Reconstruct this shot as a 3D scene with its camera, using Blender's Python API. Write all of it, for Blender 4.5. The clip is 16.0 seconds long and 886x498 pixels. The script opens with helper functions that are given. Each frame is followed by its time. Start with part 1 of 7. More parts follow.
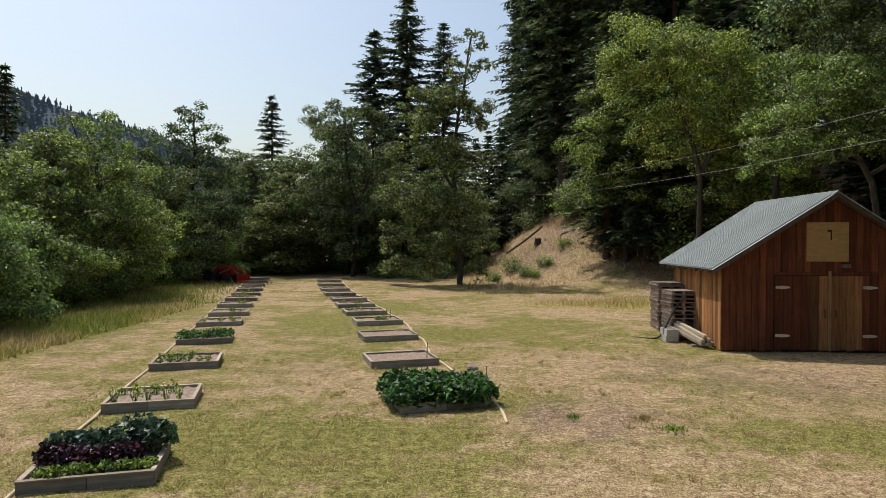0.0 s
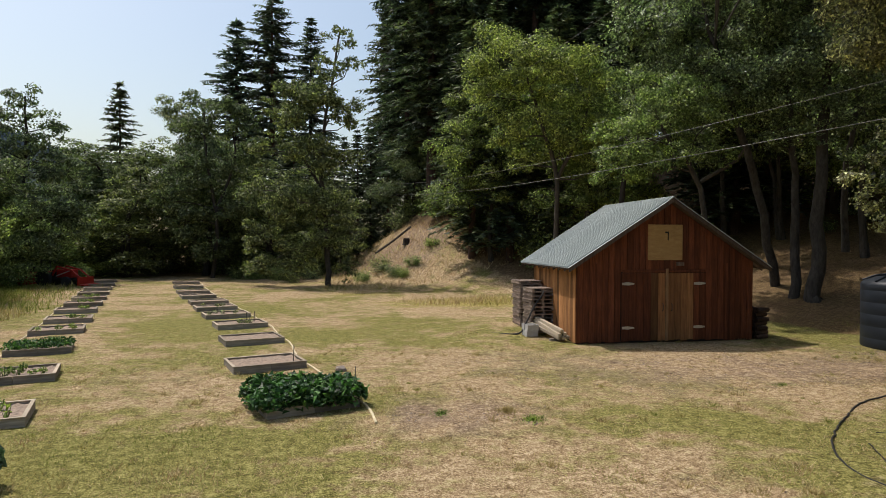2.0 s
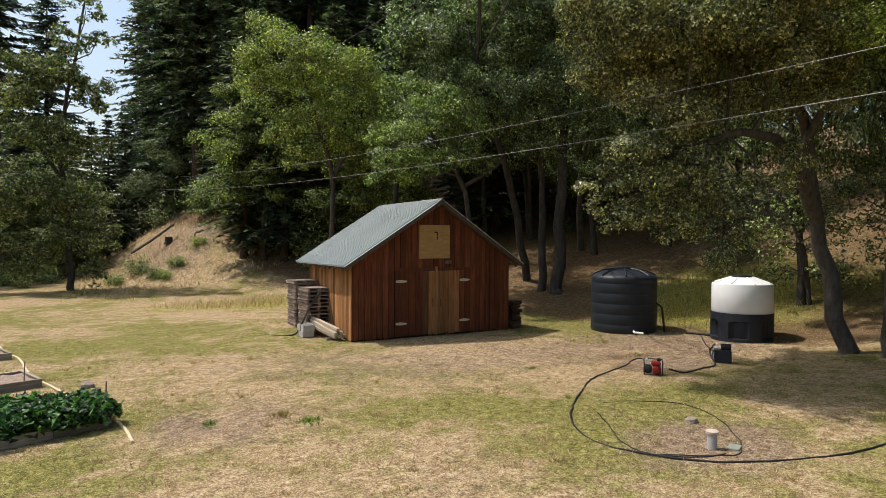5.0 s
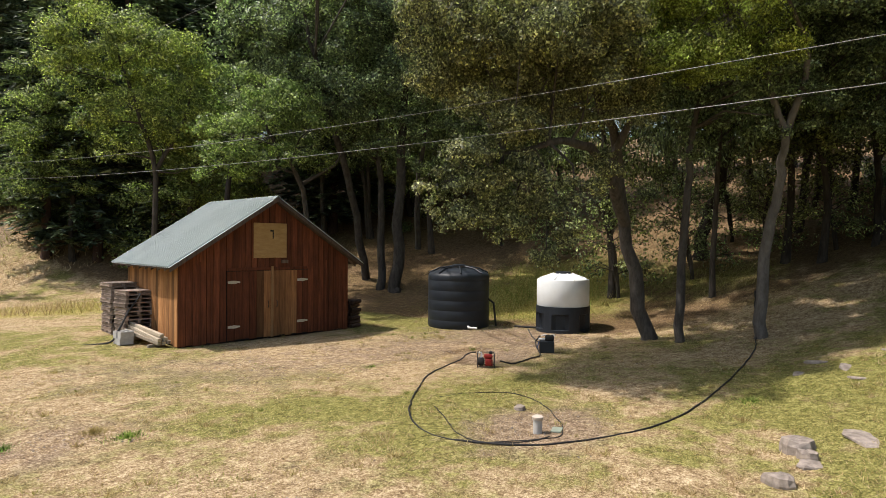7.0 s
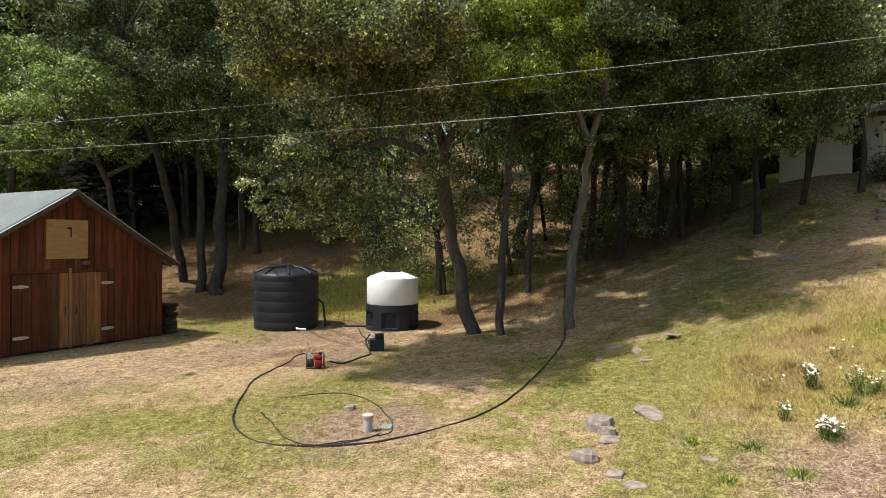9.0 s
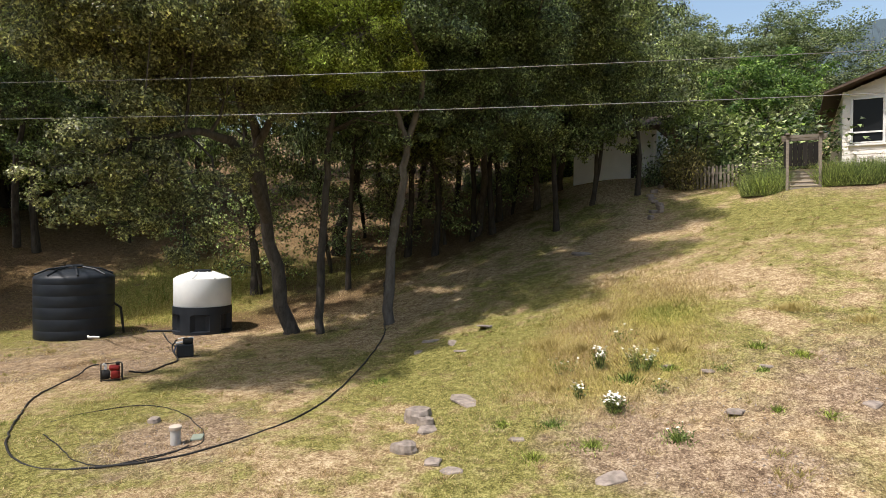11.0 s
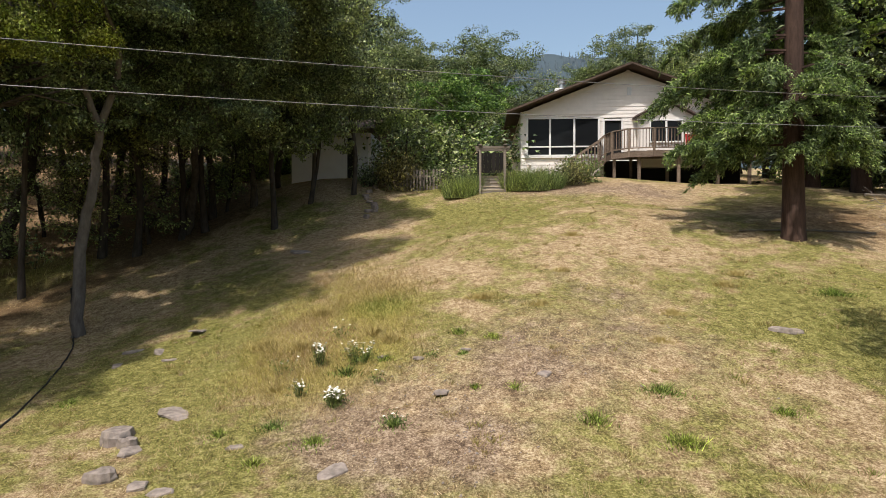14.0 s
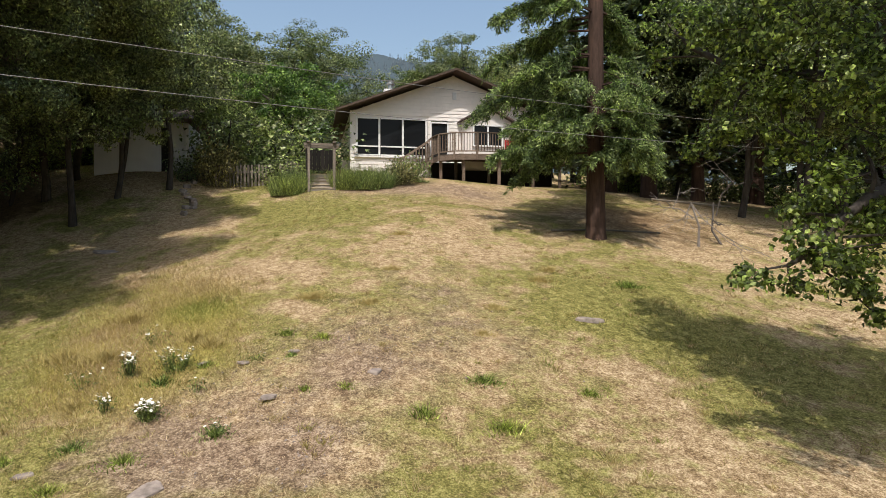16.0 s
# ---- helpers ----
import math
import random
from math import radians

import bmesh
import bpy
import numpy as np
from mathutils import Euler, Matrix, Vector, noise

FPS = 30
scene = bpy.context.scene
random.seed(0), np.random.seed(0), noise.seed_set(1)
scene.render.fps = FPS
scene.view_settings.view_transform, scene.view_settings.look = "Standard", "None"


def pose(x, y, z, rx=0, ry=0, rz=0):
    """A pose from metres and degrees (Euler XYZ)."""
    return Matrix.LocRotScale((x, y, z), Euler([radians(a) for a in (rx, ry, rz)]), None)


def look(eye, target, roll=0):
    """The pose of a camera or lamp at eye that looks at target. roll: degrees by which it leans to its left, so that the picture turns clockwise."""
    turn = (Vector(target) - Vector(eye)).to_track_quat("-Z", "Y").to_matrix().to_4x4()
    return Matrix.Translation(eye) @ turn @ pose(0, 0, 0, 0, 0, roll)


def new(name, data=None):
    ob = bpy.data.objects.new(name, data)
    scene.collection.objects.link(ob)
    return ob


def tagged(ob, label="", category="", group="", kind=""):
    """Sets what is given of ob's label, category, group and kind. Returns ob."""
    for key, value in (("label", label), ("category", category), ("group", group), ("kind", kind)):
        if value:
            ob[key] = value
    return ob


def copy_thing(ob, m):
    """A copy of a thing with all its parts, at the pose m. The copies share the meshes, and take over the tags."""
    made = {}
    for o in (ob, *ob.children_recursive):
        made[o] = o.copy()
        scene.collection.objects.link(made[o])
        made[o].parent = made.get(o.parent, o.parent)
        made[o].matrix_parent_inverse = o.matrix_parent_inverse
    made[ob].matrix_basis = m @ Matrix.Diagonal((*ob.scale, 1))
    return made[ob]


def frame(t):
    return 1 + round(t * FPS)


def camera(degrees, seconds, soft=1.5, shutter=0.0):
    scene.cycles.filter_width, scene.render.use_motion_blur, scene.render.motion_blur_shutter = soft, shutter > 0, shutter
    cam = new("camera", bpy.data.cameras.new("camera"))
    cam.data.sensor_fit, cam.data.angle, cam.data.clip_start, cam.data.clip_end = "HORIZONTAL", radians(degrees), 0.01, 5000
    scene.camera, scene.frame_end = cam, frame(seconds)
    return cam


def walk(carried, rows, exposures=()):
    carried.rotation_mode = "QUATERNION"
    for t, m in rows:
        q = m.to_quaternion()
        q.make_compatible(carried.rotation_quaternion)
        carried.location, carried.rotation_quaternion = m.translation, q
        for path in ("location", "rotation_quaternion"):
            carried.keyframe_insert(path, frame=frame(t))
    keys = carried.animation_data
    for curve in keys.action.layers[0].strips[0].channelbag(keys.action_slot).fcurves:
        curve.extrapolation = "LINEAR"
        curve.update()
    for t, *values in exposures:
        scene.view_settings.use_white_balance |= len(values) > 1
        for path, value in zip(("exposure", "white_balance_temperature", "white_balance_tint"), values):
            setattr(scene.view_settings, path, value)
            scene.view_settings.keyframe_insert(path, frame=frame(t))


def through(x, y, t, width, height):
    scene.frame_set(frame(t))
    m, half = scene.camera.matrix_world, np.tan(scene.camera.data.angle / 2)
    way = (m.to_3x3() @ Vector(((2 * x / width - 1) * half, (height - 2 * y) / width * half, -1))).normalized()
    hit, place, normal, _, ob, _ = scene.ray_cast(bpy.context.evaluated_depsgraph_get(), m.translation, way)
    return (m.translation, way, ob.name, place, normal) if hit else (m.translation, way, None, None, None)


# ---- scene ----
cam = camera(71.3, 16.0, 0.6)
PATH = [
    (0.0, pose(0, 0, 3.15, 89.29, -0.14, 0.02)),
    (0.5, pose(0, 0, 3.15, 89.29, -0.20, -2.87)),
    (1.0, pose(0, 0, 3.15, 89.31, -0.23, -5.95)),
    (1.5, pose(0, 0, 3.15, 89.33, -0.25, -9.03)),
    (2.0, pose(0, 0, 3.15, 89.32, -0.26, -12.10)),
    (2.5, pose(0, 0, 3.15, 89.35, -0.30, -15.30)),
    (3.0, pose(0, 0, 3.15, 89.35, -0.32, -18.68)),
    (3.5, pose(0, 0, 3.15, 89.36, -0.35, -21.98)),
    (4.0, pose(0, 0, 3.15, 89.36, -0.36, -25.25)),
    (6.5, pose(0, 0, 3.15, 89.37, -0.42, -44.05)),
    (7.0, pose(0, 0, 3.15, 89.37, -0.46, -47.50)),
    (7.5, pose(0, 0, 3.15, 89.37, -0.46, -51.46)),
    (8.0, pose(0, 0, 3.15, 89.38, -0.46, -55.39)),
    (8.5, pose(0, 0, 3.15, 89.40, -0.49, -59.11)),
    (9.0, pose(0, 0, 3.15, 89.41, -0.47, -63.18)),
    (11.5, pose(0, 0, 3.15, 89.23, -0.29, -84.05)),
    (12.0, pose(0, 0, 3.15, 89.22, -0.28, -88.43)),
    (12.5, pose(0, 0, 3.15, 89.21, -0.25, -93.04)),
    (13.0, pose(0, 0, 3.15, 89.21, -0.19, -97.63)),
    (13.5, pose(0, 0, 3.15, 89.22, -0.09, -101.76)),
    (14.0, pose(0, 0, 3.15, 89.16, 0.00, -105.43)),
    (14.5, pose(0, 0, 3.15, 89.13, 0.10, -109.22)),
    (15.0, pose(0, 0, 3.15, 89.09, 0.18, -113.00)),
    (15.5, pose(0, 0, 3.15, 89.06, 0.16, -116.89)),
    (16.0, pose(0, 0, 3.15, 89.05, -0.04, -121.11)),
]
walk(cam, PATH, [(0.0, 0.0), (2.0, 0.04), (4.0, 0.17), (7.0, 0.58), (9.0, 0.66), (11.5, 0.5), (13.0, 0.3), (16.0, 0.26)])

# ---- light ----
SUN_AZ, SUN_EL = 45, 61
world = bpy.data.worlds.new("world")
scene.world = world
world.use_nodes = True
_n = world.node_tree.nodes
_sky = _n.new("ShaderNodeTexSky")
_sky.sky_type = "NISHITA"
_sky.sun_disc = False
_sky.sun_elevation, _sky.sun_rotation = radians(SUN_EL), radians(-SUN_AZ)
_sky.air_density, _sky.dust_density, _sky.ozone_density = 1.35, 3.2, 1.0
_n["Background"].inputs["Strength"].default_value = 0.14
world.node_tree.links.new(_sky.outputs[0], _n["Background"].inputs["Color"])
sun = new("sun", bpy.data.lights.new("sun", "SUN"))
sun.data.energy, sun.data.angle, sun.data.color = 3.6, radians(0.5), (1.0, 0.945, 0.9)
_h = math.cos(radians(SUN_EL))
_to_sun = Vector((-math.sin(radians(SUN_AZ)) * _h, math.cos(radians(SUN_AZ)) * _h, math.sin(radians(SUN_EL))))
sun.matrix_world = look(_to_sun * 200, (0, 0, 0))


# ---- materials ----
class Mat:
    """Small helper to write a node material."""

    def __init__(self, name, rough=0.8, metal=0.0, spec=0.3):
        self.m = bpy.data.materials.new(name)
        self.m.use_nodes = True
        self.t = self.m.node_tree
        self.b = self.t.nodes["Principled BSDF"]
        self.b.inputs["Roughness"].default_value = rough
        self.b.inputs["Metallic"].default_value = metal
        self.b.inputs["Specular IOR Level"].default_value = spec
        self.co = self.t.nodes.new("ShaderNodeTexCoord").outputs["Object"]

    def link(self, a, b):
        self.t.links.new(a, b)

    def scaled(self, s):
        n = self.t.nodes.new("ShaderNodeMapping")
        n.inputs["Scale"].default_value = s if isinstance(s, tuple) else (s, s, s)
        self.link(self.co, n.inputs["Vector"])
        return n.outputs[0]

    def world_place(self):
        self.co = self.t.nodes.new("ShaderNodeNewGeometry").outputs["Position"]

    def noise(self, s, detail=4, rough=0.6):
        n = self.t.nodes.new("ShaderNodeTexNoise")
        n.inputs["Scale"].default_value = 1.0
        n.inputs["Detail"].default_value = detail
        n.inputs["Roughness"].default_value = rough
        self.link(self.scaled(s), n.inputs["Vector"])
        return n.outputs["Fac"]

    def ramp(self, fac, *stops):
        n = self.t.nodes.new("ShaderNodeValToRGB")
        e = n.color_ramp.elements
        while len(e) < len(stops):
            e.new(0.5)
        for el, (p, c) in zip(e, stops):
            el.position = p
            el.color = (*c, 1) if isinstance(c, tuple) else (c, c, c, 1)
        self.link(fac, n.inputs["Fac"])
        return n.outputs["Color"]

    def mix(self, fac, a, b, kind="MIX"):
        n = self.t.nodes.new("ShaderNodeMix")
        n.data_type, n.blend_type = "RGBA", kind
        for sock, v in ((n.inputs[0], fac), (n.inputs[6], a), (n.inputs[7], b)):
            if isinstance(v, bpy.types.NodeSocket):
                self.link(v, sock)
            else:
                sock.default_value = (*v, 1) if isinstance(v, tuple) else v
        return n.outputs[2]

    def math(self, op, a, b=0.0):
        n = self.t.nodes.new("ShaderNodeMath")
        n.operation = op
        for sock, v in zip(n.inputs, (a, b)):
            if isinstance(v, bpy.types.NodeSocket):
                self.link(v, sock)
            else:
                sock.default_value = v
        return n.outputs[0]

    def random(self):
        return self.t.nodes.new("ShaderNodeObjectInfo").outputs["Random"]

    def island(self):
        return self.t.nodes.new("ShaderNodeNewGeometry").outputs["Random Per Island"]

    def attr(self, name):
        n = self.t.nodes.new("ShaderNodeAttribute")
        n.attribute_name = name
        return n.outputs["Fac"]

    def color(self, c):
        if isinstance(c, bpy.types.NodeSocket):
            self.link(c, self.b.inputs["Base Color"])
        else:
            self.b.inputs["Base Color"].default_value = (*c, 1)
        return self

    def bump(self, fac, strength=0.4, dist=0.02):
        n = self.t.nodes.new("ShaderNodeBump")
        n.inputs["Strength"].default_value, n.inputs["Distance"].default_value = strength, dist
        self.link(fac, n.inputs["Height"])
        self.link(n.outputs[0], self.b.inputs["Normal"])
        return self


def wood(name, dark, light, grain=(14, 14, 1.2), rough=0.85, vary=0.5):
    k = Mat(name, rough, spec=0.2)
    g = k.noise(grain, 6, 0.7)
    big = k.noise(1.3, 3)
    c = k.ramp(g, (0.3, dark), (0.7, light))
    c = k.mix(k.math("MULTIPLY", big, 0.45), c, tuple(v * 0.5 for v in dark))
    tone = k.ramp(k.random(), (0.0, 1 - vary), (1.0, 1.0 + vary * 0.3))
    c = k.mix(1.0, c, tone, "MULTIPLY")
    return k.color(c).bump(g, 0.5, 0.01).m


def plain(name, c, rough=0.6, metal=0.0, vary=0.25, scale=6, spec=0.3):
    k = Mat(name, rough, metal, spec)
    n = k.noise(scale, 5)
    col = k.ramp(n, (0.25, tuple(v * (1 - vary) for v in c)), (0.75, tuple(min(1, v * (1 + vary * 0.5)) for v in c)))
    return k.color(col).bump(n, 0.15, 0.01).m


def leafy(name, dark, light, through=0.35, rough=0.36, spec=0.42, grain=11.0, spread=1.0):
    """Leaves: gloss on top, light shining through, colour by leaf, by spray and by clump."""
    k = Mat(name, rough, spec=spec)
    isl = k.island()
    # the lightest and darkest tones also paint in glints and shaded gaps
    c = k.ramp(isl, (0.0, tuple(v * (1 - 0.7 * spread) for v in dark)), (0.45, dark), (0.8, light), (1.0, tuple(min(0.85, v * (1 + 1.1 * spread)) for v in light)))
    k.world_place()
    n = k.noise(0.7, 3)
    tint = k.ramp(n, (0.3, (0.72, 0.8, 0.84)), (0.5, (1.0, 1.0, 1.0)), (0.7, (1.22, 1.2, 0.95)))
    c = k.mix(1.0, c, tint, "MULTIPLY")
    small = k.noise(grain, 2, 0.6)
    c = k.mix(1.0, c, k.ramp(small, (0.34, 0.5), (0.5, 0.97), (0.66, 1.5)), "MULTIPLY")
    tone = k.ramp(k.random(), (0.0, (0.8, 0.88, 0.9)), (1.0, (1.2, 1.14, 0.95)))
    c = k.mix(1.0, c, tone, "MULTIPLY")
    k.color(c)
    k.bump(small, 0.7, 0.05)
    tr = k.t.nodes.new("ShaderNodeBsdfTranslucent")
    k.link(k.mix(1.0, c, (0.95, 1.22, 0.75), "MULTIPLY"), tr.inputs["Color"])
    mx = k.t.nodes.new("ShaderNodeMixShader")
    mx.inputs[0].default_value = through
    k.link(k.b.outputs[0], mx.inputs[1])
    k.link(tr.outputs[0], mx.inputs[2])
    k.link(mx.outputs[0], k.t.nodes["Material Output"].inputs["Surface"])
    return k.m


def ground_material():
    k = Mat("dry_lawn", 0.95, spec=0.08)
    k.world_place()
    lush, bare, wild, litter = k.attr("lush"), k.attr("bare"), k.attr("wild"), k.attr("litter")
    fine = k.noise(30, 4, 0.85)
    clump = k.noise(5.5, 5, 0.75)
    mid = k.noise(1.3, 5, 0.65)
    big = k.noise(0.23, 4, 0.6)
    tuft = k.noise(13, 4, 0.75)
    grain = k.math("ADD", k.math("ADD", k.math("MULTIPLY", fine, 0.5), k.math("MULTIPLY", clump, 0.3)), k.math("MULTIPLY", tuft, 0.2))
    straw = k.ramp(grain, (0.42, (0.115, 0.072, 0.035)), (0.5, (0.325, 0.228, 0.122)), (0.58, (0.66, 0.525, 0.335)))
    green = k.ramp(grain, (0.42, (0.05, 0.047, 0.011)), (0.5, (0.16, 0.15, 0.038)), (0.58, (0.38, 0.345, 0.12)))
    earth = k.ramp(grain, (0.42, (0.075, 0.05, 0.032)), (0.5, (0.22, 0.15, 0.097)), (0.58, (0.5, 0.385, 0.27)))
    gold = k.ramp(grain, (0.42, (0.12, 0.1, 0.02)), (0.52, (0.31, 0.262, 0.066)), (0.6, (0.52, 0.45, 0.15)))
    leaf_litter = k.ramp(grain, (0.4, (0.045, 0.03, 0.018)), (0.52, (0.16, 0.1, 0.052)), (0.66, (0.38, 0.26, 0.14)))
    f = k.math("ADD", k.math("MULTIPLY", k.math("ADD", mid, -0.5), 2.2), k.math("MULTIPLY", k.math("ADD", big, -0.5), 2.6))
    f = k.math("ADD", f, k.math("MULTIPLY", k.math("ADD", clump, -0.5), 1.1))
    f = k.math("ADD", f, k.math("ADD", k.math("MULTIPLY", lush, 1.3), 0.22))
    c = k.mix(k.ramp(f, (0.12, 0.0), (0.55, 0.95)), straw, green)
    c = k.mix(k.ramp(k.math("ADD", wild, k.math("MULTIPLY", k.math("ADD", mid, -0.5), 1.0)), (0.25, 0.0), (0.7, 0.85)), c, gold)
    c = k.mix(k.ramp(k.math("ADD", bare, k.math("MULTIPLY", k.math("ADD", mid, -0.5), 1.7)), (0.22, 0.0), (0.62, 0.9)), c, earth)
    c = k.mix(k.ramp(k.math("ADD", litter, k.math("MULTIPLY", k.math("ADD", mid, -0.5), 1.4)), (0.3, 0.0), (0.7, 0.9)), c, leaf_litter)
    relief = k.math("ADD", k.math("MULTIPLY", k.noise(45, 3, 0.7), 0.5), grain)
    return k.color(c).bump(relief, 0.7, 0.06).m


M_GROUND = ground_material()
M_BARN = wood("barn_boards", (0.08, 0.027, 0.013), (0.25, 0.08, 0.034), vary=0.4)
# bleached boards, painted brighter still for the sun on this wall
M_BARN_SUNNY = wood("bleached_sunlit_boards", (0.25, 0.105, 0.036), (0.6, 0.3, 0.115), vary=0.6)
M_BARN_DOOR = wood("barn_door_boards", (0.17, 0.075, 0.03), (0.42, 0.21, 0.085), vary=0.6)
M_POST = wood("door_post_timber", (0.22, 0.12, 0.055), (0.42, 0.26, 0.13), vary=0.1)
M_PALLET = wood("pallet_timber", (0.19, 0.13, 0.1), (0.52, 0.42, 0.34), (3, 20, 20), vary=0.6)
M_SHADE_BOARD = wood("shade_dark_boards", (0.012, 0.01, 0.008), (0.04, 0.034, 0.028))
M_PLY = wood("plywood", (0.33, 0.2, 0.075), (0.48, 0.31, 0.13), (3, 3, 9), vary=0.1)
M_TRIM = wood("weathered_trim", (0.09, 0.06, 0.045), (0.2, 0.15, 0.11))
M_GREY_WOOD = wood("grey_timber", (0.16, 0.13, 0.1), (0.36, 0.31, 0.25), (3, 22, 22))
M_BED = wood("bed_timber", (0.22, 0.185, 0.15), (0.52, 0.46, 0.385), (1.5, 24, 24))
M_PALE_WOOD = wood("pale_timber", (0.36, 0.29, 0.2), (0.6, 0.51, 0.39), (2, 22, 22))
M_DECK = wood("deck_timber", (0.15, 0.105, 0.075), (0.32, 0.25, 0.19), (2, 20, 20))
M_METAL_ROOF = plain("ribbed_metal", (0.42, 0.45, 0.42), 0.5, 0.3, 0.14, 0.8)
M_STEEL = plain("galvanised_steel", (0.55, 0.55, 0.53), 0.4, 0.8)
M_BLACK_TANK = plain("black_polythene", (0.016, 0.02, 0.026), 0.5, 0, 0.3, 2.5)
M_WHITE_TANK = plain("white_polythene", (0.72, 0.73, 0.72), 0.45, 0, 0.08, 2.5)
M_HOSE = plain("black_hose", (0.02, 0.019, 0.018), 0.55)
M_CREAM_PIPE = plain("cream_pipe", (0.62, 0.52, 0.33), 0.5)
M_RED = plain("red_paint", (0.33, 0.018, 0.012), 0.45)
M_DARK_RED = plain("dull_red_paint", (0.22, 0.016, 0.012), 0.5)
M_RUBBER = plain("tyre_rubber", (0.025, 0.024, 0.023), 0.85)
M_STONE = plain("flat_stone", (0.285, 0.235, 0.195), 0.9, 0, 0.6, 9)
M_RUST = plain("pale_brown_cap", (0.5, 0.42, 0.34), 0.85)
M_CONCRETE = plain("concrete", (0.42, 0.4, 0.37), 0.9, 0, 0.2, 10)
M_SIDING = plain("cream_siding", (0.78, 0.73, 0.67), 0.7, 0, 0.08, 3)
M_WHITE = plain("white_paint", (0.8, 0.79, 0.76), 0.6, 0, 0.06, 5)
M_GARAGE = plain("pale_grey_siding", (0.62, 0.63, 0.62), 0.75, 0, 0.08, 2)
M_SHINGLE = plain("brown_shingles", (0.12, 0.085, 0.07), 0.9, 0, 0.4, 12)
M_DARK = plain("dark_interior", (0.02, 0.018, 0.016), 0.9)
M_SOIL = plain("bed_soil", (0.3, 0.225, 0.165), 0.95, 0, 0.6, 14)
M_WIRE = plain("cable", (0.22, 0.21, 0.2), 0.5)
M_BARK = wood("grey_bark", (0.028, 0.023, 0.018), (0.115, 0.096, 0.08), (9, 9, 2.2))
M_PALE_BARK = wood("pale_grey_bark", (0.12, 0.1, 0.085), (0.32, 0.285, 0.25), (7, 7, 2.2))
M_MID_BARK = wood("mid_grey_bark", (0.055, 0.045, 0.038), (0.2, 0.175, 0.15), (8, 8, 2.2))
M_FIR_BARK = wood("reddish_fir_bark", (0.04, 0.024, 0.018), (0.15, 0.09, 0.065), (9, 9, 1.5))
M_GLASS = Mat("window_glass", 0.08, spec=0.1).color((0.012, 0.013, 0.014)).m
M_OAK = leafy("oak_leaves", (0.13, 0.155, 0.07), (0.34, 0.38, 0.18), 0.34)
M_BROWN_OAK = leafy("browning_oak_leaves", (0.145, 0.148, 0.078), (0.38, 0.375, 0.21), 0.34)
M_YELLOW_OAK = leafy("yellowing_oak_leaves", (0.24, 0.26, 0.065), (0.55, 0.56, 0.17), 0.6)
M_CHERRY = leafy("garden_tree_leaves", (0.06, 0.115, 0.03), (0.18, 0.27, 0.08), 0.35, rough=0.5, spec=0.3, spread=0.4)
M_MAPLE = leafy("maple_leaves", (0.15, 0.18, 0.055), (0.38, 0.41, 0.145), 0.44, rough=0.4, spec=0.4, spread=0.6)
M_ALDER = leafy("alder_leaves", (0.095, 0.11, 0.052), (0.25, 0.27, 0.13), 0.4, grain=8.0, rough=0.5, spec=0.3, spread=0.4)
M_WILLOW = leafy("willow_leaves", (0.155, 0.19, 0.075), (0.36, 0.4, 0.165), 0.45, rough=0.5, spec=0.3, spread=0.4)
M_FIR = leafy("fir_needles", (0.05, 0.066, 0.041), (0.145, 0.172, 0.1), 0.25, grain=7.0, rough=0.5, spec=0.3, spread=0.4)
# fir needles paled and blued so that haze sits in the colour
M_FIR_HAZED = leafy("hazed_fir_needles", (0.062, 0.08, 0.064), (0.16, 0.19, 0.145), 0.3, grain=5.0, rough=0.5, spec=0.3, spread=0.4)
M_FAR_OAK = leafy("far_oak_leaves", (0.1, 0.118, 0.055), (0.26, 0.285, 0.14), 0.34, rough=0.5, spec=0.3, spread=0.4)
# oak leaves in a darker tone that stands for the slope's shade
M_SHADED_OAK = leafy("shaded_oak_leaves", (0.105, 0.128, 0.058), (0.29, 0.325, 0.155), 0.34)
M_FIR_LIGHT = leafy("young_fir_needles", (0.13, 0.16, 0.058), (0.34, 0.375, 0.14), 0.4, grain=16.0, rough=0.4, spec=0.4, spread=0.7)
M_NEAR_MAPLE = leafy("near_maple_leaves", (0.1, 0.135, 0.035), (0.28, 0.33, 0.1), 0.45, grain=16.0)
M_KALE = leafy("kale_leaves", (0.05, 0.085, 0.06), (0.13, 0.18, 0.13), 0.25)
M_BROWN_SHRUB = leafy("brown_shrub_leaves", (0.13, 0.112, 0.045), (0.31, 0.26, 0.115), 0.35)
M_CHARD = leafy("purple_leaves", (0.03, 0.008, 0.016), (0.09, 0.02, 0.04), 0.25)
M_SQUASH = leafy("squash_leaves", (0.035, 0.085, 0.022), (0.11, 0.21, 0.06), 0.3, rough=0.45, spec=0.35, spread=0.7)
M_SPROUT = leafy("sprout_leaves", (0.15, 0.19, 0.055), (0.29, 0.34, 0.11), 0.4, rough=0.5, spec=0.3, spread=0.6)
M_WEED = leafy("weed_leaves", (0.2, 0.24, 0.06), (0.34, 0.38, 0.12), 0.4, 0.7, 0.1)
M_STALK = leafy("flower_stalks", (0.1, 0.125, 0.04), (0.22, 0.26, 0.09), 0.35, rough=0.5, spec=0.3, spread=0.5)
M_PETAL = plain("white_petals", (0.8, 0.79, 0.68), 0.7, 0, 0.05)
# blue haze is put into these base colours; the air itself is clear
M_HAZED_WOOD = plain("hazed_far_trees", (0.12, 0.155, 0.18), 1.0, 0, 0.2, 0.05)
M_HAZED_HILL = plain("hazed_far_hillside", (0.06, 0.085, 0.1), 1.0, 0, 0.15, 0.02)


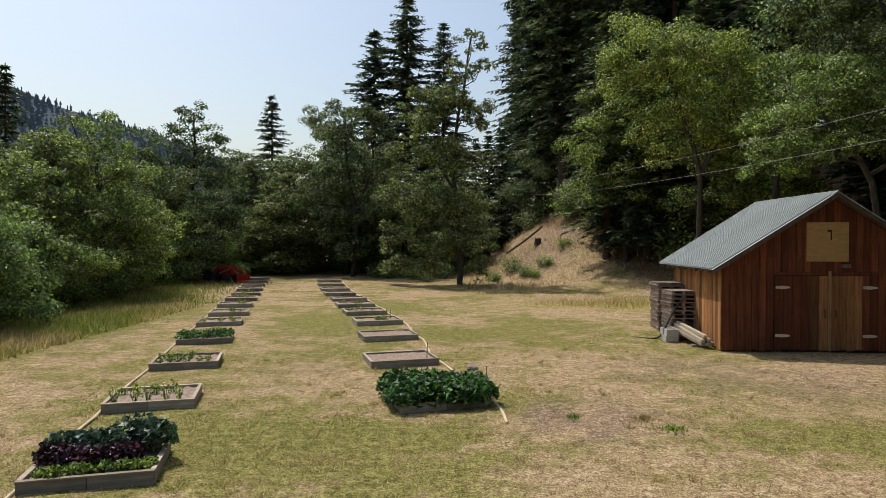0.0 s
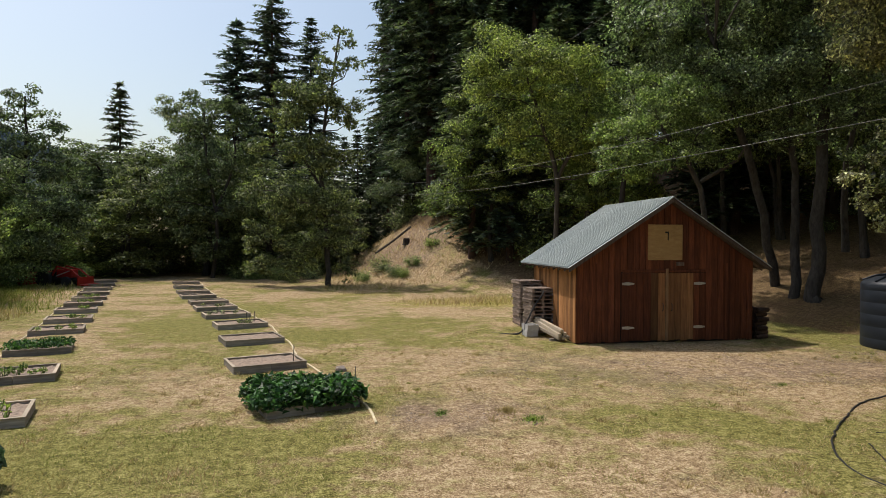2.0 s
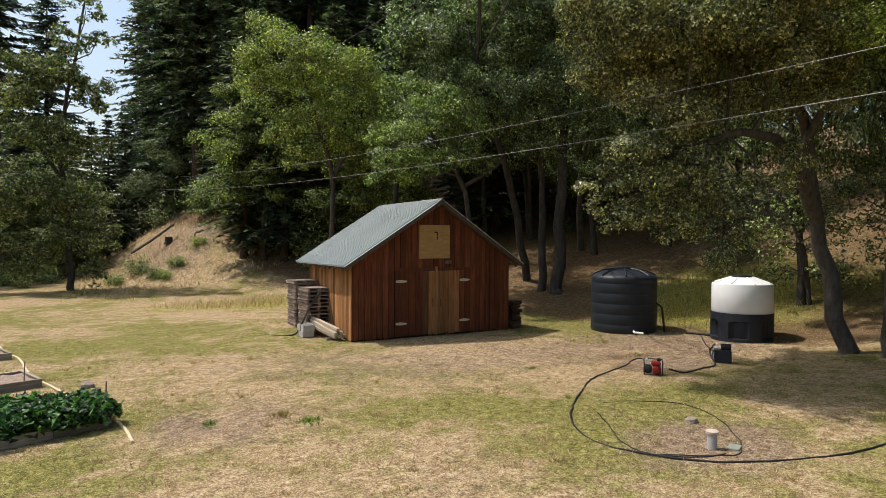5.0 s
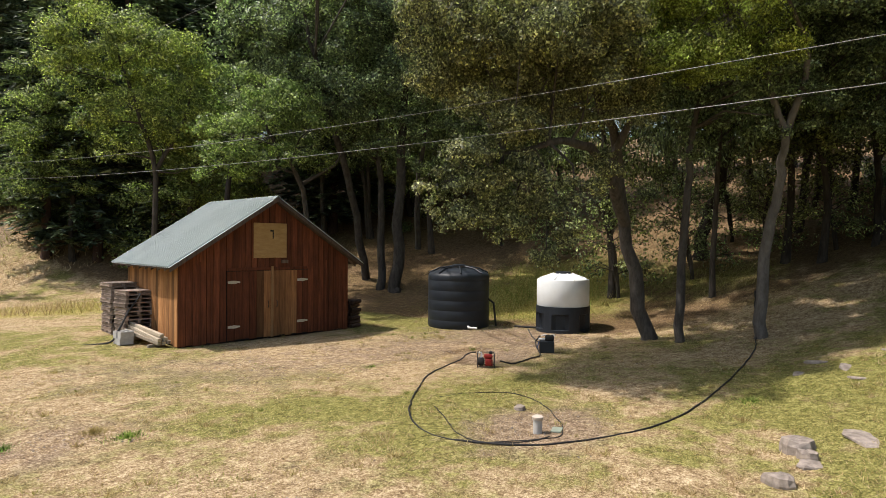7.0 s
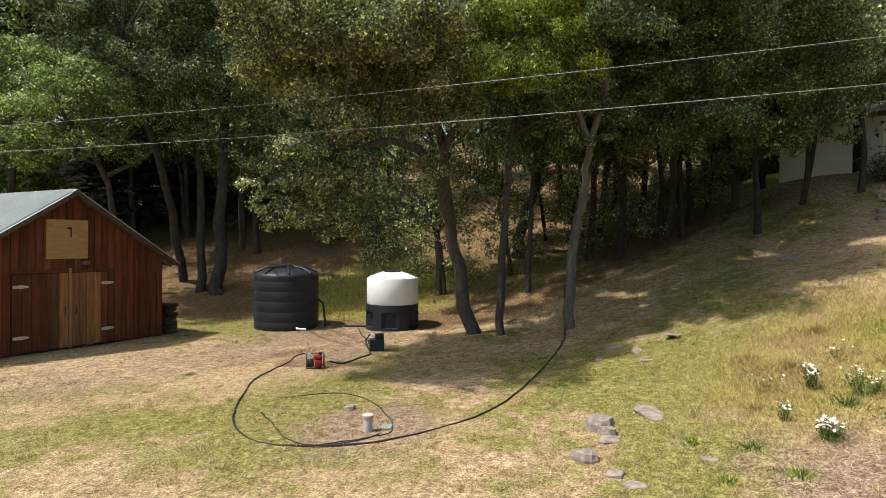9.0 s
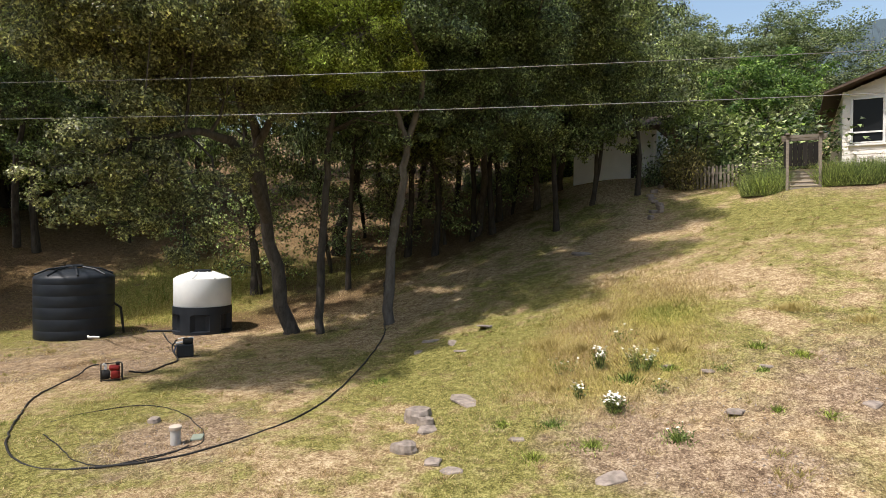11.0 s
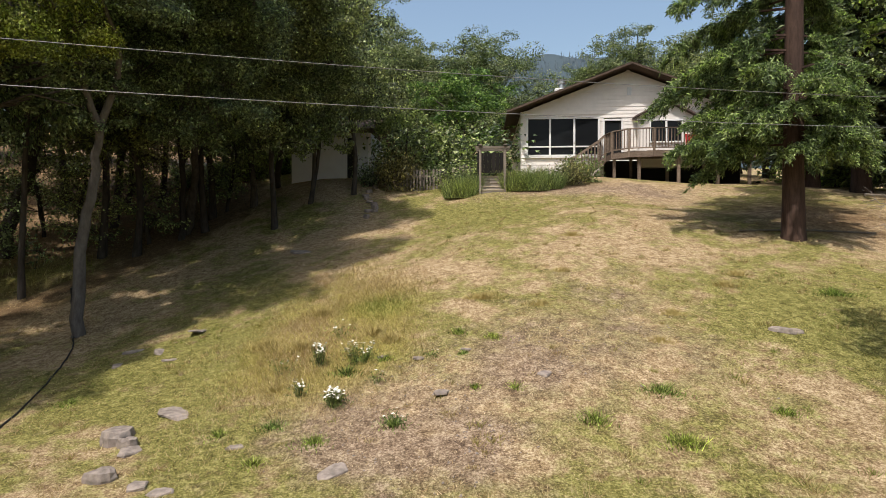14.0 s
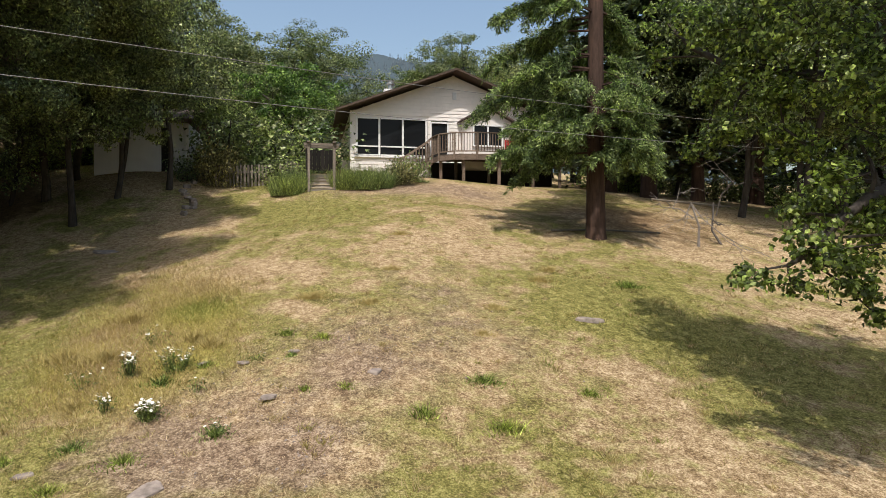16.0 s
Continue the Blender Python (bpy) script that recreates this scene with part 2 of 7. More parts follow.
def blade_material():
    k = Mat("grass_blades", 0.8, spec=0.15)
    c1 = k.ramp(k.island(), (0.0, (0.3, 0.2, 0.09)), (0.6, (0.5, 0.37, 0.2)), (1.0, (0.72, 0.58, 0.36)))
    c2 = k.ramp(k.island(), (0.0, (0.19, 0.175, 0.038)), (0.6, (0.36, 0.32, 0.08)), (1.0, (0.55, 0.48, 0.17)))
    c3 = k.ramp(k.island(), (0.0, (0.1, 0.14, 0.025)), (0.6, (0.2, 0.25, 0.055)), (1.0, (0.34, 0.38, 0.12)))
    k.color(k.mix(k.ramp(k.attr("lush"), (0.78, 0.0), (1.0, 0.75)), k.mix(k.attr("lush"), c1, c2), c3))
    shade = k.b.inputs["Base Color"].links[0].from_socket
    tr = k.t.nodes.new("ShaderNodeBsdfTranslucent")
    k.link(shade, tr.inputs["Color"])
    mx = k.t.nodes.new("ShaderNodeMixShader")
    mx.inputs[0].default_value = 0.45
    k.link(k.b.outputs[0], mx.inputs[1])
    k.link(tr.outputs[0], mx.inputs[2])
    k.link(mx.outputs[0], k.t.nodes["Material Output"].inputs["Surface"])
    return k.m


M_BLADES = blade_material()


# ---- mesh helpers ----
class Build:
    """Collects boxes, tubes and faces into one mesh."""

    def __init__(self):
        self.v, self.f = [], []

    def add(self, verts, faces):
        o = len(self.v)
        self.v += [tuple(p) for p in verts]
        self.f += [tuple(i + o for i in q) for q in faces]
        return self

    def box(self, lo, hi, bevel=0.0, m=None):
        (a, b, c), (d, e, f) = lo, hi
        if bevel:
            return self.rounded(lo, hi, bevel, m)
        vs = [(a, b, c), (d, b, c), (d, e, c), (a, e, c), (a, b, f), (d, b, f), (d, e, f), (a, e, f)]
        if m:
            vs = [m @ Vector(p) for p in vs]
        return self.add(vs, [(3, 2, 1, 0), (4, 5, 6, 7), (0, 1, 5, 4), (1, 2, 6, 5), (2, 3, 7, 6), (3, 0, 4, 7)])

    def rounded(self, lo, hi, r, m=None):
        """A box whose upright and level edges are chamfered by r."""
        (a, b, c), (d, e, f) = lo, hi
        ring = lambda s, z: [(a + s, b + r, z), (a + r, b + s, z), (d - r, b + s, z), (d - s, b + r, z), (d - s, e - r, z), (d - r, e - s, z), (a + r, e - s, z), (a + s, e - r, z)]
        rows = [ring(r * 0.6, c), ring(0, c + r), ring(0, f - r), ring(r * 0.6, f)]
        vs = [p for q in rows for p in q]
        if m:
            vs = [m @ Vector(p) for p in vs]
        fs = [tuple(range(7, -1, -1)), tuple(range(24, 32))]
        for k in range(3):
            fs += [(k * 8 + i, k * 8 + (i + 1) % 8, k * 8 + 8 + (i + 1) % 8, k * 8 + 8 + i) for i in range(8)]
        return self.add(vs, fs)

    def tube(self, pts, radii, n=8, caps=True):
        pts = [Vector(p) for p in pts]
        if not isinstance(radii, (list, tuple)):
            radii = [radii] * len(pts)
        vs, fs = [], []
        side = None
        for i, p in enumerate(pts):
            t = (pts[min(i + 1, len(pts) - 1)] - pts[max(i - 1, 0)]).normalized()
            if side is None:
                side = t.orthogonal().normalized()
            side = (side - t * side.dot(t)).normalized()
            up = t.cross(side)
            vs += [p + (side * math.cos(2 * math.pi * j / n) + up * math.sin(2 * math.pi * j / n)) * radii[i] for j in range(n)]
        for i in range(len(pts) - 1):
            fs += [(i * n + j, i * n + (j + 1) % n, (i + 1) * n + (j + 1) % n, (i + 1) * n + j) for j in range(n)]
        if caps:
            fs += [tuple(range(n - 1, -1, -1)), tuple(range((len(pts) - 1) * n, len(pts) * n))]
        return self.add(vs, fs)

    def lathe(self, prof, n=32, at=(0, 0, 0)):
        """Turned shape: prof is (radius, height) from the bottom up."""
        vs = [(at[0] + r * math.cos(2 * math.pi * j / n), at[1] + r * math.sin(2 * math.pi * j / n), at[2] + z) for r, z in prof for j in range(n)]
        fs = [(i * n + j, i * n + (j + 1) % n, (i + 1) * n + (j + 1) % n, (i + 1) * n + j) for i in range(len(prof) - 1) for j in range(n)]
        fs += [tuple(range(n - 1, -1, -1)), tuple(range((len(prof) - 1) * n, len(prof) * n))]
        return self.add(vs, fs)

    def prism(self, poly, lo, hi, axis="y", m=None):
        """A polygon in x, z drawn out along y (or in y, z along x; or x, y along z)."""
        put = {"y": lambda p, s: (p[0], s, p[1]), "x": lambda p, s: (s, p[0], p[1]), "z": lambda p, s: (p[0], p[1], s)}[axis]
        n = len(poly)
        vs = [put(p, lo) for p in poly] + [put(p, hi) for p in poly]
        if m:
            vs = [m @ Vector(p) for p in vs]
        return self.add(vs, [tuple(range(n)), tuple(range(2 * n - 1, n - 1, -1))] + [((i + 1) % n, i, i + n, (i + 1) % n + n) for i in range(n)])

    def mesh(self, name, mat, smooth=False):
        me = bpy.data.meshes.new(name)
        me.from_pydata(self.v, [], self.f)
        bm = bmesh.new()
        bm.from_mesh(me)
        bmesh.ops.recalc_face_normals(bm, faces=bm.faces)
        bm.to_mesh(me)
        bm.free()
        me.materials.append(mat)
        if smooth:
            me.polygons.foreach_set("use_smooth", [True] * len(me.polygons))
            me.set_sharp_from_angle(angle=radians(40))
        return me


def cards(name, verts, mat, per=4):
    """A mesh of many loose faces of `per` corners, straight from an array."""
    n = len(verts) // per
    me = bpy.data.meshes.new(name)
    me.vertices.add(n * per)
    me.vertices.foreach_set("co", np.asarray(verts, np.float32).ravel())
    me.loops.add(n * per)
    me.loops.foreach_set("vertex_index", np.arange(n * per, dtype=np.int32))
    me.polygons.add(n)
    me.polygons.foreach_set("loop_start", np.arange(0, n * per, per, dtype=np.int32))
    me.materials.append(mat)
    me.update(calc_edges=True)
    return me


def part(name, build, mat, parent, label="", smooth=False):
    ob = new(name, build.mesh(name, mat, smooth) if isinstance(build, Build) else build)
    ob.parent = parent
    if label:
        ob["label"] = label
    return ob


def thing(name, m=None, label="", category="", group="", data=None, kind=""):
    ob = new(name, data)
    if m is not None:
        ob.matrix_basis = m
    return tagged(ob, label, category, group, kind)


# ---- ground ----
FOOT = [(-4, -70, .14, .02, 20), (-3, -30, .2, .05, 19), (-.3, -22, .25, .08, 19), (2.0, -15.5, .275, .1, 19), (4.6, -7.5, .277, .1, 19), (6.8, -2, .28, .1, 19), (11.5, 2, .31, .1, 20), (17.5, 5, .33, .12, 22), (21.5, 10, .33, .2, 25),
        (21.5, 16, .33, .25, 25), (18.5, 23, .33, .25, 25), (14, 34, .38, .25, 25), (5, 45.5, .85, .3, 8), (2.5, 58, .85, .3, 8), (8, 90, .4, .2, 12), (30, 200, .3, .1, 20)]


def terrain(x, y):
    """Height of the ground: a flat field with a hill that rises beyond a bent foot line and eases off higher up."""
    x, y = np.asarray(x, float), np.asarray(y, float)
    dist, sign, vals = [], [], []
    for (ax, ay, *a), (bx, by, *b) in zip(FOOT, FOOT[1:]):
        dx, dy = bx - ax, by - ay
        u = np.clip(((x - ax) * dx + (y - ay) * dy) / (dx * dx + dy * dy), 0, 1)
        dist.append(np.hypot(x - ax - u * dx, y - ay - u * dy))
        sign.append(np.where(dx * (y - ay) - dy * (x - ax) < 0, 1.0, -1.0))
        vals.append([p + u * (r - p) for p, r in zip(a, b)])
    dist, sign, vals = np.array(dist), np.array(sign), np.array(vals)
    best = np.argmin(dist, axis=0)[None]
    near = np.take_along_axis(dist, best, 0)[0]
    side = near * np.take_along_axis(sign, best, 0)[0]
    w = np.exp(-np.minimum((dist - near) / (0.8 + 0.25 * near), 60))
    first, second, bend = ((w * vals[:, k]).sum(0) / w.sum(0) for k in range(3))
    s = np.where(side > 12, side, np.log1p(np.exp(np.clip(side, -30, 12) / 1.3)) * 1.3)
    over = np.log1p(np.exp(np.clip((s - bend) / 1.5, -30, 30))) * 1.5
    over = np.where(s - bend > 40, s - bend, over)
    h = first * (s - over) + second * np.minimum(over, 120)
    # the ground falls away under the deck
    h = h - 0.5 * np.exp(-(((x + y * 0.348 - 21.6) / 3.2) ** 2) - ((y + 20.2) / 4.5) ** 2)
    h = h - 0.45 * np.exp(-((x - 21.2) / 3.6) ** 2 - ((y + 15.5) / 4.6) ** 2)
    # a bank below the garage and a rise at the arbour
    h = h + 0.3 * np.exp(-((x - 25.0) / 3.0) ** 2 - ((y + 8.7) / 2.6) ** 2)
    h = h + 0.95 * np.exp(-((x - 34.5) / 6) ** 2 - ((y + 2.6) / 5.5) ** 2)
    h = h + 0.2 * np.exp(-((x - 7.2) ** 2 + (y - 21.8) ** 2) / 4)
    return h + 0.05 * np.sin(x * 0.7 + 1.3 * np.sin(y * 0.4)) * np.cos(y * 0.53) * np.clip(s / 6, 0.15, 1)


def polar(az, d, dz=0.0):
    """The spot on the ground d metres from the middle of the lawn, az degrees round from the field's length."""
    x, y = -math.sin(radians(az)) * d, math.cos(radians(az)) * d
    return Vector((x, y, float(terrain(x, y)) + dz))


def on(x, y, dz=0.0):
    return Vector((x, y, float(terrain(x, y)) + dz))


def spots(x, y, rows):
    """Sum of soft round patches (x, y, rx, ry, strength)."""
    s = np.zeros(np.shape(x))
    for px, py, rx, ry, k in rows:
        s += k * np.exp(-(((x - px) / rx) ** 2 + ((y - py) / ry) ** 2))
    return s


LUSH = [(-2.5, 9.5, 3.2, 1.3, .75), (-4, 26, 3, 10, .35), (2, 21, 6, 3, .35), (1.5, 12, 1.5, .7, .4), (11, 8.0, 2.2, .9, .6), (7.6, 9.5, 1.6, 1.5, .35), (6.5, 6.5, 2, 1.6, .35), (-14, 20, 2.4, 8, 1.2), (-19, 34, 3, 12, .7),
        (13, 2.5, 4, 2.2, .4), (19, 0.5, 6, 2.4, .35), (23, -8, 4, 3, .5), (9.5, 0.6, 2, 1.6, .35), (20, 17, 4, 4, .6), (10, -11, 2.5, 2, .5), (7.9, -10.4, 1.8, 1.3, .9), (-3, 6, 3, 2, .4), (23.5, 16, 5, 4, .8), (27, 12, 4, 4, .5)]
BARE = [(2.4, 11.0, 1.7, 1.6, .6), (8.5, 13.5, 3.4, 2.6, .42), (5.2, 15.5, 2.4, 2.2, .3), (12.5, 13.2, 2.2, 2.0, .4), (8.9, 5.9, 1.5, 1.1, 1.0), (8.6, -1.8, 2.4, 2.0, .5), (10.6, -4.4, 1.8, 1.6, .42), (9.6, -6.5, 2.5, 1.6, .3), (12.5, -7.5, 2.0, 2.0, .25), (17, 12.6, 3.0, 3.0, .8), (13.6, 10.3, 1.4, .7, .7), (13.2, 10.6, .9, .7, .5), (4.5, 6.5, 1.6, 1.2, .28),
        (-3.8, 15.5, 2.4, 2.2, .25), (-11, 20, .9, 8, .28), (8, 50, 5, 6, .9), (7.7, -2.6, .6, .5, .4), (9.4, -4.4, .7, .5, .35), (24, -11.5, 1.3, 3.4, .75), (22.4, -14.8, 1.6, 2.4, .6), (8.6, -1.0, 1.3, .9, .4)]
WILD = [(12.4, -.9, 1.4, .9, .5), (13.2, -1.9, 2.0, 1.3, .5), (9, 31, 5.5, 2.6, 1), (3, 37, 4, 2, .5), (-16, 26, 2.0, 12, .15), (13.5, -1.0, 3.2, 1.6, .6), (12, -.3, 1.6, 1.2, .5), (8, 50, 5, 9, .15), (15.6, -3.0, 1.6, 1.0, .4), (24, 15.5, 5.5, 4.5, .9), (27, 8, 3, 3, .5), (18, -2, 3, 1.6, .35)]


def masks(x, y):
    z = terrain(x, y)
    lush, bare, wild = spots(x, y, LUSH), spots(x, y, BARE), spots(x, y, WILD)
    # leaf litter lies under the trees, along the hill behind the barn and tanks
    line = np.interp(x, [-60, 6, 11, 15, 17, 19, 22, 26, 30, 60], [64, 64, 42, 30, 24, 9, 6.5, 3.5, 0.5, -2])
    litter = np.clip((y - line) / 3.0 + 0.3, 0, 1) * np.clip((x - 5) / 4, 0, 1)
    litter = np.maximum(litter, np.clip((y - 56) / 4, 0, 1))
    litter = np.maximum(litter, 0.7 * spots(x, y, [(16.5, -18, 5, 4, 1), (12.2, 10.7, .8, .35, 1.1), (13.6, 11.6, 1.3, .5, 1.0), (17.5, 12.8, 2.5, 2.2, .8), (15.5, 17.5, 1.5, 1.5, .8), (14.5, 8.0, 1.5, 1.0, .5)]))
    return np.clip(lush, 0, 1), np.clip(bare, 0, 1), np.clip(wild, 0, 1), np.clip(litter - wild * 1.1, 0, 1)


def axis_lines(lo, hi, step, far, grow=1.16):
    mid = list(np.arange(lo, hi + step / 2, step))
    out, s = [], step
    a = mid[0]
    while a > -far:
        s *= grow
        a -= s
        out.insert(0, a)
    b, s = mid[-1], step
    tail = []
    while b < far:
        s *= grow
        b += s
        tail.append(b)
    return np.array(out + mid + tail)


def build_ground():
    xs, ys = axis_lines(-16, 34, 0.33, 3000), axis_lines(-22, 34, 0.33, 3000)
    X, Y = np.meshgrid(xs, ys)
    Z = terrain(X, Y)
    rough = np.array([noise.noise((a * 0.9, b * 0.9, 3.1)) for a, b in zip(X.ravel(), Y.ravel())]).reshape(X.shape)
    Z = Z + rough * 0.035
    nx, ny = len(xs), len(ys)
    me = bpy.data.meshes.new("ground")
    i = np.arange(nx * ny).reshape(ny, nx)
    quads = np.stack([i[:-1, :-1], i[:-1, 1:], i[1:, 1:], i[1:, :-1]], -1).reshape(-1, 4).astype(np.int32)
    me.vertices.add(nx * ny)
    me.vertices.foreach_set("co", np.stack([X, Y, Z], -1).astype(np.float32).ravel())
    me.loops.add(quads.size)
    me.loops.foreach_set("vertex_index", quads.ravel())
    me.polygons.add(len(quads))
    me.polygons.foreach_set("loop_start", np.arange(0, quads.size, 4, dtype=np.int32))
    me.polygons.foreach_set("use_smooth", np.ones(len(quads), bool))
    me.update(calc_edges=True)
    for nm, a in zip(("lush", "bare", "wild", "litter"), masks(X, Y)):
        me.attributes.new(nm, "FLOAT", "POINT").data.foreach_set("value", a.astype(np.float32).ravel())
    me.materials.append(M_GROUND)
    return thing("ground", None, "dry mown meadow with green patches, bare earth and a hillside", "ground", data=me, kind="structure")


ground = build_ground()


# ---- trees ----
def unit(a):
    return a / np.maximum(np.linalg.norm(a, axis=-1, keepdims=True), 1e-9)


def leaf_quads(rng, centers, size, level=0.8, long=1.35, out=None):
    """As leaf_tris, but lozenges, for trees close by."""
    n = len(centers)
    up = unit(rng.normal(size=(n, 3)) * 0.75 + (0, 0, level)) if out is None else unit(out * 1.1 + rng.normal(size=(n, 3)) * 0.55 + (0, 0, 0.35))
    d = unit(np.cross(up, rng.normal(size=(n, 3))))
    s = np.cross(up, d)
    k = size * rng.uniform(0.6, 1.2, (n, 1))
    a, b = d * k * long * 0.5, s * k * 0.5
    return np.stack([centers - a, centers + b, centers + a - up * k * 0.12, centers - b], 1).reshape(-1, 3)


def leaf_tris(rng, centers, size, level=0.8, long=1.5, out=None):
    """A small pointed leaf at each centre, turned at random but mostly facing up, or away from its clump's middle."""
    n = len(centers)
    up = unit(rng.normal(size=(n, 3)) * 0.75 + (0, 0, level)) if out is None else unit(out * 1.1 + rng.normal(size=(n, 3)) * 0.55 + (0, 0, 0.35))
    d = unit(np.cross(up, rng.normal(size=(n, 3))))
    s = np.cross(up, d)
    k = size * rng.uniform(0.6, 1.2, (n, 1))
    a, b = d * k * long * 0.5, s * k * 0.55
    return np.stack([centers - a + b, centers + a, centers - a - b], 1).reshape(-1, 3)


def broadleaf(name, seed, height, radius, clear, leaves, leaf, mat, bark, trunk=0.22, lean=(0, 0), stems=1, lobes=40, shape=0.55, label="", droop=0.0, tight=1.0, twigs=2):
    """A broadleaved tree: bent tapered trunk and limbs that fork, with leaf clumps along the outer limbs."""
    rng = np.random.default_rng(seed)
    tree = thing(name, Matrix.Identity(4), label, "tree")
    b = Build()
    clumps = []
    for st in range(stems):
        ang = rng.uniform(0, 6.28)
        off = np.array([math.cos(ang), math.sin(ang), 0]) * (0.0 if stems == 1 else trunk * 1.6)
        out = np.array([lean[0], lean[1], 0.0]) + (off * 0.16 * height / max(trunk * 1.6, 0.1) if stems > 1 else 0)
        top = height * (0.9 if st == 0 else rng.uniform(0.7, 0.86))
        pts, rad = [], []
        for i in range(11):
            f = i / 10
            wob = np.array([math.sin(f * 6 + seed + st) + 0.35 * math.sin(f * 15 + seed), math.cos(f * 5.2 + seed * 2 + st) + 0.35 * math.cos(f * 13 + seed * 3), 0]) * 0.05 * height * f ** 0.8
            pts.append(off + out * f ** 1.3 + wob + (0, 0, -0.25 + f * (top + 0.25)))
            rad.append(trunk * (1.4 if i == 0 else 1) * (1 - f) ** 0.75 + 0.02)
        b.tube(pts, rad, 9)
        pts = np.array(pts)
        count = lobes // stems
        for k in range(count):
            g = (k + rng.uniform(0, 1)) / count
            f = (clear + (top - clear) * g * 0.97) / top
            base = np.array([np.interp(max(0.05, f - 0.06), np.linspace(0, 1, 11), pts[:, j]) for j in range(3)])
            a = k * 2.4 + rng.uniform(-0.7, 0.7)
            prof = (1 - g ** 2.4) ** 0.6 * (shape + (1 - shape) * min(1, g * 3.0))
            reach = radius * prof * rng.uniform(0.45, 1.1) + 0.25
            rise = (0.55 * g + 0.08 - droop) * reach + rng.uniform(-0.12, 0.25) * reach
            end = base + np.array([math.cos(a) * reach, math.sin(a) * reach, rise])
            mid = base * 0.5 + end * 0.5 + (0, 0, 0.1 * reach) + rng.normal(size=3) * 0.06 * reach
            r0 = max(0.022, trunk * 0.4 * (1 - f))
            b.tube([base, mid, end], [r0, r0 * 0.55, 0.012], 5, False)
            for _ in range(twigs):
                u = rng.uniform(0.3, 0.9)
                p = base * (1 - u) + end * u
                q = p + unit(rng.normal(size=3) * (1, 1, 0.5)) * reach * 0.28
                b.tube([p, q], [0.018, 0.006], 3, False)
                clumps.append((q, (0.2 * reach + 0.22) * rng.uniform(0.7, 1.2)))
            clumps.append((end, 0.22 * reach + 0.2))
        clumps += [(pts[i] + rng.normal(size=3) * 0.12 * radius, 0.35 + radius * (0.1 + 0.05 * (10 - i))) for i in (10, 10, 9, 9, 8)]
    part("trunk", b, bark, tree, smooth=True)
    size = np.array([t[1] for t in clumps])
    share = size ** 2 / (size ** 2).sum()
    cs, outs = [], []
    for (c, r), s in zip(clumps, share):
        # leaves sit on the outside of lumpy clumps and leave the inside dark
        n = max(8, int(leaves * 1.7 * s))
        m = int(5 + r * 7)
        lump = unit(rng.normal(size=(m, 3)) * (1, 1, 0.75) + (0, 0, 0.25))
        d = unit(lump[rng.integers(0, m, n)] + rng.normal(size=(n, 3)) * 0.3 * tight)
        cs.append(c + d * r * rng.uniform(0.55, 1.12, (n, 1)) * (1.2, 1.2, 0.72))
        outs.append(d)
    c, d = np.concatenate(cs), np.concatenate(outs)
    c[:, 2] = np.maximum(c[:, 2], 0.15)
    part("crown", cards("crown", leaf_tris(rng, c, leaf * 0.78, out=d), mat, 3), None, tree)
    return tree


def conifer(name, seed, height, radius, clear, mat, bark, trunk=0.3, rows=46, spray=0.55, label="", dense=1.0, ragged=0.35, hang=0.25):
    """A fir: straight trunk, drooping boughs in rings, each bough a row of small needle sprays."""
    rng = np.random.default_rng(seed)
    tree = thing(name, Matrix.Identity(4), label, "tree")
    b = Build()
    b.tube([(0, 0, -0.4), (0, 0, 0.5), (0.02, 0.03, height * 0.5), (0, 0, height)], [trunk * 1.3, trunk, trunk * 0.55, 0.02], 10)
    vs = []
    for r in range(rows):
        f = (r + rng.uniform(-0.3, 0.3)) / rows
        z = clear + (height - clear) * f
        reach0 = radius * (1 - math.exp(-(1 - f) * (height - clear) * 0.5 / radius)) * (0.8 + 0.2 * min(1, f * 6)) + 0.15
        for k in range(int(rng.integers(4, 7) * dense)):
            a = rng.uniform(0, 6.28)
            reach = reach0 * rng.uniform(1 - ragged, 1.08)
            dirn = np.array([math.cos(a), math.sin(a), 0])
            side = np.array([-dirn[1], dirn[0], 0])
            lift = 0.25 * f - 0.12
            n = max(3, int(reach / (spray * 0.36)))
            u = np.linspace(0.12, 1, n)
            line = dirn * (u * reach)[:, None] + np.array([0, 0, 1]) * (lift * u * reach - hang * reach * u ** 2 * (1 - f))[:, None] + (0, 0, z)
            if reach > 2.0:
                b.tube([(0, 0, z), line[n // 2], line[-1]], [0.035, 0.02, 0.006], 3, False)
            for sgn in (-1, 1, 0):
                m = len(line)
                w = spray * (1.15 - 0.6 * u)[:, None] * rng.uniform(0.6, 1.25, (m, 1))
                d = unit(dirn * 0.7 + side * sgn * 0.9 + rng.normal(size=(m, 3)) * 0.28 + np.array([0, 0, -0.25]))
                s = unit(np.cross(d, rng.normal(size=(m, 3)) * 0.5 + (0, 0, 1))) * w * 0.22
                p = line + rng.normal(size=(m, 3)) * 0.05 * spray
                vs.append(np.stack([p + s * 1.2, p + d * w * 1.15, p - s * 1.2], 1).reshape(-1, 3))
    part("trunk", b, bark, tree, smooth=True)
    part("crown", cards("crown", np.concatenate(vs), mat, 3), None, tree)
    return tree


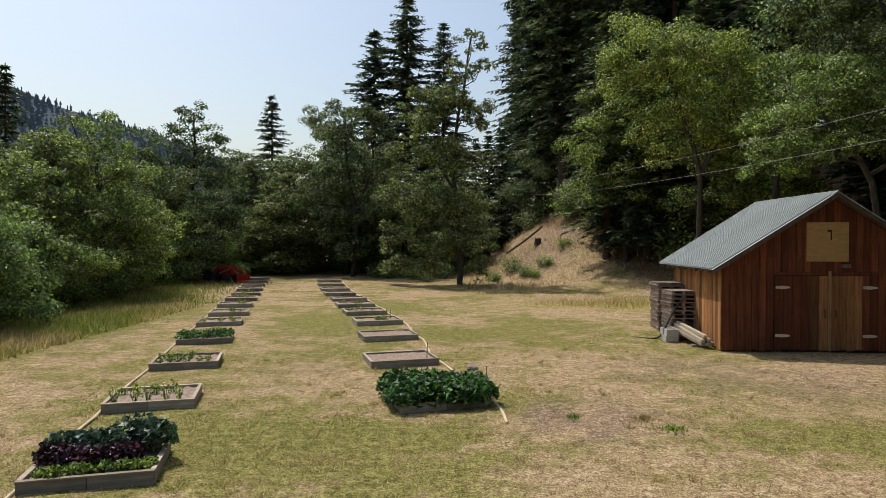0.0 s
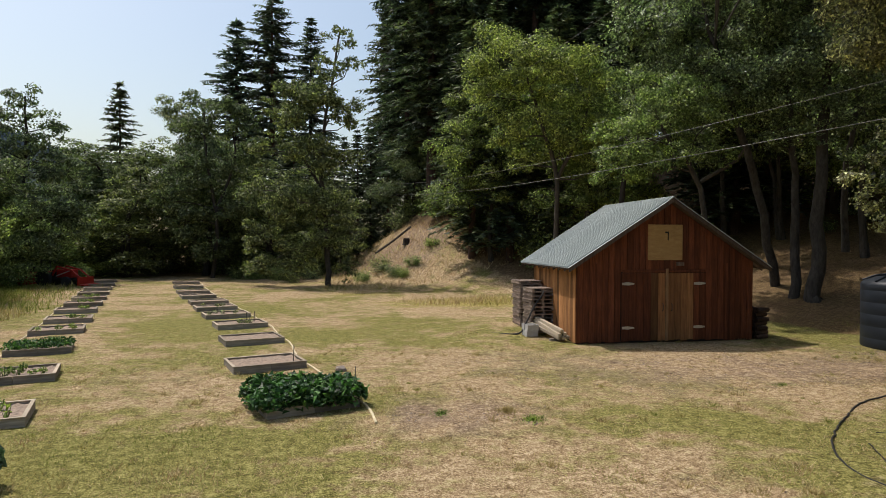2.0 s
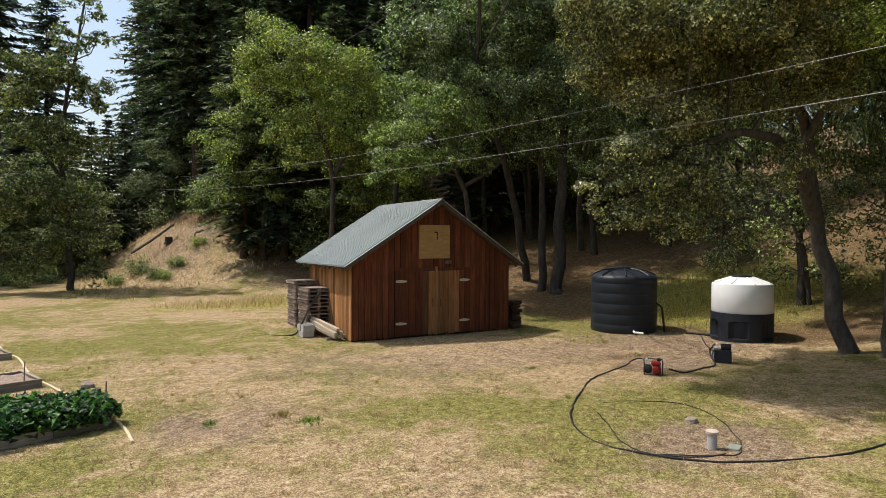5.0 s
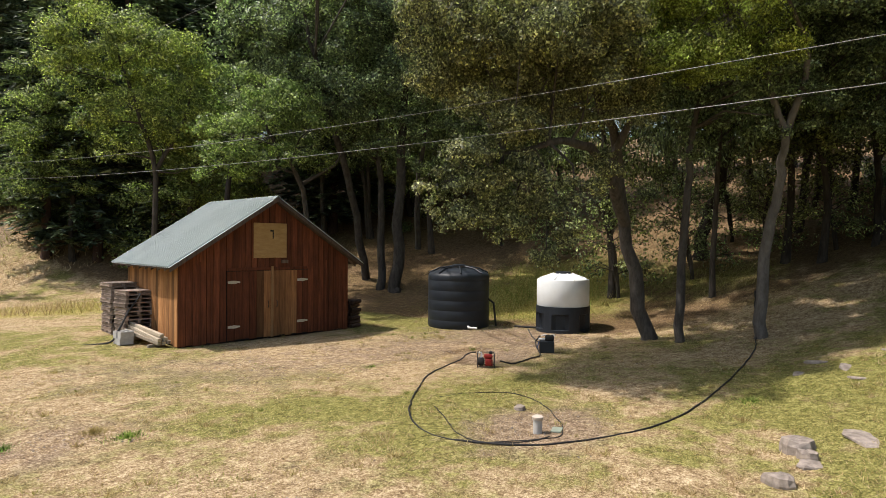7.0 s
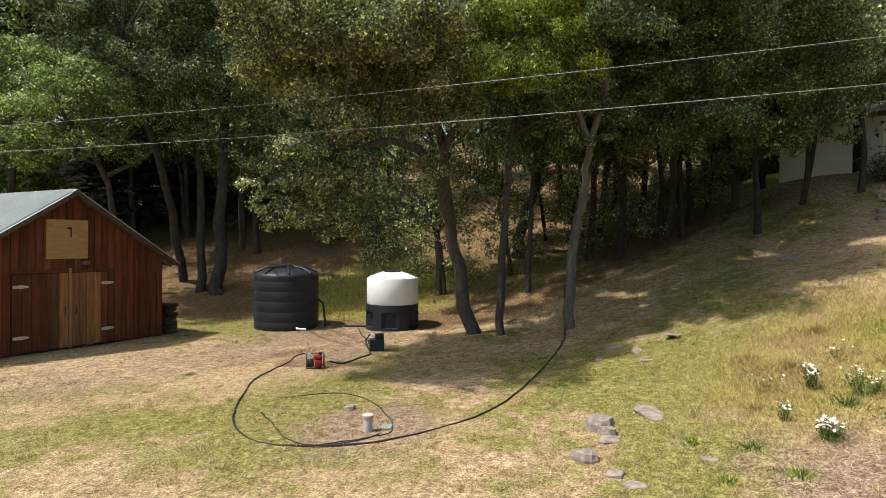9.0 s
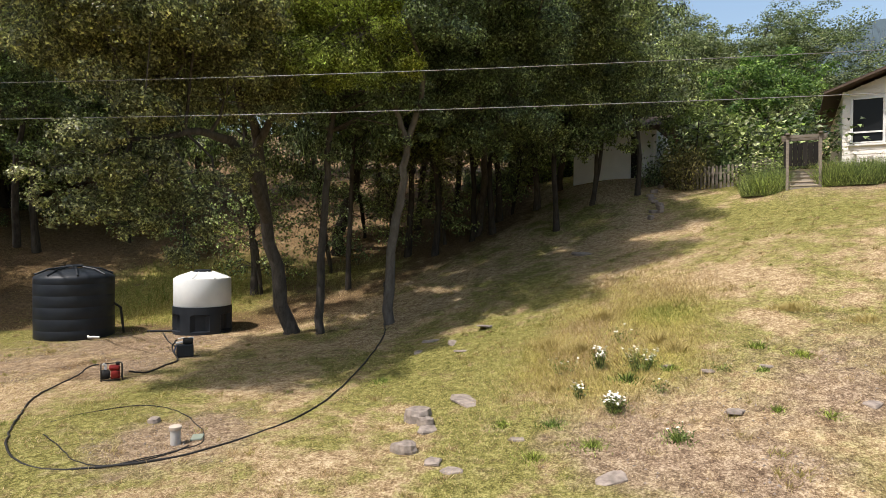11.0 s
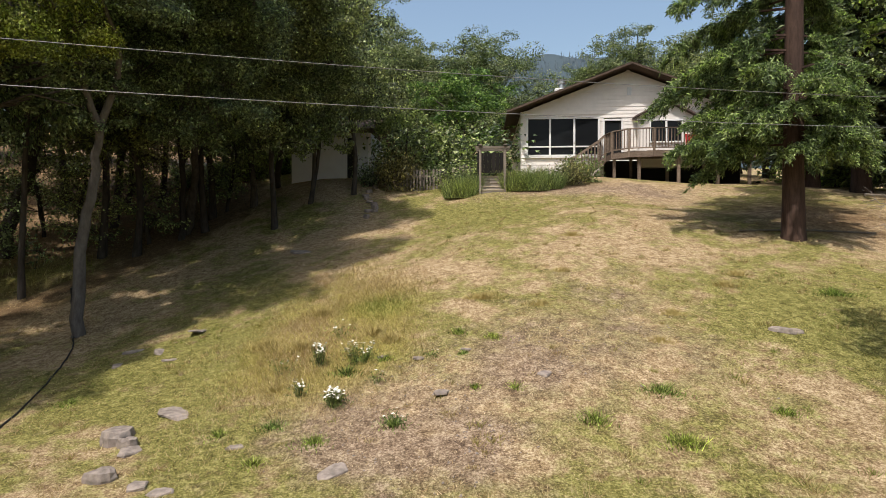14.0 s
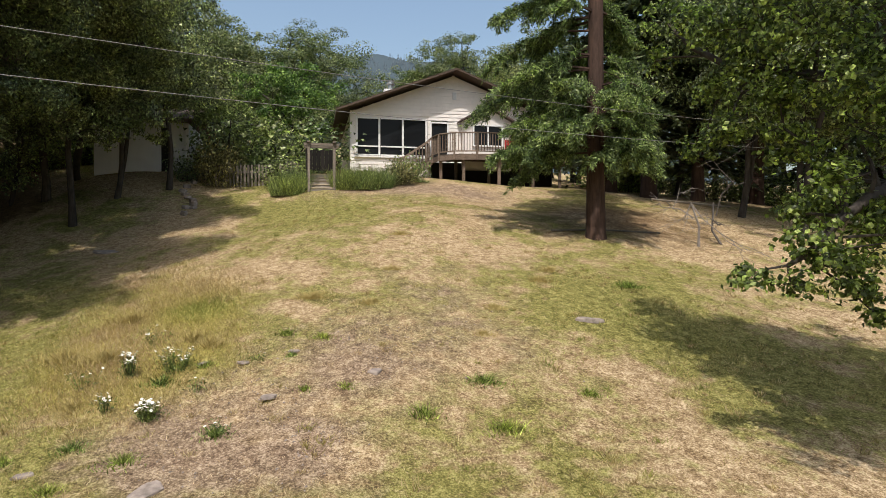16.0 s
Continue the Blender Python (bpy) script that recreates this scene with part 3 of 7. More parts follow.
def shrub(name, seed, height, radius, leaves, leaf, mat, label="", category="shrub"):
    rng = np.random.default_rng(seed)
    ob = thing(name, Matrix.Identity(4), label, category)
    b = Build()
    cs = []
    n = 11
    for k in range(n):
        a, rr = rng.uniform(0, 6.28), radius * math.sqrt(rng.uniform(0, 0.7))
        h = height * rng.uniform(0.5, 0.95) * (1 - 0.35 * rr / radius)
        end = np.array([math.cos(a) * rr, math.sin(a) * rr, h])
        b.tube([(end[0] * 0.2, end[1] * 0.2, -0.1), end * (0.7, 0.7, 0.6), end], [0.03, 0.02, 0.006], 4, False)
        m = leaves // n
        t = rng.uniform(0.25, 1.05, (m, 1))
        cs.append(end * np.concatenate([t ** 0.6, t ** 0.6, t], 1) + rng.normal(size=(m, 3)) * radius * 0.23)
    c = np.concatenate(cs)
    c[:, 2] = np.maximum(c[:, 2], 0.03)
    part("stem", b, M_BARK, ob)
    part("foliage", cards("foliage", leaf_tris(rng, c, leaf), mat, 3), None, ob)
    return ob


def place_copy(ob, m):
    held = ob.matrix_basis.copy()
    ob.matrix_basis = Matrix.Identity(4)
    c = copy_thing(ob, m)
    ob.matrix_basis = held
    return c


def smooth_path(pts, k=6):
    """Passes a smooth line through the points."""
    p = [Vector(q) for q in pts]
    p = [p[0] * 2 - p[1]] + p + [p[-1] * 2 - p[-2]]
    out = []
    for i in range(1, len(p) - 2):
        for s in range(k):
            t = s / k
            out.append(0.5 * (2 * p[i] + (p[i + 1] - p[i - 1]) * t + (2 * p[i - 1] - 5 * p[i] + 4 * p[i + 1] - p[i + 2]) * t * t + (3 * p[i] - p[i - 1] - 3 * p[i + 1] + p[i + 2]) * t ** 3))
    return out + [p[-2]]


def spot(az, d, z):
    return np.array([-math.sin(radians(az)) * d, math.cos(radians(az)) * d, z])


def grown(name, seed, mat, bark, leaf, cover, label, stems, lobes, near=False):
    """A tree of its own shape: stems are (radius, way points), lobes are round leaf masses; both as (angle, distance, height)."""
    rng = np.random.default_rng(seed)
    foot = spot(*stems[0][1][0])
    foot[2] = float(terrain(foot[0], foot[1])) - 0.1
    tree = thing(name, Matrix.Translation(foot), label, "tree")
    b, line = Build(), []
    for k, (r, pts) in enumerate(stems):
        way = [Vector(spot(*p) - foot) for p in pts]
        if k == 0 or pts[0][2] < 2.0:
            g = way[0] + Vector(foot)
            way[0].z = float(terrain(g.x, g.y)) - foot[2] - 0.25
            way.insert(1, way[0] * 0.94 + way[1] * 0.06 + Vector((0, 0, 0.12)))
        way = smooth_path(way, 4)
        n = len(way)
        way = [p + Vector(rng.normal(size=3)) * r * 0.22 * min(1, i / 3) for i, p in enumerate(way)]
        flare = [1.45, 1.2, 1.08] if k == 0 else [1.0, 1.0, 1.0]
        b.tube(way, [r * (flare[i] if i < 3 else 1.0) * (1 - 0.8 * i / (n - 1)) + 0.012 for i in range(n)], 10)
        line += [(np.array(p), r * (1 - 0.8 * i / (n - 1))) for i, p in enumerate(way) if k or i > n * 0.3]
    cs, outs = [], []
    for az, d, z, r in lobes:
        c = spot(az, d, z) - foot
        near_by = min(line, key=lambda q: np.linalg.norm(q[0] - c + (0, 0, 0.35 * r)) + (0.6 if q[0][2] > c[2] else 0))
        base, r0 = near_by[0], max(0.02, min(near_by[1] * 0.6, 0.03 + 0.02 * r))
        mid = (base + c) / 2 + rng.normal(size=3) * 0.1 * np.linalg.norm(c - base) + (0, 0, 0.06 * np.linalg.norm(c - base))
        b.tube([base, mid, c], [r0, r0 * 0.7, r0 * 0.4], 5, False)
        rc = 0.13 + 0.22 * r
        for k in range(int(4 + 5.5 * r * r if r > 0.5 else 7)):
            e = unit(rng.normal(size=3) + (0, 0, 0.12)) * r * rng.uniform(0.25, 1.0) ** 0.6 * (1.05, 1.05, 0.82)
            p, q = c + e, rc * rng.uniform(0.55, 1.25)
            b.tube([c + e * 0.15, c + e * 0.6 + rng.normal(size=3) * 0.08 * r, p], [r0 * 0.35, r0 * 0.22, 0.004], 3, False)
            n = int(cover * 8.8 * q * q / (leaf * leaf))
            m = int(6 + q * 9)
            lump = unit(rng.normal(size=(m, 3)) * (1, 1, 0.7) + (0, 0, 0.2))
            u = unit(lump[rng.integers(0, m, n)] + rng.normal(size=(n, 3)) * 0.34)
            cs.append(p + u * q * rng.uniform(0.45, 1.25, (n, 1)) * (1.2, 1.2, 0.8))
            outs.append(u)
    c, u = np.concatenate(cs), np.concatenate(outs)
    part("trunk", b, bark, tree, smooth=True)
    part("crown", cards("crown", leaf_quads(rng, c, leaf, out=u), mat, 4) if near else cards("crown", leaf_tris(rng, c, leaf, out=u), mat, 3), None, tree)
    return tree


EDGE, SLOPE = "green broadleaved tree at the edge of the meadow", "dark green oak with a bare lower trunk on the shaded slope"
HILL = "tall dark green fir with drooping boughs on the hillside"
# kind: (natural height, maker); a model is made when it is first planted
KINDS = {
    "tall_fir": [(32, lambda: conifer("fir_tree", 3, 32, 4.8, 3, M_FIR, M_FIR_BARK, 0.42, 80, 0.72, HILL, ragged=0.5)), (34, lambda: conifer("fir_tree", 4, 34, 4.8, 6, M_FIR, M_FIR_BARK, 0.45, 72, 0.72, HILL, ragged=0.6))],
    "airy_fir": [(33, lambda: conifer("fir_tree", 6, 33, 6.0, 5, M_FIR_HAZED, M_FIR_BARK, 0.4, 54, 0.6, "tall open-crowned fir beyond the meadow", ragged=0.5, dense=1.3))],
    "fir": [(20, lambda: conifer("fir_tree", 5, 20, 3.4, 1.5, M_FIR, M_FIR_BARK, 0.28, 40, 0.65, "dark green fir with a pointed top at the wood's edge", ragged=0.4))],
    "alder": [(16, lambda: broadleaf("alder_tree", 11, 16, 3.6, 2.6, 13000, 0.165, M_ALDER, M_BARK, 0.2, lobes=54, label=EDGE)), (13, lambda: broadleaf("alder_tree", 12, 13, 3.9, 0.7, 12500, 0.16, M_ALDER, M_BARK, 0.17, stems=2, lobes=54, label=EDGE)), (18, lambda: broadleaf("alder_tree", 13, 18, 3.7, 4.5, 13000, 0.165, M_ALDER, M_BARK, 0.22, lean=(1.0, 0.4), lobes=44, label=EDGE))],
    "oak": [(14, lambda: broadleaf("oak_tree", 21, 14, 4.4, 5.0, 20000, 0.13, M_SHADED_OAK, M_BARK, 0.16, droop=0.05, lobes=52, shape=0.75, label=SLOPE)), (13, lambda: broadleaf("oak_tree", 22, 13, 4.2, 4.8, 19000, 0.13, M_SHADED_OAK, M_BARK, 0.14, droop=0.06, lean=(1.2, 0.5), lobes=46, shape=0.75, label="dark green oak with a bare leaning trunk on the shaded slope")), (12, lambda: broadleaf("oak_tree", 23, 12, 4.0, 4.6, 17000, 0.13, M_SHADED_OAK, M_BARK, 0.12, droop=0.04, lean=(-0.8, 0.7), stems=2, lobes=48, shape=0.8, label=SLOPE))],
    "far_oak": [(14, lambda: broadleaf("oak_tree", 28, 14, 4.8, 2.5, 26000, 0.125, M_FAR_OAK, M_BARK, 0.2, lobes=44, shape=0.8, label="green oak on the far slope")), (13, lambda: broadleaf("oak_tree", 29, 13, 4.6, 2.5, 24000, 0.125, M_FAR_OAK, M_BARK, 0.2, stems=2, lobes=44, shape=0.8, label="green oak on the far slope"))],
    "high_maple": [(15, lambda: broadleaf("maple_tree", 35, 15, 4.4, 5.0, 28000, 0.13, M_MAPLE, M_BARK, 0.18, lobes=46, shape=0.8, label="tall yellow-green maple among the firs"))],
    "maple": [(12.5, lambda: broadleaf("maple_tree", 31, 12.5, 4.6, 1.4, 30000, 0.14, M_MAPLE, M_BARK, 0.2, stems=2, lobes=52, shape=0.7, label="yellow-green sunlit maple behind the barn"))],
    "sapling": [(5, lambda: broadleaf("sapling_tree", 45, 5, 1.7, 1.2, 2600, 0.1, M_OAK, M_BARK, 0.05, stems=2, lobes=26, shape=0.8, label="thin young oak under the taller trees"))],
    "willow": [(7, lambda: broadleaf("willow_tree", 41, 7, 3.0, 0.3, 17000, 0.125, M_WILLOW, M_BARK, 0.09, stems=3, lobes=48, shape=0.9, label="light green bushy willow by the meadow"))],
    "shrub": [(2.2, lambda: shrub("shrub", 51, 2.2, 1.7, 1900, 0.11, M_SHADED_OAK, "dark green leafy undergrowth shrub")), (1.6, lambda: shrub("shrub", 52, 1.6, 1.4, 1900, 0.1, M_WILLOW, "light green leafy shrub by the meadow")), (1.8, lambda: shrub("shrub", 53, 1.8, 1.4, 4200, 0.075, M_BROWN_SHRUB, "brownish twiggy shrub in the garden"))],
}
MADE = {}
rng_trees = random.Random(7)


def put(kind, az, d, height=None, wide=None, which=None, turn=None, dz=-0.05):
    """Plants a tree of a kind; the first of a model is the model itself."""
    i = rng_trees.randrange(len(KINDS[kind])) if which is None else which
    base, make = KINDS[kind][i]
    tall = (height or base) / base
    w = wide or tall
    a = rng_trees.uniform(0, 6.28) if turn is None else radians(turn)
    m = Matrix.Translation(polar(az, d, dz)) @ Euler((0, 0, a)).to_matrix().to_4x4() @ Matrix.Diagonal((w, w, tall, 1))
    if (kind, i) not in MADE:
        MADE[kind, i] = make()
        MADE[kind, i].matrix_basis = m
        return MADE[kind, i]
    return place_copy(MADE[kind, i], m)


TREES = [
    # far end of the field
    ("fir", 15.5, 78, 21), ("airy_fir", 6.4, 82, 31, 1.35), ("airy_fir", 3.4, 80, 35, 1.5), ("airy_fir", 0.0, 84, 33, 1.1), ("fir", 35.3, 72, 20), ("fir", 39, 66, 22),
    ("alder", 10, 70, 20, 1.1, 2), ("alder", 13.2, 62, 13.5, 1.1), ("alder", 16.5, 64, 13.5, 1.15), ("alder", 9, 60, 14, 1.1), ("alder", 19.5, 68, 13, 1.1), ("alder", 7.3, 62, 13, 1.2, 1), ("alder", 11.5, 66, 12, 1.2, 1), ("alder", 15, 60, 10, 1.2, 1),
    ("alder", 25.5, 50, 12.5, 1.1, 1), ("alder", 28.8, 40, 11.0, .9, 1), ("alder", 33, 37, 9.8, .85, 0), ("alder", 37.5, 35, 10, .9, 1), ("alder", 31, 45, 11, .9), ("alder", 41, 34, 11, .9),
    ("willow", 25.4, 50, 8.3, 1.1), ("willow", 35.0, 32.5, 6.6, .9), ("willow", 31, 38, 7, .95), ("willow", 39, 31, 6.8, .9), ("willow", 39.5, 25.5, 5.2, .8), ("willow", 36.6, 28.5, 5.4, .8), ("willow", 33, 33.5, 5.6, .8), ("willow", 28, 43, 7, 1.0), ("willow", 23.2, 60, 7.5, 1), ("willow", 20.5, 58, 6, 1.1), ("willow", 17.5, 62, 5.5, 1.1),
    # conifers on the hill behind the barn
    ("tall_fir", -6.9, 80, 34), ("tall_fir", -8.8, 62, 36, 1), ("tall_fir", -11, 56, 37, 1.1), ("tall_fir", -13.5, 62, 36), ("tall_fir", -16, 55, 36, 1.1), ("tall_fir", -19, 62, 36), ("tall_fir", -22, 56, 36, 1), ("tall_fir", -26, 60, 36), ("tall_fir", -30, 56, 36), ("tall_fir", -34, 62, 36), ("tall_fir", -38.5, 58, 36), ("tall_fir", -43, 60, 34), ("tall_fir", -9.8, 66, 34), ("tall_fir", -12.3, 58, 33), ("tall_fir", -14.8, 52, 30), ("tall_fir", -17.6, 58, 34), ("tall_fir", -20.5, 52, 32), ("tall_fir", -24, 54, 34), ("tall_fir", -28, 60, 34), ("tall_fir", -32, 57, 34),
    ("fir", -11.5, 62, 16), ("fir", -13.6, 51, 16), ("fir", -17, 47, 17, 1.1), ("fir", -20, 46, 14), ("fir", -5.6, 78, 16), ("fir", -4.2, 66, 14), ("fir", -5.4, 70, 15), ("fir", -3.0, 72, 15), ("fir", -7.0, 68, 14), ("far_oak", -9.5, 60, 9, .8),
    ("high_maple", -16.6, 43, 14, .85), ("high_maple", -24.8, 39, 15, 1.0), ("fir", -14.8, 44, 17, 1.0), ("fir", -18.3, 42.5, 16, 1.0), ("fir", -22.6, 42, 17, 1.1), ("fir", -26.6, 42, 17, 1.1), ("maple", -28, 42, 13, .9),
    ("oak", -46.5, 36, 17, 1.1), ("far_oak", -52, 42, 17, 1.1), ("far_oak", -58.5, 43, 15, 1.0), ("maple", -45, 44, 14),
    # shaded slope by the tanks and up to the house
    ("oak", -76.5, 29, 15, 1.0), ("oak", -85, 31, 13),
    ("oak", -90.2, 27, 11.0, .8, 1), ("oak", -93, 29.5, 10.5, .75, 2), ("oak", -81, 36, 15, 1.1), ("oak", -74, 38, 15, 1.1), ("far_oak", -88, 42, 14, 1.1), ("far_oak", -93, 40, 11.5, 1), ("far_oak", -68, 52, 15, 1.1), ("far_oak", -77, 50, 15, 1.1),
    ("oak", -79, 28, 13, .95), ("oak", -84.4, 29, 12.5, .95), ("oak", -88.4, 31, 12, .9), ("oak", -77, 33, 13, 1), ("oak", -36.5, 40, 16, 1.0, 0), ("fir", -35, 46, 20, 1.3), ("fir", -39.5, 44, 20, 1.3), ("fir", -44, 47, 20, 1.3), ("oak", -41, 40, 15, 1.1), ("fir", -48.5, 48, 19, 1.3), ("oak", -54.5, 40, 14, 1.0), ("fir", -37.4, 42, 13, 1.2),
    ("oak", -62.8, 27, 17, .8, 0), ("oak", -71.1, 25.8, 18, .6, 0), ("far_oak", -86, 46, 14, 1), ("far_oak", -90.5, 48, 13, 1), ("far_oak", -94, 46, 12, 1),
    ("fir", 1.5, 66, 14, 1.4), ("fir", -1, 64, 13, 1.4), ("fir", 4.5, 70, 14, 1.4), ("fir", 7.5, 74, 14, 1.4), ("alder", 0.5, 60, 11, 1.2, 1), ("alder", 3, 58, 10, 1.2, 1), ("alder", -1.5, 56, 10, 1.1, 1), ("alder", 18, 66, 12, 1.2, 1),
    # beyond the house
    ("far_oak", -97.5, 48, 14.0, 1.1), ("far_oak", -101, 50, 13.4, 1.1), ("far_oak", -104.5, 52, 12.4, 1.15), ("far_oak", -107.8, 52, 11.8, 1.1), ("far_oak", -110.6, 54, 12.0, 1.1), ("far_oak", -119, 62, 13, 1.1), ("far_oak", -123, 60, 13.5, 1.1), ("far_oak", -127, 56, 13, 1.1), ("far_oak", -120.5, 70, 10.5, 1.0), ("far_oak", -117.5, 66, 10.5, 1.1),
    # dark firs and oaks beyond the big fir
    ("tall_fir", -139.5, 31, 30, .9), ("fir", -136.3, 34, 24, 1.1), ("fir", -143.5, 33, 24, 1.1), ("tall_fir", -148, 40, 30), ("oak", -146.5, 29, 13, .9), ("oak", -151, 26, 13, .9), ("oak", -157, 31, 14, 1.1), ("alder", -150, 62, 13, 1.2), ("alder", -158, 55, 15, 1.2), ("alder", -145, 70, 14, 1.2), ("oak", -141.5, 38, 13, 1), ("far_oak", -147, 45, 14, 1.1), ("fir", -152.5, 44, 22, 1.1), ("fir", -156.5, 48, 22, 1.1), ("oak", -154, 36, 14, 1.1), ("alder", -162, 40, 14, 1.1), ("fir", -138.3, 42, 24, 1.2), ("alder", -131, 62, 12, 1.2), ("alder", -135, 66, 13, 1.2), ("alder", -139.5, 60, 12, 1.2), ("far_oak", -133, 48, 12, 1), ("far_oak", -129.5, 44, 11, .9),
    ("sapling", -63.4, 27, 5.5), ("sapling", -69.6, 28.5, 5.2), ("sapling", -75.3, 29.5, 4.8), ("sapling", -72.6, 33, 5.4), ("sapling", -80.2, 29.4, 5.2), ("sapling", -86, 31.5, 4.6), ("sapling", -57.5, 33, 5), ("sapling", -53, 36, 5), ("oak", -97.2, 30.0, 11, .75, 1),
    # unseen behind the viewpoint: added to close the place and darken window reflections
    ("alder", 50, 38, 14), ("alder", 58, 42, 15), ("alder", 70, 38, 14), ("alder", 90, 45, 14), ("alder", 125, 45, 14), ("alder", 160, 40, 14),
]
for kind, az, d, *more in TREES:
    put(kind, az, d, *more)

# the trees that stand nearest, each of its own shape
grown("oak_tree", 81, M_BROWN_OAK, M_MID_BARK, 0.05, 1.35, "browning oak leaning out over the lawn with drooping boughs",
      [(0.27, [(-65.9, 20.5, 0.1), (-64.7, 20.2, 2.2), (-63.8, 19.8, 4), (-62.9, 19, 6.1), (-60.8, 17.5, 7.8), (-58.7, 16.5, 9.3)]),
       (0.17, [(-63.9, 19.8, 3.8), (-61.6, 17.5, 5.5), (-58.2, 16, 5.7), (-53, 15, 5.3)]),
       (0.12, [(-62.7, 19, 5.6), (-64.7, 18, 7.2), (-63.8, 17.5, 9)])],
      [(-54, 15.5, 7.9, 1.9), (-58.7, 15.5, 8.4, 1.8), (-62.8, 16.5, 7.9, 1.4), (-53, 15, 6.3, 1.3), (-49.1, 14, 4.9, 0.9), (-51.5, 14.5, 4.5, 1), (-48.4, 14.5, 3.8, 0.6), (-54.6, 15, 4.6, 0.9), (-56.2, 15, 3.7, 0.7), (-52, 14.5, 3.4, 0.55), (-60.3, 16, 6.6, 1.2), (-57.1, 15, 7.1, 1.4), (-59.6, 15.5, 4.4, 0.6), (-58.8, 15.5, 3.3, 0.35), (-57, 15, 2.8, 0.3), (-64.2, 17.5, 6.9, 0.9), (-55, 16, 9.4, 1.9), (-60.7, 16.5, 9.9, 1.9), (-50.4, 15, 7.4, 1.1), (-47.3, 14, 4.5, 0.6), (-61.4, 17, 5.2, 0.5), (-54.1, 15.1, 8.6, 1.5), (-51.2, 18, 8.1, 1.5), (-53, 14.1, 8.1, 1.5), (-48.2, 14.8, 8, 1.5), (-45.8, 15.7, 8, 1.3), (-48.8, 13.4, 8.1, 1.3), (-54.8, 13.2, 8.1, 1.3), (-59.4, 14.4, 8.3, 1.3), (-52.4, 16.1, 8.1, 1.3)])
grown("oak_tree", 82, M_YELLOW_OAK, M_PALE_BARK, 0.05, 1.15, "yellow-green oak with a pale trunk leaning over the lawn",
      [(0.19, [(-74.6, 19.7, 0.5), (-75.1, 19.7, 2.9), (-75.9, 19.4, 4.7), (-76.4, 19, 6.1), (-74.4, 18, 8), (-71.3, 16.5, 9.2)]),
       (0.1, [(-76.3, 19, 6), (-77.9, 18.5, 8), (-76, 17, 9.4)])],
      [(-69.4, 16, 8.4, 1.35), (-72.7, 16, 8.6, 1.5), (-71.3, 16.5, 7.7, 0.9), (-67.4, 16, 7.8, 0.7), (-75.1, 17, 8.2, 1), (-67.9, 16, 8.9, 0.9), (-51.6, 16.9, 8.6, 1.5), (-58, 21.3, 9, 1.5), (-56.6, 23.9, 9.2, 1.5), (-58.7, 16.8, 8.8, 1.5), (-71.4, 16, 9.6, 1.5), (-62, 21.1, 10, 1.6), (-65.7, 23.2, 10.7, 1.6), (-69.8, 21.4, 10.8, 1.6), (-61.1, 24.6, 10.3, 1.6)])
grown("oak_tree", 83, M_SHADED_OAK, M_MID_BARK, 0.055, 1.0, "dark green oak with a thin bare trunk beside the hose",
      [(0.15, [(-68.5, 19.9, 0.2), (-68.7, 19.8, 2.5), (-69, 19.6, 4.7), (-69.5, 19.3, 6.6), (-70.6, 19, 8.4), (-70.3, 18.5, 10.2)])],
      [(-69.7, 19, 7.6, 0.8), (-67.5, 19, 6.9, 0.6), (-71.9, 19.3, 7.7, 1.1), (-72.8, 19.6, 6.7, 0.7), (-69.7, 19.6, 5.9, 0.5), (-75.6, 19.5, 7.6, 1.1), (-66.4, 18.5, 7.8, 0.6), (-69.3, 18.5, 10.2, 1.2), (-76.3, 18.4, 7.6, 0.8), (-75.4, 18.7, 6.6, 0.55), (-77.9, 18.6, 7, 0.7), (-74.2, 18, 7.4, 0.6)])
grown("oak_tree", 84, M_SHADED_OAK, M_BARK, 0.066, 1.1, "dark green oak with a thick leaning trunk on the shaded slope",
      [(0.36, [(-70, 30.9, 2.5), (-70.9, 30.5, 4.9), (-72.8, 29, 8.1), (-74.4, 27, 10.2), (-75.5, 25, 12)]),
       (0.16, [(-72.8, 29, 8), (-70.6, 28, 10.3), (-69.4, 27, 12.5)])],
      [(-75.1, 25, 10.1, 1.9), (-78.3, 24, 10.7, 2.1), (-72.3, 26, 11.8, 1.9), (-79.6, 23.5, 8.9, 1.4), (-77, 24, 8.5, 1.1), (-74.6, 25, 12, 2.2), (-80, 24, 11.4, 2.2), (-81.8, 24, 9.3, 1.6)])
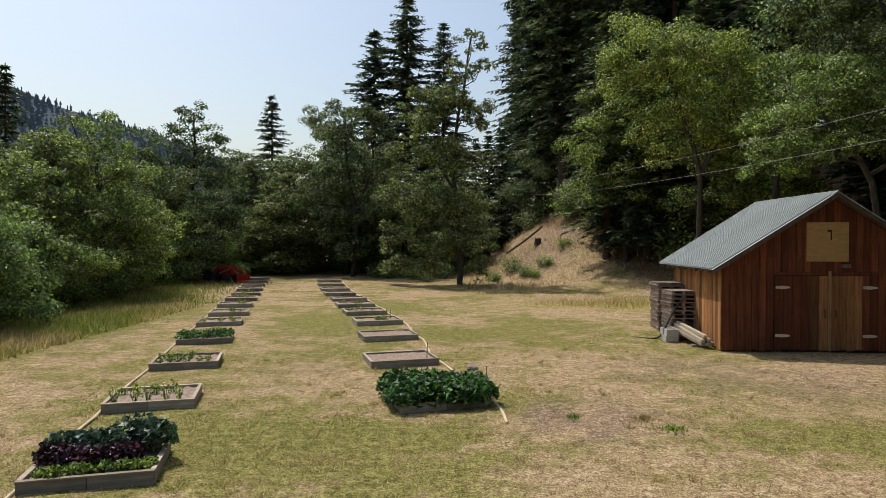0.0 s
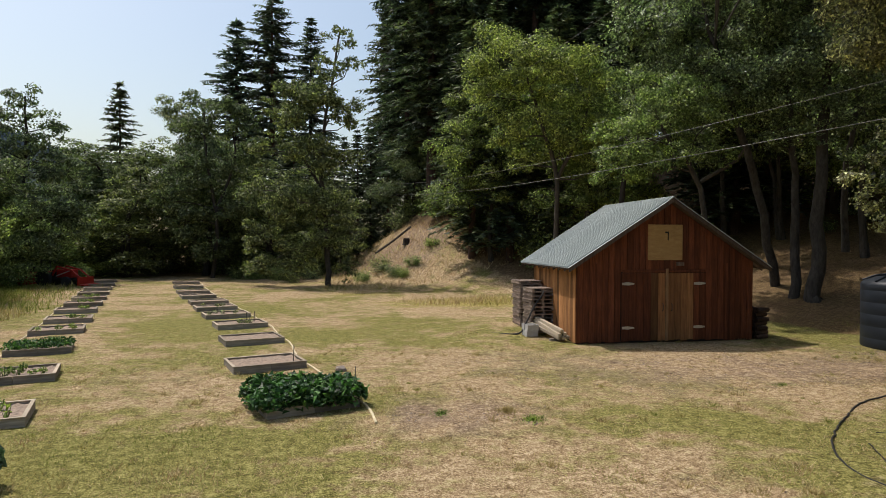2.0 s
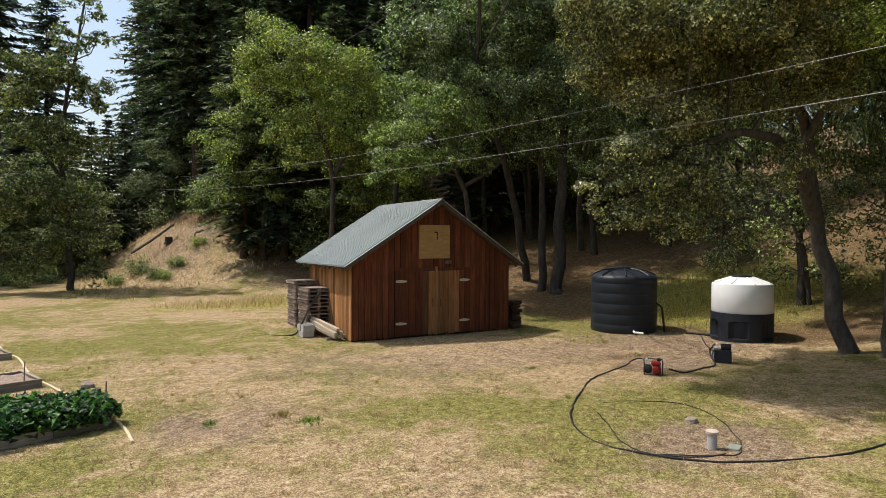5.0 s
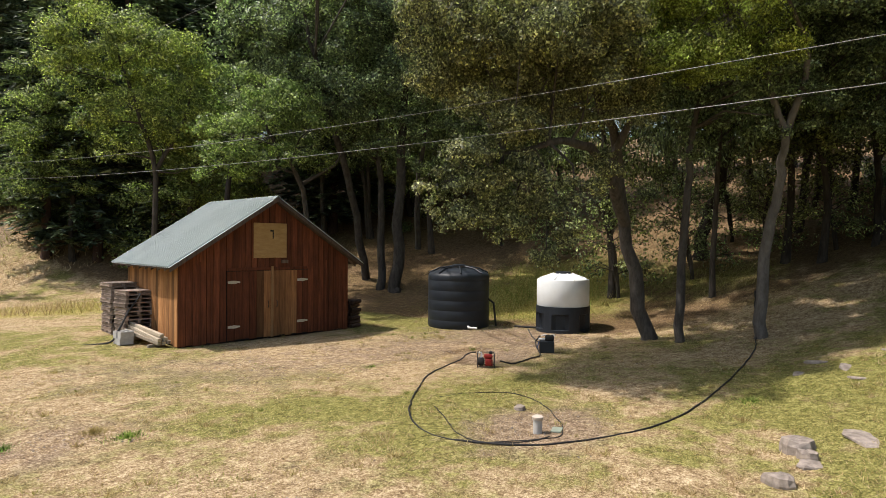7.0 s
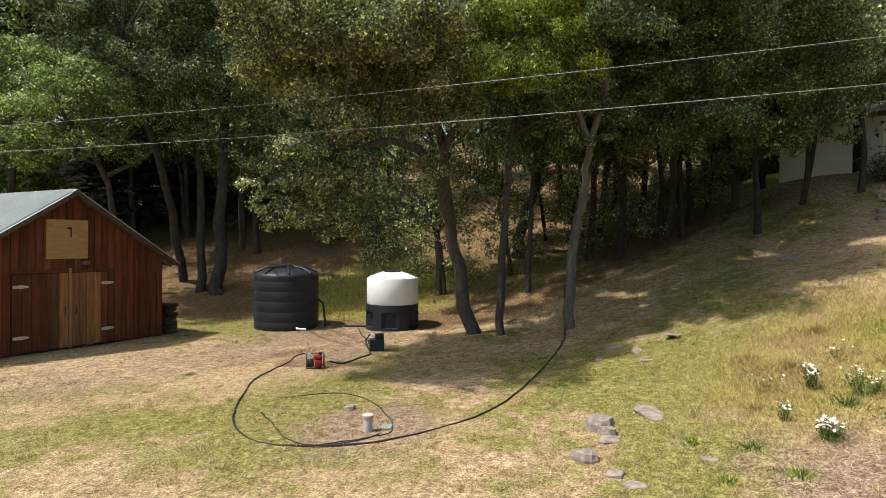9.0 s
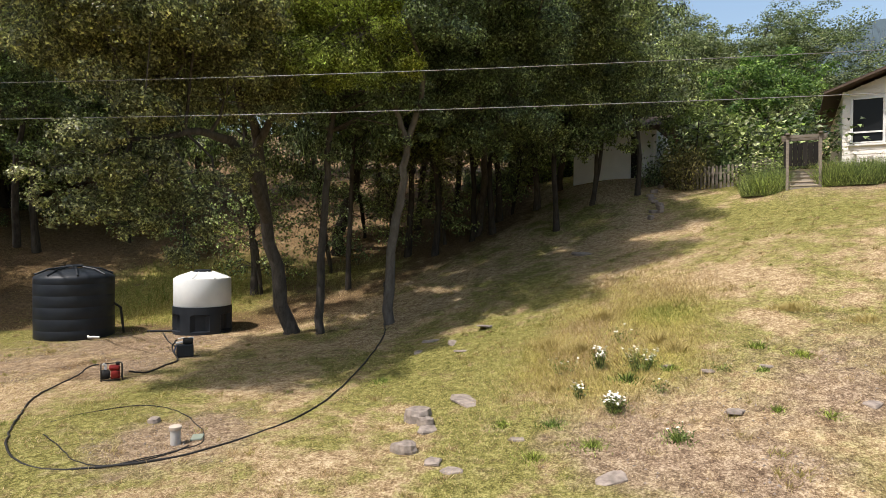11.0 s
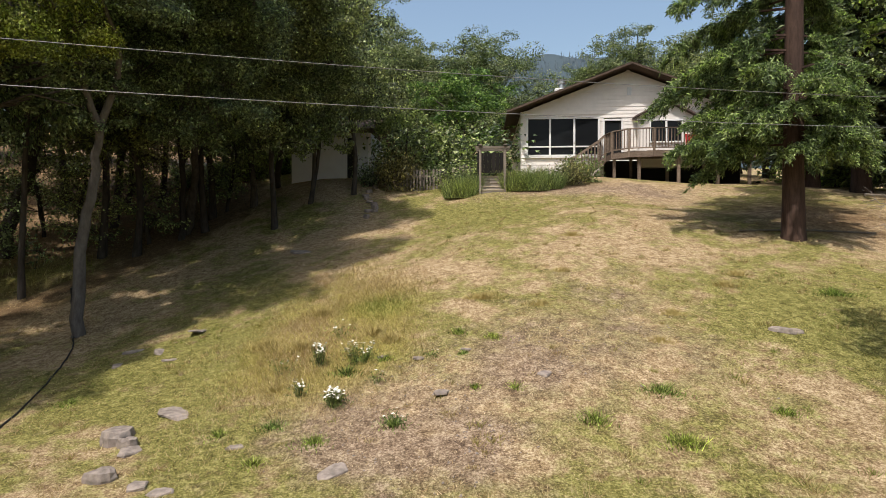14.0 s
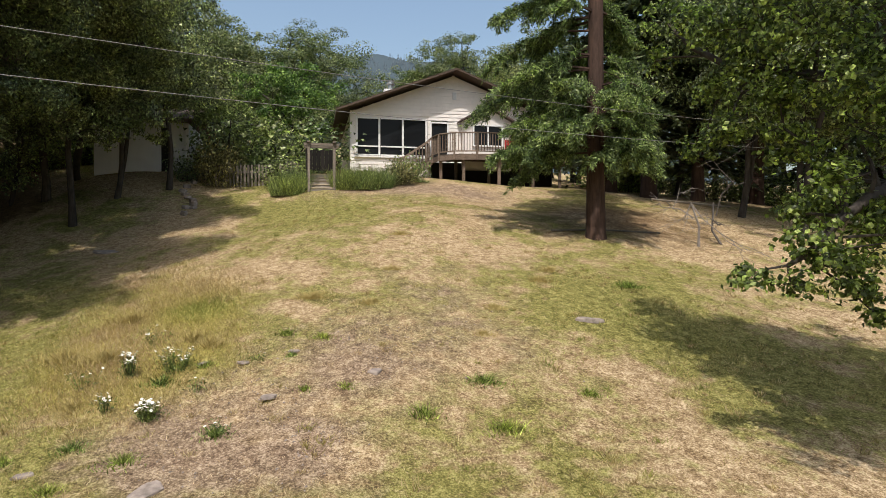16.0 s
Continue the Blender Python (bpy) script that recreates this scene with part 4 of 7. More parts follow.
grown("oak_tree", 85, M_SHADED_OAK, M_BARK, 0.055, 1.15, "dark green oak spreading over the upper lawn from the slope",
      [(0.2, [(-83, 29.5, 3.4), (-83.5, 28, 5.5), (-83.5, 25, 7.3), (-82.9, 22, 9.2), (-83.4, 18, 10.7)]),
       (0.11, [(-83.5, 25, 7.3), (-86.5, 22, 8.8), (-88.6, 18, 10.1)])],
      [(-78.5, 20, 9.6, 1.8), (-81.9, 20, 10, 2), (-85.5, 20, 9.9, 2), (-79.4, 20.5, 8.1, 1.3), (-83, 20.5, 8, 1.4), (-86.5, 20.5, 7.9, 1.4), (-78.5, 21, 7, 0.7), (-81.9, 21, 6.7, 0.9), (-85.5, 21, 6.6, 0.8), (-81.4, 18, 11.1, 2.2), (-86.5, 18, 11.2, 2.2), (-78.1, 17.4, 9.8, 1.6), (-79.2, 15.1, 9.6, 1.6), (-76.8, 20.8, 10.2, 1.6), (-73.6, 20.3, 9.8, 1.6), (-81.1, 19, 10.3, 1.6), (-67.2, 18.9, 9, 1.6), (-62.2, 19.6, 8.7, 1.6), (-66.4, 22.7, 9.5, 1.6), (-73.1, 24.4, 10.5, 1.6), (-75.7, 25.2, 12.3, 1.5), (-79.5, 24.2, 12.5, 1.5), (-69.6, 26.9, 11.8, 1.5), (-54.8, 18.4, 9.2, 1.5), (-66.4, 21, 10.4, 1.5), (-70.4, 21.8, 11, 1.5), (-63.1, 19.7, 9.9, 1.5), (-74.9, 21.1, 11.3, 1.5), (-65.9, 17.6, 9.9, 1.5)])
grown("oak_tree", 86, M_SHADED_OAK, M_BARK, 0.06, 1.1, "dark green oak with low boughs before the garage",
      [(0.2, [(-90.5, 33.8, 5.9), (-90.7, 30, 7.7), (-90.9, 27, 9.9), (-91.7, 24, 12)]),
       (0.12, [(-90.8, 29, 8.3), (-93.8, 27, 9.7), (-95.4, 26, 10.6)])],
      [(-89.6, 23, 10.8, 2), (-93.3, 24, 10.5, 1.7), (-95.9, 25, 9.1, 1.15), (-93.8, 25, 8.2, 1.1), (-90.7, 24, 8.5, 1.5), (-89.4, 25, 7.1, 0.8), (-92.8, 26, 7, 0.7), (-96.2, 26.5, 7.9, 0.7), (-88.6, 22, 11.4, 2.1), (-92.2, 23, 11.9, 1.9), (-94.8, 24.5, 11.5, 1.2), (-88.1, 23, 9.1, 1.4), (-96.5, 27, 7.1, 0.35), (-91.5, 21.9, 11.2, 1.5), (-94.4, 21.5, 11.4, 1.5), (-88.6, 22.2, 11, 1.5), (-84.5, 22.4, 10.7, 1.5), (-87.8, 25.8, 12.1, 1.5), (-90.6, 25.4, 12.2, 1.5), (-84.3, 25.8, 11.8, 1.5), (-87.9, 28.5, 11.9, 1.25), (-91.3, 28, 12.1, 1.25), (-93.3, 26.2, 11.5, 1.25), (-84.7, 29.7, 11.8, 1.25), (-90.5, 30.1, 12.8, 1.25)])
# three lobes at 11.5 m are added above view to shade the lawn
grown("oak_tree", 87, M_OAK, M_MID_BARK, 0.075, 0.8, "tall green oak with pale trunks behind the barn",
      [(0.36, [(-43.2, 30.6, 0.7), (-43.4, 30.5, 3.9), (-43.5, 29.5, 7.8), (-43.7, 29, 11.1), (-43.9, 28, 15.8)]),
       (0.26, [(-41.9, 31.1, 0.8), (-41.8, 31, 4.4), (-41.5, 30, 7.9), (-40.7, 29, 11.5)]),
       (0.24, [(-40.5, 32.9, 1.2), (-39.1, 31, 5.5), (-37.3, 29.5, 8.7), (-36, 28.5, 10.9), (-34.6, 28, 13.3)]),
       (0.16, [(-45.2, 33, 2.8), (-45.1, 32, 6), (-45.8, 31, 8.9), (-46.8, 30, 12)])],
      [(-43.7, 28, 12.3, 2.4), (-39.8, 28, 12.7, 2.4), (-36, 28, 12.2, 2.2), (-45.7, 28.5, 10.5, 1.8), (-41.7, 28.5, 10.1, 2), (-37.9, 28.5, 9.6, 1.6), (-47.2, 29, 12.8, 2.1), (-48.6, 29, 10.5, 1.3), (-33.2, 29, 13.1, 1.8), (-46.3, 29, 8.5, 1.1), (-40, 29, 7.7, 1.1), (-43.5, 30, 6.8, 0.9), (-43.7, 28, 15.3, 2.6), (-38.8, 28, 15.3, 2.6), (-47.7, 29, 15.1, 2.2), (-35.5, 28, 10.3, 1.3), (-42.8, 29, 8.2, 1.1), (-46.8, 30.5, 6.7, 0.8), (-42, 18.3, 11.5, 1.7), (-36.2, 16, 11.5, 1.7), (-34.6, 14.3, 11.5, 1.7), (-32.9, 35.5, 11.8, 1.9), (-36.9, 35.8, 12.3, 1.9), (-31.3, 30.4, 10.4, 1.9), (-40.8, 34.5, 12.3, 1.9), (-44.4, 32.3, 11.9, 1.9), (-34.9, 32.1, 11.1, 1.9), (-48.5, 31.5, 12, 1.9)])
grown("maple_tree", 88, M_MAPLE, M_BARK, 0.08, 0.85, "sunlit yellow-green maple just behind the barn",
      [(0.17, [(-36, 30, 1.8), (-34.6, 29, 5.5), (-32.4, 28, 7.3), (-31, 27.5, 8.5)]),
       (0.08, [(-34.7, 29, 5.8), (-37.4, 28.5, 6.6), (-38.1, 28, 7.1)])],
      [(-31.5, 27, 8.3, 1.8), (-28.5, 27, 7.4, 1.3), (-33.7, 27.5, 8.9, 1.4), (-33.3, 27.5, 6.8, 1.1), (-27.3, 27, 6.3, 0.8), (-30.2, 27.5, 6.4, 1.1), (-35.3, 28, 8.1, 1.1), (-36.5, 28.5, 6.7, 0.7), (-26.5, 27, 5.8, 0.45), (-31, 27.5, 9.7, 1.2)])
grown("maple_tree", 89, M_MAPLE, M_BARK, 0.09, 0.85, "sunlit yellow-green maple among the dark firs",
      [(0.2, [(-22.3, 36, 1.5), (-22.5, 35.5, 6.4), (-21.2, 35, 9.8), (-19.6, 34.5, 12.5)]),
       (0.11, [(-22.5, 35.5, 6.7), (-24.8, 35, 9.5), (-25.3, 35, 11.4)])],
      [(-17.5, 34.5, 13.3, 2.2), (-21.2, 34, 12.4, 2.2), (-16.5, 34.5, 11.2, 1.5), (-20.4, 34.5, 9.9, 1.9), (-24, 35, 11.7, 1.9), (-25.4, 35, 9.2, 1.6), (-17.5, 35, 9.1, 1.1), (-22.8, 35.5, 8, 1.4), (-26.2, 35.5, 7.3, 1.1), (-15.4, 34.5, 12.8, 1), (-19.6, 35.5, 7.6, 0.9), (-24.8, 35, 13.3, 1.1)])
grown("oak_tree", 90, M_OAK, M_BARK, 0.11, 0.8, "green oak with a crooked top behind the barn roof",
      [(0.2, [(-28.1, 33, 1.9), (-28.3, 33, 6.1), (-31, 32, 10.4), (-33, 31, 13.4)])],
      [(-32.2, 30, 13.1, 2.2), (-35, 30, 11.7, 1.6), (-29.7, 31, 12.4, 1.6), (-31, 30, 14.8, 2), (-29, 32, 10.7, 1.2)])
grown("maple_tree", 91, M_NEAR_MAPLE, M_BARK, 0.07, 0.8, "green maple with low leafy boughs hanging over the lawn",
      [(0.24, [(-161.1, 13.5, 1.9), (-159.8, 13, 4.3), (-157.7, 12, 5.5), (-155.3, 11.5, 6.3), (-153.4, 11, 7.2)]),
       (0.1, [(-157.7, 12, 5.5), (-152, 11.2, 5.7), (-145.4, 11.5, 6.1), (-141.4, 12, 6.9)]),
       (0.09, [(-159.4, 12.6, 4.3), (-156.4, 10, 3.8), (-153.6, 9.2, 3.3), (-150.5, 9, 2.8)])],
      [(-147.9, 9, 2.7, 0.24), (-150.5, 9, 2.6, 0.32), (-153.2, 9, 2.8, 0.38), (-155.5, 9, 2.5, 0.28), (-152.1, 9, 3, 0.3), (-156.5, 9, 2.2, 0.14), (-153.9, 9.4, 3.5, 0.6), (-156.1, 9.5, 4, 0.75), (-154.4, 10, 4.7, 0.75), (-156.7, 9, 3.1, 0.6), (-146.3, 11, 5.5, 0.8), (-150.4, 11, 5.7, 0.9), (-144.1, 11.5, 6.5, 0.7), (-148.3, 11, 6.5, 1.1), (-152.3, 11, 6.3, 1.1), (-140.9, 12, 7.1, 0.6), (-140, 12, 6.4, 0.25), (-155.8, 10.5, 5.8, 1), (-145.7, 11, 5, 0.5), (-143.7, 11.5, 4.6, 0.22), (-149.8, 11, 4.9, 0.65), (-152, 10.5, 4.2, 0.55), (-151.5, 10, 3.5, 0.35), (-158.4, 10.5, 4.9, 1.1), (-159.2, 10, 3.3, 1)], near=True)
grown("maple_tree", 92, M_NEAR_MAPLE, M_BARK, 0.085, 1.5, "green maple whose high crown shades the lawn",
      [(0.2, [(-160, 13, 0), (-159, 12.5, 3), (-157, 11.5, 6), (-154, 9.5, 8.5)])],
      [(-150.9, 9.3, 8.6, 1.25), (-156.1, 9.7, 8.5, 1.25), (-160.4, 10.5, 8.5, 1.25), (-164, 10.5, 8.3, 1.25), (-160, 8.4, 8.2, 1.25), (-165.1, 8.3, 8, 1.25), (-169.7, 6.8, 7.8, 1.25), (-146.9, 9.8, 8.8, 1.25)])
grown("oak_tree", 99, M_SHADED_OAK, M_BARK, 0.1, 1.15, "dark green oak whose high crown shades the wooded slope",
      [(0.15, [(-82.5, 28.7, 3.1), (-82.6, 29, 5.6), (-82.2, 28, 8.5), (-81.3, 27.5, 11.1), (-80.4, 27, 13.7)]),
       (0.1, [(-82.5, 29, 6.3), (-84.3, 28, 8.8), (-85.4, 27, 11.1)])],
      [(-67.1, 30.4, 12.4, 1.8), (-70.7, 32.8, 13.4, 1.8), (-72.3, 27.8, 12.4, 1.8), (-73.9, 24.2, 11.8, 1.8), (-69.8, 26.2, 11.6, 1.8), (-66.7, 25.7, 11.1, 1.8), (-76.2, 25.8, 12.5, 1.8), (-74.4, 30.6, 13.3, 1.8), (-77.5, 23.2, 12, 1.8)])
grown("oak_tree", 100, M_SHADED_OAK, M_BARK, 0.11, 1.15, "dark green oak with a slim trunk high on the slope",
      [(0.16, [(-78.5, 37.4, 5.1), (-78.7, 34, 7.5), (-78.3, 33, 10.2), (-77.4, 32, 12.7)])],
      [(-65.1, 36.7, 14.6, 2.1), (-68.3, 37.5, 15.1, 2.1), (-71.2, 40.3, 16.2, 2.1), (-73.6, 37.6, 15.6, 2.1), (-75.7, 33.9, 14.9, 2.1), (-77.5, 30.2, 14.3, 2.1), (-64.7, 30.4, 12.7, 2.1)])
grown("alder_tree", 93, M_ALDER, M_BARK, 0.13, 1.05, "tall green alder with an airy top by the far beds",
      [(0.24, [(-1.6, 43.8, 0), (-1.4, 44.5, 4.3), (-0.8, 45.5, 8.9), (-1.6, 46, 13.5), (-2.6, 46, 18.5)]),
       (0.1, [(-1.1, 45, 6.7), (1.3, 45.5, 10.1), (2.3, 46, 12.7)])],
      [(-2.6, 43.6, 17.1, 1), (-3.4, 43.6, 15.4, 0.9), (-1.6, 43.6, 15, 1.2), (-0.3, 43.6, 13, 1.7), (-2.6, 43.6, 12.2, 1.5), (1.8, 43.6, 11.6, 1.7), (3.4, 43.6, 9.4, 1.5), (-0.3, 43.6, 9, 2), (-3.2, 43.6, 8.8, 1.3), (4.4, 45, 6.7, 1.5), (1.3, 43.6, 5.8, 2), (-2.1, 43.6, 5.4, 1.6), (4.7, 45, 3.4, 1.4), (0.8, 43.6, 2.6, 1.6), (-3.2, 43.6, 2.7, 1.1), (4.4, 45, 1.4, 1.3), (1.3, 43.6, 1.3, 1.2), (-2.9, 43.6, 1.1, 1), (-0.8, 43.6, 3.4, 1.4), (2.9, 43.6, 13, 1), (-3.4, 43.6, 11.4, 0.9), (1.3, 43.6, 13.4, 1.1)])
grown("alder_tree", 94, M_ALDER, M_BARK, 0.14, 1.0, "broad green alder at the end of the field",
      [(0.22, [(8.3, 55.4, -0), (8, 54.5, 4.5), (8.8, 54.5, 9.4), (9.1, 55, 14.4)]),
       (0.12, [(8.1, 54.5, 5.5), (6.5, 54, 9.9), (7, 54, 13.3)])],
      [(9.6, 56, 14.8, 1.2), (7.3, 54, 13.5, 1.9), (10.1, 56, 12.1, 2), (6.8, 54, 9.9, 2.1), (9.8, 55, 8.4, 2.1), (7.3, 54, 5.9, 1.9), (10.6, 55, 4.7, 1.8), (11.6, 56, 9.5, 1.5), (8.3, 54, 2.5, 1.6), (5.5, 54, 12.8, 1.2), (12.1, 56, 6.5, 1.4)])
grown("alder_tree", 95, M_ALDER, M_BARK, 0.14, 0.75, "tall leafy alder on the edge of the meadow",
      [(0.22, [(22.4, 53, 0.7), (22.2, 53, 5.2), (21.9, 53, 9.7), (21.9, 53, 13.3)])],
      [(21.9, 53, 13.1, 1.2), (22.8, 53, 11.2, 1.6), (20.8, 53, 11.1, 1.6), (23.9, 53, 9.2, 1.5), (21.7, 53, 8.6, 2.2), (19.3, 53, 8, 1.7), (22.8, 53, 5.7, 2), (19.8, 53, 4.8, 2), (24.8, 53, 6.9, 1.6), (18.4, 54, 4.4, 1.7), (21.7, 53, 2.5, 2)])
grown("alder_tree", 96, M_WILLOW, M_BARK, 0.11, 0.75, "light green bushy willow beside the track",
      [(0.16, [(29, 37.5, 0.9), (28.9, 37.5, 3.9), (29.3, 37, 6.9), (28.6, 37.5, 9)]),
       (0.1, [(28.9, 37.5, 3.3), (31.7, 36, 5.8), (32.8, 36, 6.9)])],
      [(28.6, 38, 9.3, 1), (30.1, 37, 8.1, 1.3), (27.7, 38, 8.1, 1.2), (31.5, 36, 6.7, 1.4), (28.9, 36.5, 6.1, 1.7), (26.5, 38, 6.9, 1.1), (32.6, 36, 7.6, 0.9), (33.7, 34, 6, 1.3), (31.1, 35, 4.5, 1.7), (27.5, 36.5, 4.2, 1.6), (25.2, 38, 4.9, 1.3), (34.3, 32, 3.8, 1.4), (32.1, 32, 2.3, 1.5), (28.5, 35, 2.2, 1.6), (25.4, 38, 2.7, 1.5), (24.1, 40, 3.7, 1.1)])
grown("garden_tree", 97, M_CHERRY, M_BARK, 0.1, 1.0, "bright green broad-leaved garden tree beside the house",
      [(0.14, [(-108.1, 38, 7.4), (-108.1, 38, 9.5), (-108.4, 38, 11.9)]),
       (0.08, [(-108.1, 38, 9.2), (-106.1, 37.5, 10.8), (-104.5, 38, 11.9)])],
      [(-106.1, 37, 11.7, 1.4), (-108.7, 37, 11, 1.6), (-110.7, 38, 11.9, 1.1), (-108.2, 38, 12.9, 1.3), (-105.6, 37, 10.1, 1), (-109.7, 37, 9.3, 0.9), (-103.8, 39, 12.2, 1.2), (-111, 37.5, 9.9, 0.7), (-107.1, 37, 9.3, 0.8)])
grown("garden_tree", 98, M_WILLOW, M_BARK, 0.08, 0.9, "light green small garden tree before the garage",
      [(0.08, [(-102, 31, 6), (-102, 31, 7.4), (-102.2, 31, 8.7)])],
      [(-101.5, 31, 8.7, 0.85), (-103.8, 31, 8.5, 0.8), (-99.7, 31, 8.8, 0.65), (-105, 31, 8.2, 0.45), (-102.5, 31, 9.2, 0.6)])

# undergrowth along the wood's edge and in the garden
for az0, az1, d0, d1, n, h in ((42, 28, 30, 40, 14, 1.8), (28, 18, 46, 64, 14, 2.0), (18, 6, 66, 62, 14, 2.2), (6, -1, 60, 54, 9, 2.4), (-12, -17, 49, 45, 6, 2.6), (-16, -34, 44, 35, 16, 2.4), (-44, -54, 40, 40, 6, 1.2), (-62, -92, 40, 44, 9, 1.3), (-83, -98, 36, 40, 9, 2.4), (41, 36, 23, 27, 6, 1.2), (6, -1, 50, 47, 6, 1.6), (-136, -160, 38, 44, 14, 2.4), (-5, -12, 44, 43, 6, 1.1), (-8, -12, 58, 58, 5, 2.2)):
    for k in range(n):
        f = (k + rng_trees.uniform(-0.3, 0.3)) / n
        put("shrub", az0 + (az1 - az0) * f, d0 + (d1 - d0) * f + rng_trees.uniform(0, 4), h * rng_trees.uniform(0.6, 1.25), None, rng_trees.choice((0, 0, 1)))


# ---- barn ----
BARN = pose(8.03, 17.77, 0, 0, 0, -2.85)
BW, BD, EAVE, RIDGE, OVER = 5.98, 4.2, 2.6, 4.52, 0.42


def roof_z(x):
    return RIDGE - (RIDGE - EAVE) * abs(x - BW / 2) / (BW / 2)


def barn():
    ob = thing("barn", BARN, "weathered red-brown board barn with a ribbed grey-green metal roof", "barn")
    rng = random.Random(3)

    def board(x0, x1, z0, depth, face, mat=M_BARN, top=None):
        g = 0.006
        j = rng.uniform(-0.008, 0.008)
        za, zb = (top, top) if top else (roof_z(x0) - 0.06, roof_z(x1) - 0.06)
        b = Build()
        poly = [(x0 + g, z0), (x1 - g, z0), (x1 - g, zb), (x0 + g, za)]
        if not top and x0 < BW / 2 < x1:
            poly.insert(3, (BW / 2, roof_z(BW / 2) - 0.06))
        if face == "front":
            b.prism(poly, -depth + j, 0.0)
        else:
            b.prism(poly, BD + j, BD + depth)
        part("board", b, mat, ob)

    w = BW / 29
    for i in range(29):
        x0, x1 = i * w, (i + 1) * w
        c = (x0 + x1) / 2
        jag = rng.uniform(0.0, 0.05)
        board(x0, x1, 2.22 if 1.53 < c < 4.25 else 0.02 + jag, 0.028, "front")
        board(x0, x1, 0.02 + jag, 0.028, "back")
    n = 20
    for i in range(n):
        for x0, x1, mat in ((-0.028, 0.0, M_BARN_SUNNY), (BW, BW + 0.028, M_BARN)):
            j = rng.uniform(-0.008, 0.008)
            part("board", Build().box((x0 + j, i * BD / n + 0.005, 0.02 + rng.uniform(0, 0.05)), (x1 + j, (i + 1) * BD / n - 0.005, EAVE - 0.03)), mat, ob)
    # battens over some of the joints of the front
    for x in (0.02, 0.62, 0.98, 5.05, 5.9):
        part("batten", Build().box((x - 0.035, -0.05, 0.03), (x + 0.035, -0.036, min(2.5, roof_z(x) - 0.1))), M_BARN, ob)
    # inner frame that keeps the walls dark behind their joints
    inner = Build()
    inner.box((0.02, 0.03, 0), (BW - 0.02, 0.07, EAVE - 0.1)).box((0.02, BD - 0.07, 0), (BW - 0.02, BD - 0.03, EAVE - 0.1))
    inner.box((0.02, 0.07, 0), (0.06, BD - 0.07, EAVE - 0.1)).box((BW - 0.06, 0.07, 0), (BW - 0.02, BD - 0.07, EAVE - 0.1))
    inner.prism([(0.1, EAVE - 0.1), (BW - 0.1, EAVE - 0.1), (BW / 2, RIDGE - 0.2)], 0.03, 0.07).prism([(0.1, EAVE - 0.1), (BW - 0.1, EAVE - 0.1), (BW / 2, RIDGE - 0.2)], BD - 0.07, BD - 0.03)
    part("wall_frame", inner, M_DARK, ob)
    # roof: ribbed sheets on both slopes
    slope = math.atan2(RIDGE - EAVE, BW / 2)
    length = (BW / 2 + OVER) / math.cos(slope)
    sheets = 6
    y0, y1 = -OVER + 0.02, BD + 0.36
    for sgn in (-1, 1):
        for k in range(sheets):
            a, b_ = y0 + (y1 - y0) * k / sheets, y0 + (y1 - y0) * (k + 1) / sheets + 0.03
            prof, ribs = [], 6
            for r in range(ribs):
                t0, st = a + (b_ - a) * r / ribs, (b_ - a) / ribs
                prof += [(t0, 0), (t0 + st * 0.5, 0), (t0 + st * 0.62, 0.055), (t0 + st * 0.88, 0.055)]
            prof.append((b_, 0))
            lift = 0.002 * (k % 2)
            vs, fs = [], []
            for dist in (0.0, length / 2, length):
                cx, cz = BW / 2 + sgn * dist * math.cos(slope), RIDGE + 0.035 - dist * math.sin(slope)
                for y, h in prof:
                    vs.append((cx + sgn * math.sin(slope) * (h + lift), y, cz + math.cos(slope) * (h + lift)))
            N = len(prof)
            for q in range(2):
                fs += [(q * N + i, q * N + i + 1, (q + 1) * N + i + 1, (q + 1) * N + i) for i in range(N - 1)]
            part("roof_panel", Build().add(vs, fs), M_METAL_ROOF, ob)
        # rafters' deck under the sheets
        d = Build()
        x_e, z_e = BW / 2 + sgn * (BW / 2 + OVER - 0.03), RIDGE - (RIDGE - EAVE) * (BW / 2 + OVER - 0.03) / (BW / 2)
        d.prism([(BW / 2, RIDGE + 0.02), (x_e, z_e + 0.02), (x_e, z_e - 0.03), (BW / 2, RIDGE - 0.03)], y0 + 0.06, y1 - 0.06)
        part("roof_deck", d, M_TRIM, ob)
        for y in (y0, y1 - 0.04):
            part("barge_board", Build().prism([(BW / 2, RIDGE + 0.025), (x_e, z_e + 0.025), (x_e, z_e - 0.11), (BW / 2, RIDGE - 0.11)], y, y + 0.035), M_TRIM, ob, "dark weathered barge board")
        for k in range(9):
            y = 0.02 + k * (BD - 0.1) / 8
            part("rafter_tail", Build().prism([(BW / 2 + sgn * (BW / 2 + 0.03), EAVE - 0.03), (x_e, z_e - 0.03), (x_e, z_e - 0.1), (BW / 2 + sgn * (BW / 2 + 0.03), EAVE - 0.14)], y, y + 0.04), M_TRIM, ob)
    cap = Build()
    cap.prism([(BW / 2 - 0.16, RIDGE - 0.035), (BW / 2, RIDGE + 0.075), (BW / 2 + 0.16, RIDGE - 0.035), (BW / 2, RIDGE + 0.063)], y0 - 0.01, y1 + 0.01)
    part("ridge_cap", cap, M_METAL_ROOF, ob, "grey metal ridge cap")
    # hatch of plywood
    hatch = part("loft_hatch", Build().box((2.33, -0.06, 2.6), (3.5, -0.035, 3.72), 0.006), M_PLY, ob, "unpainted yellow plywood hatch cover")
